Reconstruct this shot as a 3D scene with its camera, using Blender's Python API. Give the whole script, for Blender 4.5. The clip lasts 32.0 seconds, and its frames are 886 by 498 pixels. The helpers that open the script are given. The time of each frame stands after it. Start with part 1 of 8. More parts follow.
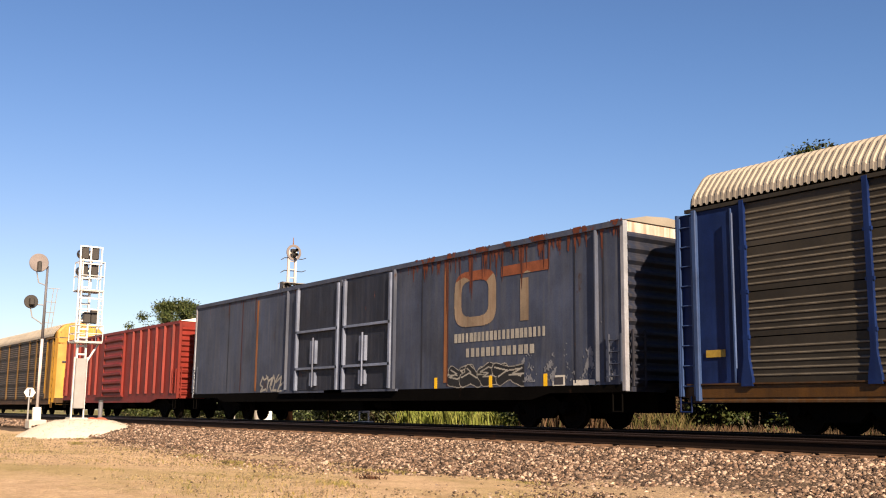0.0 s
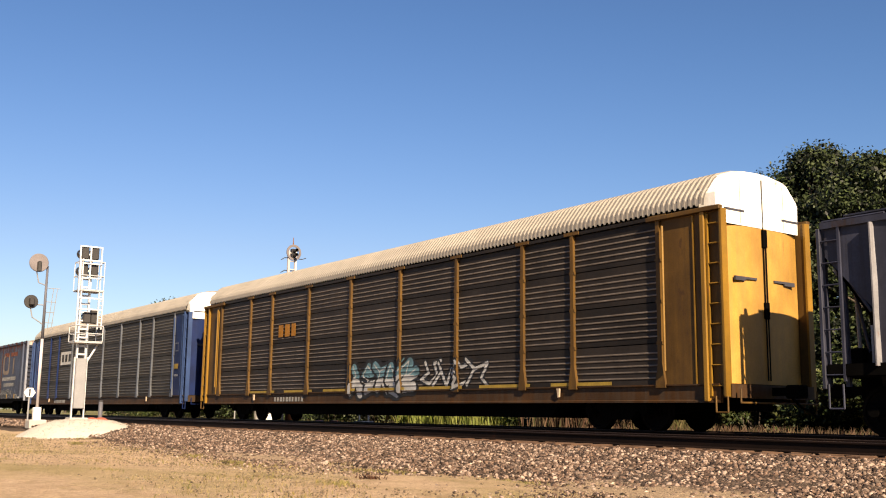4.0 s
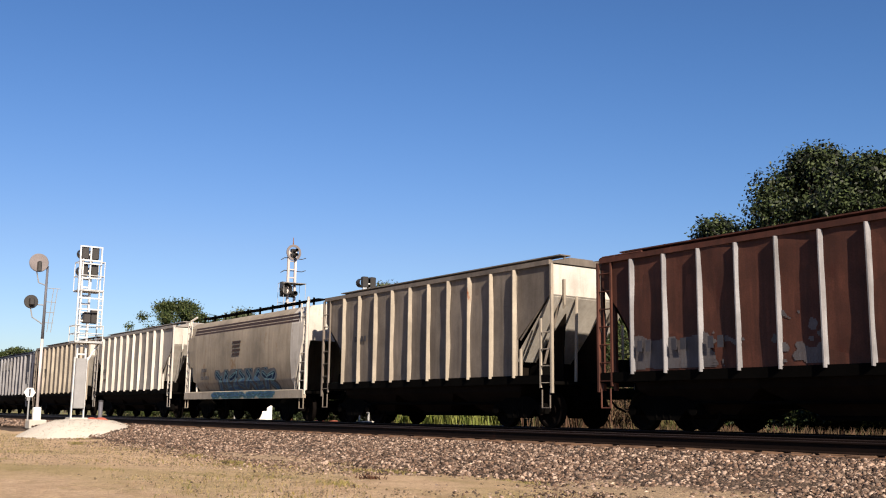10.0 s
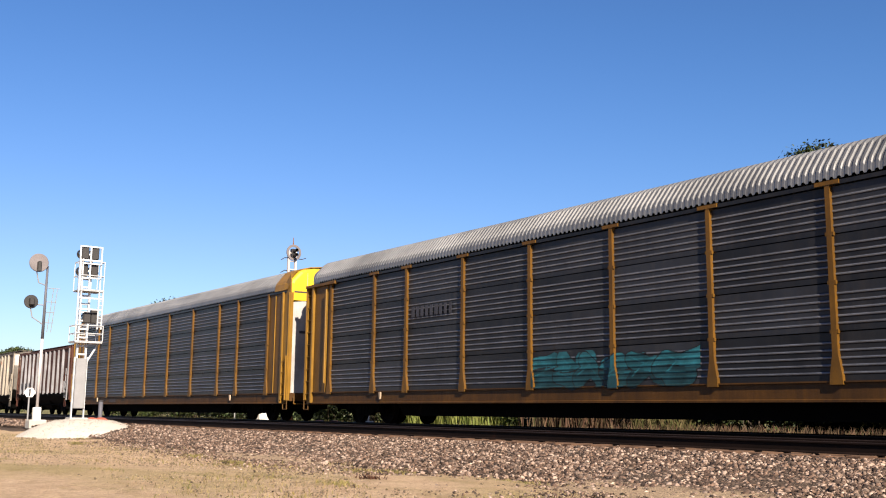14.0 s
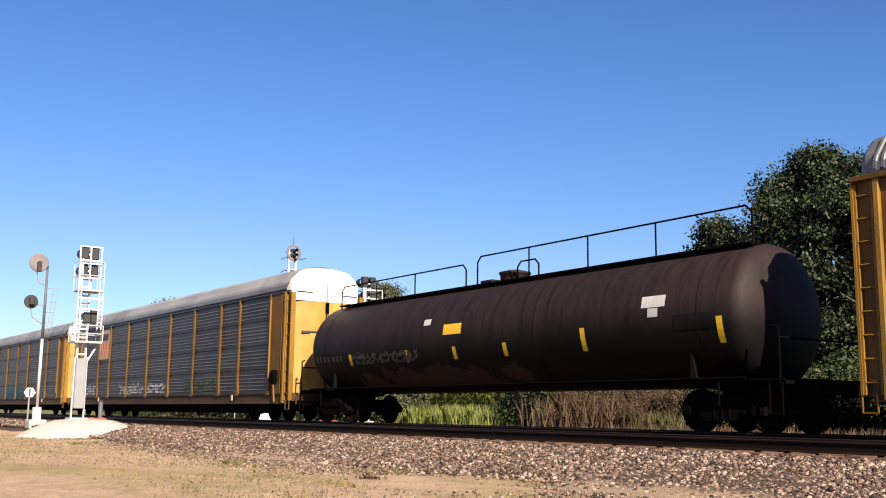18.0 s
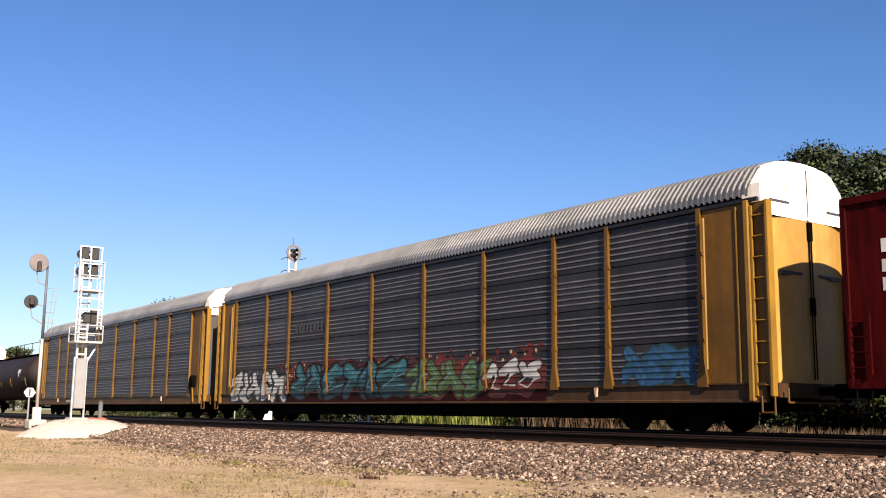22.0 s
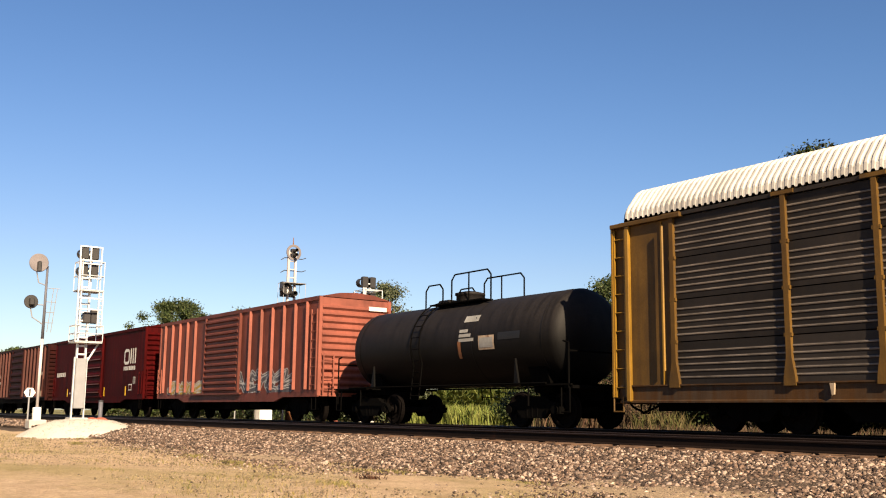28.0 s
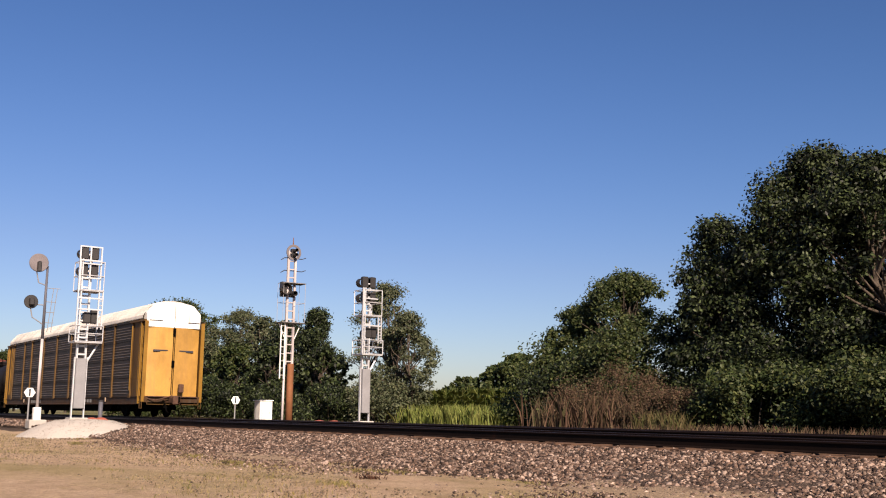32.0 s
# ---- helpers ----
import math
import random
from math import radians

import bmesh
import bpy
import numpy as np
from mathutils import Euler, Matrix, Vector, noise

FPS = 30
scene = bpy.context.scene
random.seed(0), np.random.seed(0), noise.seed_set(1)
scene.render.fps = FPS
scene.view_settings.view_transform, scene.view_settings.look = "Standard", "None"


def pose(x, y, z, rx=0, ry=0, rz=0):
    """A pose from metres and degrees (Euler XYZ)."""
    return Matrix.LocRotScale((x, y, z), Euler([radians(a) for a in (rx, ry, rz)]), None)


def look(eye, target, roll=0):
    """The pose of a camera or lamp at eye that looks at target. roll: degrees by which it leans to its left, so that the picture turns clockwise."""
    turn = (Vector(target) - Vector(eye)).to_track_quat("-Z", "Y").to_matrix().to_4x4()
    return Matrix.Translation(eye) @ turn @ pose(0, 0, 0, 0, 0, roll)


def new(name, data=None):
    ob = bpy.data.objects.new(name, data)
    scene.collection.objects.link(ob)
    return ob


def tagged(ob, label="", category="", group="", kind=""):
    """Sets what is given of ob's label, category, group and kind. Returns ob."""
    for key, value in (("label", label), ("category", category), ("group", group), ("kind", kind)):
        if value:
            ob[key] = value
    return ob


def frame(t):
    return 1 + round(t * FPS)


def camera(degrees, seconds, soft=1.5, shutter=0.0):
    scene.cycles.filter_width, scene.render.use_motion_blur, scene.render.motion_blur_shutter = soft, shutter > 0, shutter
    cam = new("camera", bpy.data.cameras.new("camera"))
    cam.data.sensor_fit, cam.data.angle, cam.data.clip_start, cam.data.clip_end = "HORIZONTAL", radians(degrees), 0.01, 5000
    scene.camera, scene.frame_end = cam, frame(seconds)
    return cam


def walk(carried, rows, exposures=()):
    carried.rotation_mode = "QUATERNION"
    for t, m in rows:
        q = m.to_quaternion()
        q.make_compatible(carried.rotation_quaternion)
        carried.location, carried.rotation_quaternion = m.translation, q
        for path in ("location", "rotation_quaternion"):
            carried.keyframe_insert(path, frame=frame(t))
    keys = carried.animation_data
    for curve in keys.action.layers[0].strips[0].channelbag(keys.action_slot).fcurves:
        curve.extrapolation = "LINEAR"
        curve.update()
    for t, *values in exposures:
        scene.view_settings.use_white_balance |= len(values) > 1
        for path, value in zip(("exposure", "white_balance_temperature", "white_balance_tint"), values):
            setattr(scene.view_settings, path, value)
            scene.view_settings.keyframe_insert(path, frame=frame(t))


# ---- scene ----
# ---- camera: it stands still beside the line ----
EYE = Vector((0.0, 0.0, 0.319))
PITCH, YAW, ROLL = radians(9.306), radians(54.478), 0.683
AHEAD = Vector((-math.sin(YAW) * math.cos(PITCH), math.cos(YAW) * math.cos(PITCH), math.sin(PITCH)))
# the camcorder opens and closes its iris as bright and dark cars pass
EXPOSURES = [(0.0, 1.61, 8000, 14.0), (3.0, 1.57, 7900, 13.0), (6.0, 1.3, 7100, 10.0), (9.0, 1.25, 6700, 10.0), (11.0, 1.22, 6450, 10.0), (11.7, 1.17, 6350, 10.0), (13.0, 1.46, 6450, 10.0), (17.0, 1.51, 6400, 10.0), (19.0, 1.52, 6500, 12.0), (23.0, 1.55, 6700, 12.0), (25.2, 1.54, 6950, 11.0), (28.0, 1.55, 7800, 10.0), (30.0, 1.56, 7300, 10.0), (31.0, 1.3, 6700, 13.0), (32.0, 1.02, 6800, 19.0)]
cam = camera(47.49, 32.0, soft=1.1)
walk(cam, [(0.0, look(EYE, EYE + AHEAD, ROLL)), (32.0, look(EYE, EYE + AHEAD, ROLL))], exposures=EXPOSURES)

# ---- daylight ----
SUN_EL, SUN_AZ = 31.0, 15.0     # the sun stands along the line, a little to the camera's side of it
world = bpy.data.worlds.new("sky")
scene.world = world
world.use_nodes = True
wn = world.node_tree.nodes
sky = wn.new("ShaderNodeTexSky")
sky.sky_type = "NISHITA"
sky.sun_disc = False
sky.sun_elevation, sky.sun_rotation = radians(SUN_EL), radians(90 + SUN_AZ)
sky.air_density, sky.dust_density, sky.ozone_density = 1.0, 0.6, 2.6
wn["Background"].inputs[1].default_value = 0.0282
clear = wn.new("ShaderNodeGamma")
clear.inputs["Gamma"].default_value = 1.25
tint = wn.new("ShaderNodeMix")
tint.data_type, tint.blend_type = "RGBA", "MULTIPLY"
tint.inputs[0].default_value = 1.0
# paler haze where the sky is bright, deeper blue above
parts = wn.new("ShaderNodeSeparateColor")
haze = wn.new("ShaderNodeMapRange")
haze.inputs[1].default_value, haze.inputs[2].default_value = 3.2, 8.6
shade = wn.new("ShaderNodeMix")
shade.data_type = "RGBA"
shade.inputs[6].default_value, shade.inputs[7].default_value = (0.765, 1.0, 1.25, 1), (0.925, 0.935, 1.1, 1)
world.node_tree.links.new(clear.outputs[0], parts.inputs[0])
world.node_tree.links.new(parts.outputs[1], haze.inputs[0])
world.node_tree.links.new(haze.outputs[0], shade.inputs[0])
world.node_tree.links.new(shade.outputs[2], tint.inputs[7])
world.node_tree.links.new(sky.outputs[0], clear.inputs["Color"])
world.node_tree.links.new(clear.outputs[0], tint.inputs[6])
world.node_tree.links.new(tint.outputs[2], wn["Background"].inputs[0])
sun_dir = Vector((math.cos(radians(SUN_AZ)) * math.cos(radians(SUN_EL)), -math.sin(radians(SUN_AZ)) * math.cos(radians(SUN_EL)), math.sin(radians(SUN_EL))))
sun_data = bpy.data.lights.new("sun", "SUN")
sun_data.energy, sun_data.angle, sun_data.color = 5.0, radians(0.5), (1.0, 0.86, 0.68)
sun = new("sun", sun_data)
sun.matrix_world = look(sun_dir * 60, (0, 0, 0))

# ---- materials ----
def tree_of(name):
    m = bpy.data.materials.new(name)
    m.use_nodes = True
    return m, m.node_tree.nodes, m.node_tree.links, m.node_tree.nodes["Principled BSDF"]


def mixer(nd, ln, fac, a, b):
    """A colour mix; a and b are sockets or colours."""
    n = nd.new("ShaderNodeMix")
    n.data_type = "RGBA"
    for s, v in ((0, fac), (6, a), (7, b)):
        if isinstance(v, bpy.types.NodeSocket):
            ln.new(v, n.inputs[s])
        elif s == 0:
            n.inputs[0].default_value = v
        else:
            n.inputs[s].default_value = (*v, 1)
    return n.outputs[2]


def noise_of(nd, ln, vec, scale, detail=4.0, rough=0.6):
    n = nd.new("ShaderNodeTexNoise")
    n.inputs["Scale"].default_value, n.inputs["Detail"].default_value, n.inputs["Roughness"].default_value = scale, detail, rough
    ln.new(vec, n.inputs["Vector"])
    return n.outputs[0]


def band(nd, ln, val, lo, hi, top=1.0):
    n = nd.new("ShaderNodeMapRange")
    n.inputs[1].default_value, n.inputs[2].default_value, n.inputs[4].default_value = lo, hi, top
    ln.new(val, n.inputs[0])
    return n.outputs[0]


def scaled(nd, ln, vec, xyz):
    n = nd.new("ShaderNodeVectorMath")
    n.operation = "MULTIPLY"
    n.inputs[1].default_value = xyz
    ln.new(vec, n.inputs[0])
    return n.outputs[0]


def coords(nd, ln, shift=True):
    tc = nd.new("ShaderNodeTexCoord")
    if not shift:
        return tc.outputs["Object"]
    info = nd.new("ShaderNodeObjectInfo")
    mul = nd.new("ShaderNodeMath")
    mul.operation = "MULTIPLY"
    mul.inputs[1].default_value = 31.0
    ln.new(info.outputs["Random"], mul.inputs[0])
    add = nd.new("ShaderNodeVectorMath")
    ln.new(tc.outputs["Object"], add.inputs[0])
    ln.new(mul.outputs[0], add.inputs[1])
    return add.outputs[0]


def surf(name, col, rough=0.6, metal=0.0, var=0.25, scale=1.3, streak=0.0, streak_col=(0.05, 0.04, 0.03), rust=0.0, rust_col=(0.16, 0.05, 0.02), bump=0.15, fine=30.0, spec=0.25, vary=0.0):
    """Weathered paint or metal: broad and fine tone, runs down the side, rust patches, fine relief."""
    m, nd, ln, bs = tree_of(name)
    v = coords(nd, ln)
    lo = tuple(c * (1 - var) for c in col)
    hi = tuple(min(1.0, c * (1 + var)) for c in col)
    c = mixer(nd, ln, band(nd, ln, noise_of(nd, ln, v, scale), 0.3, 0.7), lo, hi)
    fn = noise_of(nd, ln, v, fine, 3.0)
    c = mixer(nd, ln, band(nd, ln, fn, 0.35, 0.75, 0.35), c, tuple(x * 0.6 for x in col))
    if streak > 0:
        s = noise_of(nd, ln, scaled(nd, ln, v, (4.0, 4.0, 0.22)), 1.6, 5.0)
        c = mixer(nd, ln, band(nd, ln, s, 0.42, 0.66, streak), c, streak_col)
        g = noise_of(nd, ln, scaled(nd, ln, v, (1.0, 1.0, 0.6)), 0.55, 7.0, 0.65)
        c = mixer(nd, ln, band(nd, ln, g, 0.45, 0.68, 0.6), c, tuple(x * 0.3 for x in col))
    if rust > 0:
        r = noise_of(nd, ln, scaled(nd, ln, v, (1.0, 1.0, 0.45)), 1.9, 8.0, 0.72)
        c = mixer(nd, ln, band(nd, ln, r, 0.66 - 0.22 * rust, 0.72 - 0.12 * rust, 0.95), c, rust_col)
    if vary > 0:
        info = nd.new("ShaderNodeObjectInfo")
        c = mixer(nd, ln, band(nd, ln, info.outputs["Random"], 0.35, 1.0, vary), c, tuple(x * 0.35 for x in col))
        c = mixer(nd, ln, band(nd, ln, info.outputs["Random"], 0.3, 0.0, vary * 0.6), c, tuple(min(1.0, x * 1.9) for x in col))
    ln.new(c, bs.inputs["Base Color"])
    bs.inputs["Metallic"].default_value = metal
    bs.inputs["Specular IOR Level"].default_value = spec
    ln.new(band(nd, ln, fn, 0.2, 0.8, 1.0), bs.inputs["Roughness"])
    mr = bs.inputs["Roughness"].links[0].from_node
    mr.inputs[3].default_value, mr.inputs[4].default_value = max(0.05, rough - 0.12), min(1.0, rough + 0.12)
    if bump > 0:
        b = nd.new("ShaderNodeBump")
        b.inputs["Strength"].default_value, b.inputs["Distance"].default_value = bump, 0.02
        ln.new(fn, b.inputs["Height"])
        ln.new(b.outputs[0], bs.inputs["Normal"])
    return m


def by_island(name, cols, rough=0.8, scale=40.0, translucent=0.0):
    """Loose pieces in one mesh: each takes its own tone from a list."""
    m, nd, ln, bs = tree_of(name)
    g = nd.new("ShaderNodeNewGeometry")
    ramp = nd.new("ShaderNodeValToRGB")
    el = ramp.color_ramp.elements
    while len(el) < len(cols):
        el.new(0.5)
    for i, c in enumerate(cols):
        el[i].position = i / max(1, len(cols) - 1)
        el[i].color = (*c, 1)
    ln.new(g.outputs["Random Per Island"], ramp.inputs[0])
    n = noise_of(nd, ln, g.outputs["Position"], scale, 3.0)
    mul = nd.new("ShaderNodeMix")
    mul.data_type, mul.blend_type = "RGBA", "MULTIPLY"
    mul.inputs[0].default_value = 0.6
    ln.new(ramp.outputs[0], mul.inputs[6])
    ln.new(band(nd, ln, n, 0.25, 0.7), mul.inputs[7])
    ln.new(mul.outputs[2], bs.inputs["Base Color"])
    bs.inputs["Roughness"].default_value = rough
    bs.inputs["Specular IOR Level"].default_value = 0.3
    if translucent > 0:
        t = nd.new("ShaderNodeBsdfTranslucent")
        ln.new(mul.outputs[2], t.inputs[0])
        mx = nd.new("ShaderNodeMixShader")
        mx.inputs[0].default_value = translucent
        ln.new(bs.outputs[0], mx.inputs[1])
        ln.new(t.outputs[0], mx.inputs[2])
        ln.new(mx.outputs[0], nd["Material Output"].inputs[0])
    return m


def ground_material():
    m, nd, ln, bs = tree_of("dirt_and_dry_grass")
    g = nd.new("ShaderNodeNewGeometry")
    v = g.outputs["Position"]
    big = noise_of(nd, ln, scaled(nd, ln, v, (0.5, 1.0, 1.0)), 0.35, 6.0)
    mid = noise_of(nd, ln, v, 2.2, 6.0, 0.7)
    fine = noise_of(nd, ln, v, 17.0, 6.0, 0.8)
    c = mixer(nd, ln, band(nd, ln, mid, 0.3, 0.7), (0.36, 0.242, 0.155), (0.55, 0.4, 0.265))
    c = mixer(nd, ln, band(nd, ln, big, 0.47, 0.62, 0.62), c, (0.25, 0.205, 0.072))
    patch = noise_of(nd, ln, scaled(nd, ln, v, (0.6, 1.4, 1.0)), 1.1, 5.0, 0.7)
    c = mixer(nd, ln, band(nd, ln, patch, 0.52, 0.66, 0.6), c, (0.21, 0.165, 0.06))
    c = mixer(nd, ln, band(nd, ln, fine, 0.5, 0.66, 0.7), c, (0.11, 0.08, 0.052))
    sep = nd.new("ShaderNodeSeparateXYZ")
    ln.new(v, sep.inputs[0])
    c = mixer(nd, ln, band(nd, ln, sep.outputs[1], 22.0, 26.0), c, (0.13, 0.12, 0.05))
    grit = noise_of(nd, ln, v, 75.0, 3.0, 0.7)
    c = mixer(nd, ln, band(nd, ln, grit, 0.55, 0.68, 0.6), c, (0.15, 0.105, 0.07))
    c = mixer(nd, ln, band(nd, ln, grit, 0.42, 0.3, 0.7), c, (0.54, 0.43, 0.31))
    ln.new(c, bs.inputs["Base Color"])
    bs.inputs["Roughness"].default_value = 0.95
    bs.inputs["Specular IOR Level"].default_value = 0.15
    b = nd.new("ShaderNodeBump")
    b.inputs["Strength"].default_value, b.inputs["Distance"].default_value = 1.0, 0.06
    ln.new(fine, b.inputs["Height"])
    ln.new(b.outputs[0], bs.inputs["Normal"])
    return m


def bed_material():
    """Stone bed, its dark tone the shade between stones put into colour; tan dust chokes its foot."""
    m, nd, ln, bs = tree_of("ballast_bed")
    v = nd.new("ShaderNodeNewGeometry").outputs["Position"]
    fine = noise_of(nd, ln, v, 22.0, 4.0, 0.8)
    mid = noise_of(nd, ln, v, 1.6, 5.0)
    c = mixer(nd, ln, band(nd, ln, fine, 0.35, 0.65), (0.014, 0.01, 0.008), (0.12, 0.085, 0.062))
    sep = nd.new("ShaderNodeSeparateXYZ")
    ln.new(v, sep.inputs[0])
    foot = nd.new("ShaderNodeMath")
    foot.operation = "MULTIPLY_ADD"
    foot.inputs[1].default_value = 0.9
    ln.new(mid, foot.inputs[0])
    ln.new(sep.outputs[1], foot.inputs[2])
    d = band(nd, ln, foot.outputs[0], 10.3, 9.9)
    dust = mixer(nd, ln, band(nd, ln, fine, 0.35, 0.65), (0.17, 0.12, 0.08), (0.36, 0.265, 0.175))
    ln.new(mixer(nd, ln, d, c, dust), bs.inputs["Base Color"])
    bs.inputs["Roughness"].default_value = 0.95
    bs.inputs["Specular IOR Level"].default_value = 0.15
    b = nd.new("ShaderNodeBump")
    b.inputs["Strength"].default_value, b.inputs["Distance"].default_value = 0.9, 0.04
    ln.new(fine, b.inputs["Height"])
    ln.new(b.outputs[0], bs.inputs["Normal"])
    return m


def shaded_tank_material(name, paint, dust, line):
    """Tank paint, dusty brown above a ragged height; shade on the lower half is put in as black."""
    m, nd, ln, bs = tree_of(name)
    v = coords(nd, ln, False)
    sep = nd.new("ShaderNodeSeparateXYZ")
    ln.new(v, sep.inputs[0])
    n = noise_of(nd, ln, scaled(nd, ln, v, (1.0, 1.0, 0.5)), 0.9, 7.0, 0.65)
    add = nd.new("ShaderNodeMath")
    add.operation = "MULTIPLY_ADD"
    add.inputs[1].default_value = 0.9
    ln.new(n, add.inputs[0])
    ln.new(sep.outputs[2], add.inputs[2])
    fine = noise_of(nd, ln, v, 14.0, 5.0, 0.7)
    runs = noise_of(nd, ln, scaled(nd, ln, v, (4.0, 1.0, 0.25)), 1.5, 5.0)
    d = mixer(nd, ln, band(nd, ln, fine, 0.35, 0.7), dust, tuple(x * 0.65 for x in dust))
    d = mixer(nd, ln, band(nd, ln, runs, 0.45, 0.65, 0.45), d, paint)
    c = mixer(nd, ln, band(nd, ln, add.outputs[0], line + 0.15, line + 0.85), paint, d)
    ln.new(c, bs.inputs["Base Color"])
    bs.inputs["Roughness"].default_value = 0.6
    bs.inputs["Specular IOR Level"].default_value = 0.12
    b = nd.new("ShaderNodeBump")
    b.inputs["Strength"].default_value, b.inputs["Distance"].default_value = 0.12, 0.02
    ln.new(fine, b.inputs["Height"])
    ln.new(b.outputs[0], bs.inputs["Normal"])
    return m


M = {}
M["dirt"] = ground_material()
M["ballast_bed"] = bed_material()
# Strong dark and pale tones also imitate light and shade among the stones.
M["stones"] = by_island("crushed_stone", [(0.01092, 0.0072, 0.0054), (0.0663, 0.0396, 0.02903), (0.351, 0.2484, 0.1923), (0.02028, 0.01224, 0.008775), (0.156, 0.09725, 0.07088), (0.00936, 0.00576, 0.00405), (0.4836, 0.36, 0.2903), (0.039, 0.02304, 0.01688), (0.234, 0.1476, 0.1046), (0.0156, 0.00936, 0.00675)], 0.9)
M["white_gravel"] = surf("white_gravel", (0.41, 0.3731, 0.3321), 0.95, var=0.06, scale=2.0, fine=45.0, bump=0.25, spec=0.2)
M["white_stones"] = by_island("white_stones", [(0.38, 0.345, 0.305), (0.43, 0.39, 0.345), (0.345, 0.31, 0.27), (0.41, 0.375, 0.33)], 0.9)
M["rail"] = surf("rusty_rail_steel", (0.007, 0.0035, 0.0026), 0.75, 0.0, var=0.4, fine=40.0, rust=0.3, rust_col=(0.02, 0.007, 0.004), spec=0.1)
M["rail_head"] = surf("worn_rail_head", (0.02, 0.012, 0.009), 0.5, 0.3, var=0.3)
M["tie"] = surf("weathered_tie", (0.075, 0.042, 0.026), 0.9, var=0.45, scale=2.5, fine=24.0, bump=0.6)
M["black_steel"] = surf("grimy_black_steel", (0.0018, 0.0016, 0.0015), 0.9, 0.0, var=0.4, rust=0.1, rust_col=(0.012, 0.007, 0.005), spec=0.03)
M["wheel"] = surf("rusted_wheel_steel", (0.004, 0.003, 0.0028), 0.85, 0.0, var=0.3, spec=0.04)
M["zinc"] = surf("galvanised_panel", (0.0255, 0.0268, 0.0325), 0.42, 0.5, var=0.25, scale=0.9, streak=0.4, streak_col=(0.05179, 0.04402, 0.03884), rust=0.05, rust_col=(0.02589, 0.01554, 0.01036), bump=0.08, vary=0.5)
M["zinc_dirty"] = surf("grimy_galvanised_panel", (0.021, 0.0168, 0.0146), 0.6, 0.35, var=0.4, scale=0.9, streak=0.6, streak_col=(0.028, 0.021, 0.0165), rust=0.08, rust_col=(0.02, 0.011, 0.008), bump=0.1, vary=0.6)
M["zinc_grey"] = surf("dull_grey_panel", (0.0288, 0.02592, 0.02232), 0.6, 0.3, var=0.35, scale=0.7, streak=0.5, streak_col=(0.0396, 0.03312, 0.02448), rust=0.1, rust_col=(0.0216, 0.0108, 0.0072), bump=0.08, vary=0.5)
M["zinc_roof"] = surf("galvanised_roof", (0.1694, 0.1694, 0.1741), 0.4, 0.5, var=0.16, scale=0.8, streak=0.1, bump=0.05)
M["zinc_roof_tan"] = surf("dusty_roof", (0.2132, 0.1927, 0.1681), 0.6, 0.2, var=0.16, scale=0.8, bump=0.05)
# Weathered side yellows, also darkened in colour for the weak light there.
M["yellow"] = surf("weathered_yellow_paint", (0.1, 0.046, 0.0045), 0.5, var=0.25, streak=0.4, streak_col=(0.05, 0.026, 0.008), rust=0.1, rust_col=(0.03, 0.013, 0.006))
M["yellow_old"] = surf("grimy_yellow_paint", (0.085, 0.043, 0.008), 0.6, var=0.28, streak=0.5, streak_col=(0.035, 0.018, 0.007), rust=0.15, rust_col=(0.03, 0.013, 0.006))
# Bright copy of the yellow for end doors that face the sun.
M["yellow_sunlit"] = surf("sunlit_yellow_door_paint", (0.39, 0.215, 0.05), 0.45, var=0.14, streak=0.3, streak_col=(0.25, 0.14, 0.06), rust=0.06)
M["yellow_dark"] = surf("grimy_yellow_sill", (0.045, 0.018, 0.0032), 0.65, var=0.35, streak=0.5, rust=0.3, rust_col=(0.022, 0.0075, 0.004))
M["white_paint"] = surf("white_paint", (0.86, 0.84, 0.8), 0.45, var=0.06, streak=0.15, streak_col=(0.5, 0.45, 0.38), rust=0.03)
M["blue_paint"] = surf("blue_paint", (0.003, 0.0115, 0.06), 0.45, var=0.35, streak=0.3, streak_col=(0.01, 0.024, 0.075), spec=0.12)
M["blue_grey"] = surf("faded_blue_grey_paint", (0.03, 0.041, 0.075), 0.6, var=0.35, scale=0.7, streak=0.6, streak_col=(0.06, 0.065, 0.08), rust=0.16, rust_col=(0.032, 0.017, 0.014))
M["blue_grey_door"] = surf("faded_door_paint", (0.0066, 0.0096, 0.0204), 0.6, var=0.4, scale=1.4, streak=0.5, streak_col=(0.036, 0.039, 0.054), rust=0.1)
M["red_paint"] = surf("bright_red_paint", (0.1302, 0.01184, 0.00888), 0.55, var=0.2, streak=0.3, streak_col=(0.148, 0.02368, 0.01776))
M["cn_red"] = surf("dark_red_paint", (0.037, 0.0014, 0.0017), 0.65, var=0.3, scale=0.8, streak=0.75, streak_col=(0.009, 0.0006, 0.0009), rust=0.08, rust_col=(0.012, 0.002, 0.0018), spec=0.04)
M["cn_red2"] = surf("red_paint", (0.04, 0.0014, 0.0017), 0.65, var=0.3, scale=0.8, streak=0.75, streak_col=(0.009, 0.0006, 0.0009), rust=0.08, rust_col=(0.012, 0.002, 0.0018), spec=0.04)
M["oxide"] = surf("oxide_red_paint", (0.0175, 0.0027, 0.0022), 0.65, var=0.35, streak=0.5, streak_col=(0.00992, 0.00186, 0.001736), rust=0.18, rust_col=(0.0217, 0.00682, 0.00434), spec=0.08)
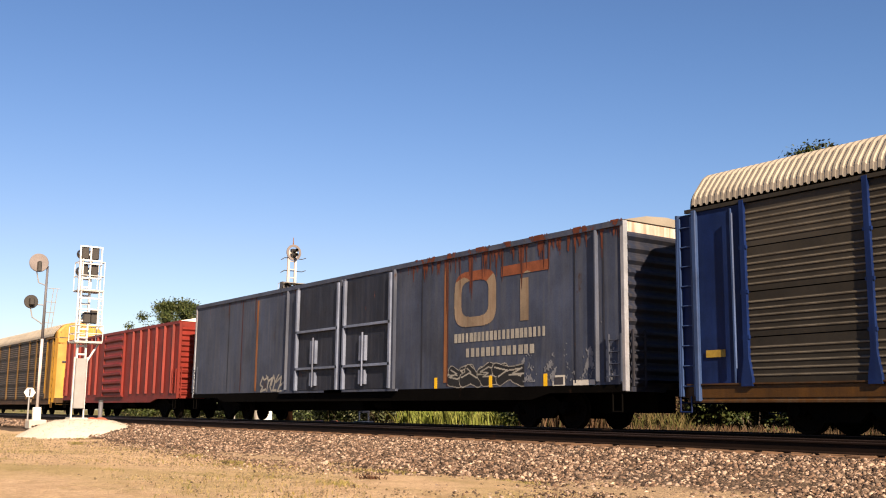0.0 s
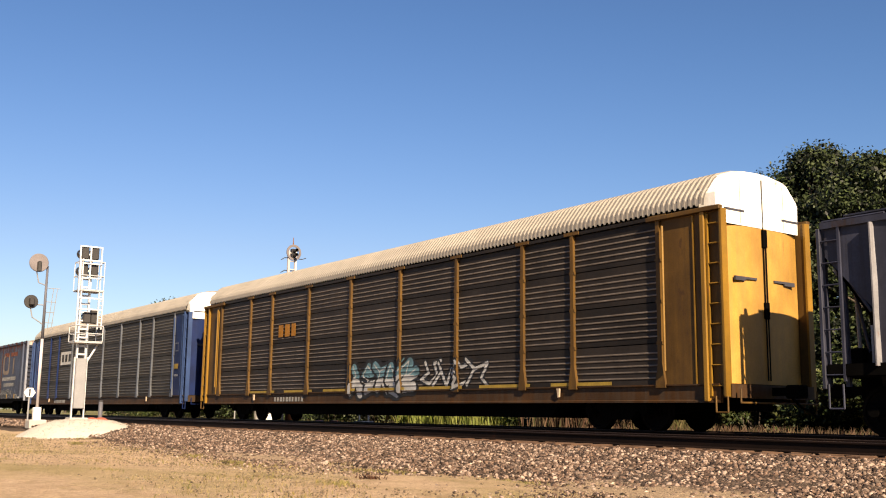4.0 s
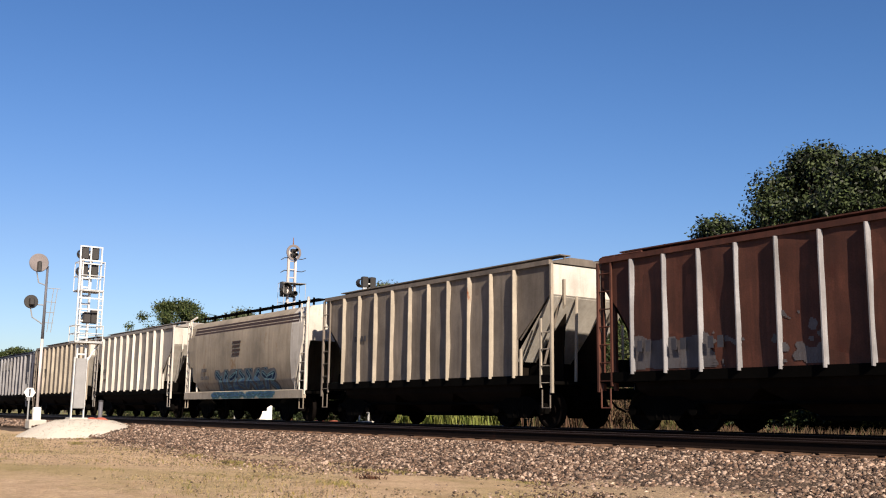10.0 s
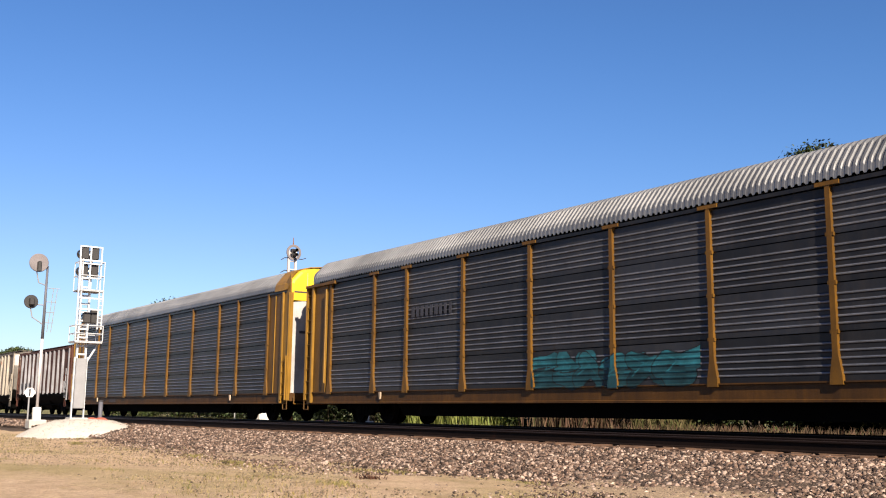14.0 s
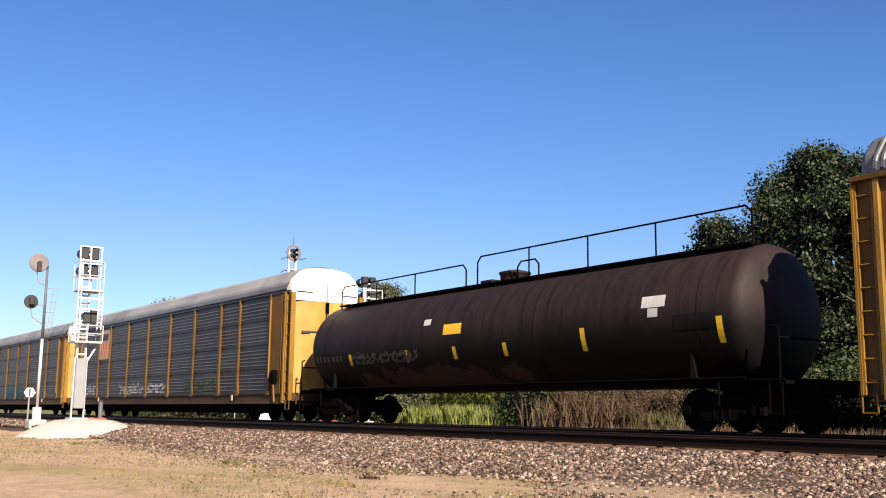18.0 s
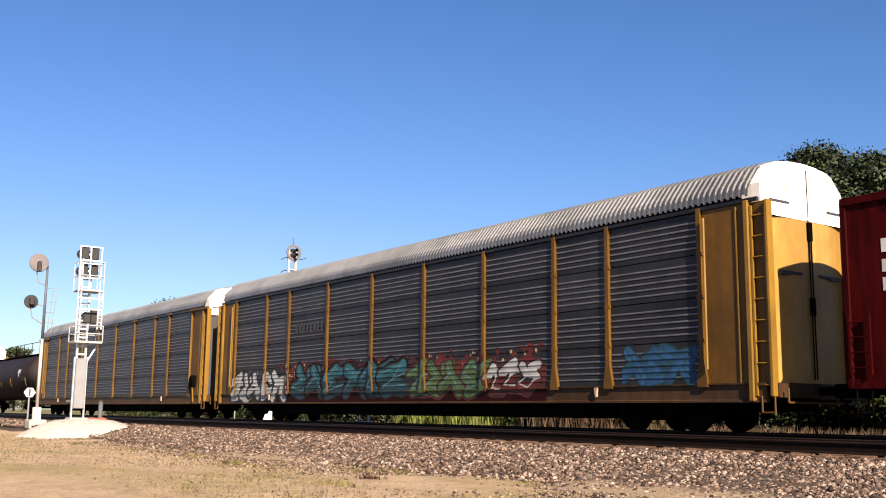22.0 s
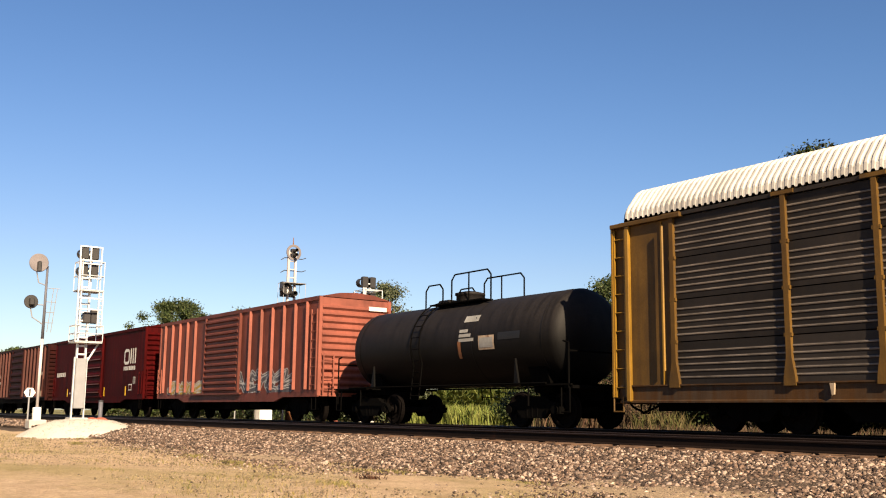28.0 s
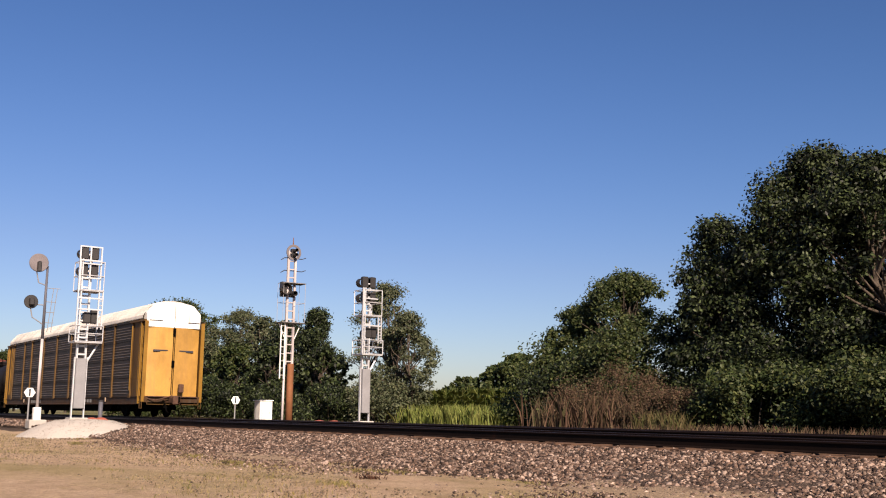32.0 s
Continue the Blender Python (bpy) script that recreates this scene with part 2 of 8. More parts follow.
M["salmon"] = surf("faded_orange_red_paint", (0.105, 0.024, 0.016), 0.6, var=0.3, streak=0.5, streak_col=(0.06, 0.018, 0.012), rust=0.12, rust_col=(0.04, 0.013, 0.009))
M["hop_grey"] = surf("blue_grey_hopper_paint", (0.027, 0.03, 0.05), 0.55, var=0.35, streak=0.6, streak_col=(0.016, 0.015, 0.02), rust=0.15, rust_col=(0.024, 0.014, 0.012))
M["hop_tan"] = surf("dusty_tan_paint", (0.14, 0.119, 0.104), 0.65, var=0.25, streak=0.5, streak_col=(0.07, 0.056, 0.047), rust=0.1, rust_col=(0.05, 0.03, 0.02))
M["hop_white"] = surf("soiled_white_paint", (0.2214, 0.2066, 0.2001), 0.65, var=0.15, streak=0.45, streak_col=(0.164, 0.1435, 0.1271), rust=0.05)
M["hop_rust"] = surf("rust_stained_paint", (0.065, 0.0225, 0.015), 0.7, var=0.4, streak=0.6, streak_col=(0.025, 0.01, 0.0075), rust=0.4, rust_col=(0.045, 0.01125, 0.0075))
M["cream"] = surf("cream_paint", (0.25, 0.212, 0.168), 0.6, var=0.2, scale=0.8, streak=0.45, streak_col=(0.12, 0.095, 0.07), rust=0.25, rust_col=(0.14, 0.075, 0.03))
M["brown_stripe"] = surf("brown_stripe_paint", (0.032, 0.017, 0.012), 0.6)
# Near-black below the given height paints the shade under the tank's curve.
M["tank_brown"] = shaded_tank_material("dusty_top_shaded_tank_paint", (0.0012, 0.001, 0.001), (0.021, 0.0132, 0.0132), 2.45)
M["tank_black"] = shaded_tank_material("black_tank_paint_shaded_low", (0.0012, 0.001, 0.001), (0.0145, 0.0122, 0.0118), 2.45)
M["aluminium"] = surf("cast_aluminium", (0.486, 0.4941, 0.5103), 0.45, 0.35, var=0.1, bump=0.05)
M["case_grey"] = surf("grey_case_paint", (0.2, 0.2, 0.21), 0.5, var=0.15)
M["signal_black"] = surf("black_signal_paint", (0.03, 0.028, 0.028), 0.5, var=0.2)
M["rust_steel"] = surf("rust_brown_steel", (0.16, 0.065, 0.028), 0.8, var=0.3, rust=0.3, rust_col=(0.08, 0.03, 0.014))
M["disc_brown"] = surf("faded_disc_paint", (0.13, 0.115, 0.12), 0.7, var=0.25)
M["concrete"] = surf("concrete", (0.3444, 0.3237, 0.2962), 0.9, var=0.15, fine=30.0, bump=0.3)
M["orange_red"] = surf("faded_red_plastic", (0.3, 0.085, 0.055), 0.7, var=0.2)
M["mark_white"] = surf("white_marking", (0.42, 0.41, 0.39), 0.6, var=0.2, fine=18.0)
M["mark_dull"] = surf("faded_marking", (0.2268, 0.2205, 0.2079), 0.65, var=0.25, fine=14.0)
M["mark_dark"] = surf("dark_marking", (0.035, 0.035, 0.045), 0.6, var=0.25, fine=14.0)
M["mark_yellow"] = surf("yellow_marking", (0.63, 0.378, 0.0168), 0.5, var=0.12)
M["mark_gold"] = surf("faded_gold_marking", (0.33, 0.25, 0.18), 0.65, var=0.25, rust=0.5, rust_col=(0.09, 0.028, 0.016))
M["mark_yellow_dull"] = surf("worn_yellow_marking", (0.24, 0.16, 0.03), 0.6, var=0.3, scale=3.0)
M["mark_orange"] = surf("orange_marking", (0.24, 0.1, 0.01), 0.6, var=0.25)
M["mark_red"] = surf("red_marking", (0.45, 0.05, 0.04), 0.6, var=0.2)
M["spray_teal"] = surf("teal_spray_paint", (0.008, 0.036, 0.046), 0.55, var=0.55, scale=2.0)
# Tan ribs carry sunlight in their colour; the cream car's sill is simply paler.
M["tan_rib"] = surf("pale_tan_sill_and_sunlit_rib", (0.27, 0.238, 0.2), 0.6, var=0.2, streak=0.35, streak_col=(0.13, 0.1, 0.08), rust=0.08)
# Lit copy of the hopper paints for ribs, ladders and ends in the sun.
M["sunlit_white"] = surf("sunlit_white_hopper_paint", (0.425, 0.3995, 0.374), 0.6, var=0.15, streak=0.3, streak_col=(0.2125, 0.1785, 0.1445), rust=0.05)
# Grimy bay colour, also used to paint shade under the end slopes.
M["bay_brown"] = surf("grimy_shaded_hopper_bay", (0.009, 0.0065, 0.005), 0.85, var=0.4, streak=0.4, streak_col=(0.004, 0.003, 0.0028), spec=0.05)
M["old_pale"] = surf("old_pale_paint", (0.085, 0.08, 0.088), 0.65, var=0.3, streak=0.5, streak_col=(0.045, 0.03, 0.028))
# White end door, toned down in colour for the next car's shadow.
M["white_door_shaded"] = surf("shaded_white_door_paint", (0.36, 0.35, 0.35), 0.5, var=0.15, streak=0.4, streak_col=(0.16, 0.15, 0.15))
M["case_pale"] = surf("dull_white_rail_paint", (0.3, 0.29, 0.3), 0.6, var=0.2)
M["hop_mark"] = surf("faded_dark_marking", (0.045, 0.04, 0.042), 0.65, var=0.3)
M["pale_red"] = surf("pale_red_edge", (0.075, 0.012, 0.011), 0.5, var=0.4, scale=3.0)
M["run_rust"] = surf("orange_rust_run", (0.085, 0.022, 0.012), 0.85, var=0.45, scale=2.5)
M["flaked"] = surf("flaked_pale_paint", (0.13, 0.14, 0.165), 0.7, var=0.35, scale=4.0)
# Corner posts of the blue-grey car, their sunlight put into the colour.
M["sunlit_blue_corner"] = surf("sunlit_blue_corner_paint", (0.2, 0.22, 0.27), 0.6, var=0.3, scale=2.0, streak=0.4, streak_col=(0.1, 0.05, 0.035))
M["emblem_cream"] = surf("faded_cream_emblem", (0.2, 0.155, 0.115), 0.65, var=0.25, streak=0.4, streak_col=(0.12, 0.06, 0.035))
M["emblem_rust"] = surf("rusted_orange_emblem", (0.15, 0.045, 0.022), 0.75, var=0.35, scale=2.5)
# Lit copy of the orange-red side paint for its end walls and posts.
M["salmon_sunlit"] = surf("sunlit_orange_red_paint", (0.2, 0.058, 0.04), 0.65, var=0.2, streak=0.35, streak_col=(0.12, 0.035, 0.025))
M["yellow_mid"] = surf("worn_yellow_sill", (0.072, 0.034, 0.006), 0.55, var=0.3, streak=0.5, streak_col=(0.03, 0.015, 0.005), rust=0.15, rust_col=(0.022, 0.009, 0.004))
M["grime_red"] = surf("grimy_dark_red", (0.011, 0.0011, 0.0012), 0.75, var=0.4, scale=2.0, spec=0.03)
# Highlights on the blue car's edges and ladders, given as a lighter blue.
M["blue_edge"] = surf("sunlit_blue_edge_paint", (0.018, 0.042, 0.12), 0.5, var=0.3, streak=0.3, streak_col=(0.04, 0.06, 0.11))
M["spray_navy"] = surf("navy_spray_paint", (0.004, 0.01, 0.034), 0.75, var=0.5, scale=3.0, spec=0.06)
M["spray_aqua"] = surf("bright_teal_spray_paint", (0.013, 0.075, 0.095), 0.5, var=0.55, scale=2.0)
M["spray_blue"] = surf("blue_spray_paint", (0.015, 0.05, 0.12), 0.55, var=0.45, scale=3.0)
M["spray_white"] = surf("white_spray_paint", (0.3, 0.3, 0.3), 0.55, var=0.3, scale=3.0)
M["spray_grey"] = surf("grey_spray_paint", (0.05, 0.052, 0.062), 0.65, var=0.4, scale=3.0)
M["spray_black"] = surf("black_spray_paint", (0.008, 0.008, 0.009), 0.5, var=0.3, scale=3.0)
M["spray_red"] = surf("red_spray_paint", (0.085, 0.011, 0.009), 0.55, var=0.5, scale=3.0, streak=0.3)
M["spray_green"] = surf("green_spray_paint", (0.051, 0.085, 0.02975), 0.55, var=0.45, scale=3.0)
M["bark"] = surf("bark", (0.066, 0.051, 0.039), 0.95, var=0.35, scale=3.0, fine=18.0, bump=0.8)
# Random tones from near black to bright put lit and shaded leaves into colour.
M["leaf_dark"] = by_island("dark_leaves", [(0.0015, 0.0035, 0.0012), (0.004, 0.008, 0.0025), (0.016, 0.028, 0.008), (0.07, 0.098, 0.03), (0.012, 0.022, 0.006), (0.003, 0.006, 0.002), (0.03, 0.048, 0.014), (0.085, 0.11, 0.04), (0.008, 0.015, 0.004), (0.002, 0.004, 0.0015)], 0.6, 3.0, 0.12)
M["leaf_mid"] = by_island("green_leaves", [(0.01216, 0.02525, 0.006545), (0.02992, 0.05049, 0.01216), (0.06545, 0.08883, 0.02244), (0.0187, 0.03366, 0.00935), (0.1029, 0.1168, 0.03553), (0.00935, 0.01777, 0.00561)], 0.6, 3.0, 0.15)
M["leaf_pale"] = by_island("pale_leaves", [(0.045, 0.063, 0.03), (0.09, 0.105, 0.051), (0.036, 0.051, 0.024), (0.135, 0.15, 0.078), (0.075, 0.0675, 0.039)], 0.6, 3.0, 0.12)
M["grass"] = by_island("rough_grass", [(0.06, 0.072, 0.02), (0.1, 0.1, 0.03), (0.13, 0.1, 0.042), (0.085, 0.066, 0.03)], 0.8, 3.0, 0.2)
M["corn"] = by_island("corn_leaves", [(0.142, 0.199, 0.03744), (0.2184, 0.2692, 0.05616), (0.2839, 0.2867, 0.08736), (0.1747, 0.2222, 0.04992)], 0.7, 3.0, 0.35)
M["pale_post"] = surf("repainted_pale_post", (0.07, 0.08, 0.1), 0.6, var=0.2, streak=0.3, rust=0.05)
M["yellow_sill"] = surf("dull_yellow_sill", (0.062, 0.026, 0.0035), 0.6, var=0.3, streak=0.5, streak_col=(0.016, 0.007, 0.003), rust=0.25, rust_col=(0.018, 0.007, 0.0035))
M["dull_pole"] = surf("dull_grey_pole", (0.08, 0.08, 0.096), 0.6, var=0.25)
M["old_white"] = surf("worn_pinkish_white_paint", (0.46, 0.42, 0.42), 0.6, var=0.15, streak=0.25, streak_col=(0.25, 0.16, 0.13))
# White end door coloured near black for the deep shade between cars.
M["shaded_door"] = surf("shaded_white_door_paint", (0.04, 0.04, 0.047), 0.5, var=0.2, streak=0.3)
M["dead"] = by_island("dead_weed", [(0.09, 0.035, 0.02), (0.05, 0.025, 0.016), (0.14, 0.06, 0.03)], 0.9, 3.0, 0.1)
# Door rails lightened to carry the highlights on their sunward edges.
M["door_rail"] = surf("sunlit_blue_door_rail", (0.12, 0.15, 0.23), 0.5, var=0.3, streak=0.3)
M["yellow_cap"] = surf("bright_yellow_cap_paint", (0.6, 0.36, 0.02), 0.45, var=0.1, streak=0.15)
M["red_twigs"] = by_island("reddish_twigs", [(0.085, 0.045, 0.03), (0.12, 0.066, 0.042), (0.055, 0.04, 0.022), (0.15, 0.1, 0.06), (0.06, 0.062, 0.022)], 0.85, 3.0, 0.15)
M["dull_rust"] = surf("dull_red_rust", (0.05, 0.014, 0.01), 0.8, var=0.4, scale=3.0)
# Grazing light along the panel ribs, painted as paler crests.
M["crest"] = surf("lit_zinc_rib", (0.135, 0.14, 0.158), 0.4, 0.5, var=0.35, scale=2.0)
M["crest_dirty"] = surf("lit_grimy_rib", (0.135, 0.112, 0.094), 0.55, 0.3, var=0.45, scale=2.0)
M["crest_grey"] = surf("lit_grey_rib", (0.1014, 0.091, 0.0754), 0.55, 0.3, var=0.4, scale=2.0)
# Pale ribs of the rust-stained car; on the grey cars, sunlight put into colour.
M["pale_rib"] = surf("pale_and_sunlit_hopper_rib", (0.19, 0.19, 0.21), 0.6, var=0.3, streak=0.45, streak_col=(0.08, 0.07, 0.07), rust=0.15)
M["white_roof"] = surf("white_roof_paint", (0.48, 0.455, 0.42), 0.5, var=0.1, streak=0.2, streak_col=(0.25, 0.22, 0.18))
M["tank_rust"] = surf("rust_orange_patch", (0.0224, 0.0088, 0.0048), 0.8, var=0.5, scale=2.0)
M["tank_scrawl"] = surf("pale_scrawl", (0.0375, 0.0345, 0.03225), 0.7, var=0.45, scale=3.0)
M["sky_spray"] = surf("pale_blue_spray_paint", (0.07, 0.14, 0.17), 0.55, var=0.4, scale=3.0)
M["yellow_edge"] = surf("bright_yellow_edge_paint", (0.2, 0.105, 0.014), 0.45, var=0.2, streak=0.25, streak_col=(0.08, 0.04, 0.01), rust=0.06)
M["pebbles"] = by_island("tan_pebbles", [(0.216, 0.156, 0.096), (0.144, 0.102, 0.063), (0.276, 0.21, 0.141), (0.096, 0.069, 0.045), (0.24, 0.174, 0.108)], 0.9)
M["coupler_rust"] = surf("rusty_coupler_steel", (0.075, 0.038, 0.025), 0.8, var=0.35, scale=4.0)
M["dry_tuft"] = by_island("yellowed_grass", [(0.2, 0.17, 0.06), (0.28, 0.21, 0.08), (0.15, 0.15, 0.045), (0.34, 0.26, 0.11)], 0.85, 3.0, 0.2)
# Shade cast by the following car, put into the blue car's end colour.
M["shaded_end"] = surf("shaded_navy_end_paint", (0.008, 0.012, 0.026), 0.6, var=0.35, streak=0.3, rust=0.1, rust_col=(0.02, 0.009, 0.007))
# Rust-streaked end top; the sunlight that reaches it is painted in as white.
M["rusty_sunlit_white"] = surf("rust_streaked_sunlit_white", (0.4, 0.37, 0.34), 0.65, var=0.25, streak=0.8, streak_col=(0.22, 0.08, 0.04), rust=0.3, rust_col=(0.16, 0.05, 0.025))
# Paler oxide tone; on the brown-red car it paints the posts' sunlit edges.
M["pale_oxide"] = surf("pale_sunlit_oxide", (0.065, 0.018, 0.013), 0.7, var=0.3, streak=0.4, streak_col=(0.03, 0.009, 0.007))

# ---- mesh helpers ----
class Shape:
    """Collects vertices and faces of one mesh."""

    def __init__(self):
        self.v, self.f = [], []

    def add(self, verts, faces):
        n = len(self.v)
        self.v += [tuple(p) for p in verts]
        self.f += [tuple(n + i for i in q) for q in faces]
        return self

    def box(self, x0, x1, y0, y1, z0, z1):
        p = [(x, y, z) for x in (x0, x1) for y in (y0, y1) for z in (z0, z1)]
        return self.add(p, [(0, 1, 3, 2), (4, 6, 7, 5), (0, 4, 5, 1), (2, 3, 7, 6), (0, 2, 6, 4), (1, 5, 7, 3)])

    def cbox(self, x0, x1, y0, y1, z0, z1, c=0.01):
        """A box with its twelve edges cut by c."""
        b = bmesh.new()
        bmesh.ops.create_cube(b, size=1.0, matrix=Matrix.Translation(((x0 + x1) / 2, (y0 + y1) / 2, (z0 + z1) / 2)) @ Matrix.Diagonal((x1 - x0, y1 - y0, z1 - z0, 1)))
        bmesh.ops.bevel(b, geom=b.edges[:], offset=c, segments=1, affect="EDGES")
        b.verts.index_update()
        self.add([q.co[:] for q in b.verts], [[q.index for q in f.verts] for f in b.faces])
        b.free()
        return self

    def prism(self, outline, axis, t0, t1):
        """An outline of (a, b) pairs, pushed along axis 'x' (a=y, b=z), 'y' (a=x, b=z) or 'z' (a=x, b=y)."""
        put = {"x": lambda a, b, t: (t, a, b), "y": lambda a, b, t: (a, t, b), "z": lambda a, b, t: (a, b, t)}[axis]
        n = len(outline)
        p = [put(a, b, t0) for a, b in outline] + [put(a, b, t1) for a, b in outline]
        area = sum(outline[i][0] * outline[(i + 1) % n][1] - outline[(i + 1) % n][0] * outline[i][1] for i in range(n))
        flip = (area > 0) != (axis == "y")
        if t1 < t0:
            flip = not flip
        fs = [tuple(range(n)), tuple(range(2 * n - 1, n - 1, -1))] + [(i, n + i, n + (i + 1) % n, (i + 1) % n) for i in range(n)]
        if flip:
            fs = [tuple(reversed(q)) for q in fs]
        return self.add(p, fs)

    def ring(self, p0, p1, r0, r1, n=8, caps=True):
        """A straight tapered rod between two points."""
        a, b = Vector(p0), Vector(p1)
        q = (b - a).to_track_quat("Z", "Y")
        pts = []
        for c, r in ((a, r0), (b, r1)):
            pts += [c + q @ Vector((r * math.cos(2 * math.pi * i / n), r * math.sin(2 * math.pi * i / n), 0)) for i in range(n)]
        fs = [(i, (i + 1) % n, n + (i + 1) % n, n + i) for i in range(n)]
        if caps:
            fs += [tuple(range(n - 1, -1, -1)), tuple(range(n, 2 * n))]
        return self.add(pts, fs)

    def rod(self, pts, r, n=6):
        for a, b in zip(pts[:-1], pts[1:]):
            self.ring(a, b, r, r, n)
        return self

    def lathe(self, prof, n, axis="y", at=(0, 0, 0)):
        """Turn (radius, along) pairs about an axis through at."""
        pts, fs, m = [], [], len(prof)
        for i in range(n):
            c, s = math.cos(2 * math.pi * i / n), math.sin(2 * math.pi * i / n)
            for r, a in prof:
                p = {"y": (r * c, a, r * s), "x": (a, r * c, r * s), "z": (r * c, r * s, a)}[axis]
                pts.append((p[0] + at[0], p[1] + at[1], p[2] + at[2]))
        for i in range(n):
            for j in range(m - 1):
                a, b = i * m + j, ((i + 1) % n) * m + j
                fs.append((a, a + 1, b + 1, b) if axis != "y" else (a, b, b + 1, a + 1))
        return self.add(pts, fs)

    def sheet(self, grid):
        """Rows of points joined into a skin."""
        w = len(grid[0])
        pts = [p for row in grid for p in row]
        return self.add(pts, [(i * w + j, i * w + j + 1, (i + 1) * w + j + 1, (i + 1) * w + j) for i in range(len(grid) - 1) for j in range(w - 1)])

    def mirrored(self):
        """The same shape on the other side of the line (y turned over)."""
        s = Shape()
        s.v = [(x, -y, z) for x, y, z in self.v]
        s.f = [tuple(reversed(q)) for q in self.f]
        return s

    def turned(self):
        """The same shape at the other end of the vehicle (x turned over)."""
        s = Shape()
        s.v = [(-x, y, z) for x, y, z in self.v]
        s.f = [tuple(reversed(q)) for q in self.f]
        return s

    def data(self, name, material, smooth=False):
        me = bpy.data.meshes.new(name)
        me.from_pydata(self.v, [], self.f)
        me.materials.append(material)
        if smooth:
            me.polygons.foreach_set("use_smooth", [True] * len(me.polygons))
        me.update()
        return me


def part(name, shape, material, parent, label="", smooth=False):
    """One mesh object under a thing or a part; shape may be a ready mesh."""
    me = shape if isinstance(shape, bpy.types.Mesh) else shape.data(name, material, smooth)
    ob = new(name, me)
    ob.parent = parent
    if label:
        ob["label"] = label
    return ob


def thing(name, x, y, z, label, category, group="", kind="", turn=0):
    ob = new(name)
    ob.matrix_world = pose(x, y, z, 0, 0, turn)
    return tagged(ob, label, category, group, kind)


def mesh_thing(name, shape, material, label, category, group="", kind="", smooth=False, at=(0, 0, 0)):
    ob = new(name, shape.data(name, material, smooth))
    ob.location = at
    return tagged(ob, label, category, group, kind)


def scatter_mesh(name, verts, faces_per, material):
    """A mesh of many small like pieces from arrays: verts (n, k, 3), one face pattern each."""
    n, k, _ = verts.shape
    pat = np.asarray(faces_per)
    loops = (np.arange(n)[:, None, None] * k + pat[None]).reshape(-1)
    per = pat.shape[1]
    me = bpy.data.meshes.new(name)
    me.vertices.add(n * k)
    me.vertices.foreach_set("co", verts.reshape(-1).astype(np.float32))
    me.loops.add(len(loops))
    me.loops.foreach_set("vertex_index", loops.astype(np.int32))
    nf = len(loops) // per
    me.polygons.add(nf)
    me.polygons.foreach_set("loop_start", (np.arange(nf) * per).astype(np.int32))
    me.materials.append(material)
    me.update(calc_edges=True)
    me.validate()
    return me


def ladder_shape(x, y, z0, z1, width, along, rungs, r=0.016):
    """Two stiles with rungs; along 'x' on a side, 'y' on an end."""
    s = Shape()
    a = (width / 2, 0) if along == "x" else (0, width / 2)
    for d in (-1, 1):
        s.box(x + d * a[0] - 0.022, x + d * a[0] + 0.022, y + d * a[1] - 0.022, y + d * a[1] + 0.022, z0, z1)
    for i in range(rungs):
        z = z0 + (z1 - z0) * (i + 0.5) / rungs
        s.ring((x - a[0], y - a[1], z), (x + a[0], y + a[1], z), r, r, 6)
    return s


# ---- ground, tracks ----
TRACK_Y = 18.33                 # the train's line; the rails' tops lie at z = 0
NEAR_Y = 13.73                  # the empty line before it
GROUND_Z = -0.62


def shoulder_z(y):
    """Height of the ballast bed across both lines."""
    knots_y = (8.4, 10.2, 11.9, 12.35, 19.9, 21.2, 22.5)
    knots_z = (-0.66, -0.5, -0.29, -0.235, -0.235, -0.45, -0.66)
    return float(np.interp(y, knots_y, knots_z))


def ground_mesh():
    xs = np.concatenate([np.linspace(-4000, -160, 14), np.linspace(-150, -60, 25), np.linspace(-58, 12, 141), np.linspace(16, 160, 20), np.linspace(200, 4000, 10)])
    ys = np.concatenate([np.linspace(-3000, -20, 8), np.linspace(-18, 2, 12), np.linspace(2.25, 24, 60), np.linspace(26, 120, 22), np.linspace(160, 4000, 12)])
    grid = []
    for x in xs:
        row = []
        for y in ys:
            z = GROUND_Z
            if abs(x) < 150 and -20 < y < 120:
                z += 0.07 * noise.noise(Vector((x * 0.3, y * 0.3, 0))) + 0.03 * noise.noise(Vector((x * 1.3, y * 1.3, 5)))
            if y > 23:
                z += 0.35 * min(1.0, (y - 23) / 5)
            row.append((x, y, z))
        grid.append(row)
    return Shape().sheet(grid)


ground_ob = mesh_thing("ground", ground_mesh(), M["dirt"], "dry tan dirt ground with thin yellowed grass", "ground", kind="structure", smooth=True)
if ground_ob.data.polygons[0].normal.z < 0:
    ground_ob.data.flip_normals()


def bed_mesh():
    xs = np.concatenate([np.linspace(-900, -120, 40), np.linspace(-117, -62, 40), np.linspace(-61, 12, 220), np.linspace(16, 700, 40)])
    ys = np.concatenate([np.linspace(8.4, 12.6, 22), np.linspace(13.0, 19.5, 14), np.linspace(19.9, 22.5, 8)])
    grid = []
    for x in xs:
        wide = 0.9 * noise.noise(Vector((x * 0.18, 3.0, 0))) - 1.8 * float(np.interp(x, (-40, -18), (1, 0)))
        row = []
        for y in ys:
            yy = y - wide * max(0.0, (12.2 - y) / 3.8)
            z = shoulder_z(y) + 0.025 * noise.noise(Vector((x * 2.1, y * 2.1, 1)))
            row.append((x, yy, z))
        grid.append(row)
    return Shape().sheet(grid)


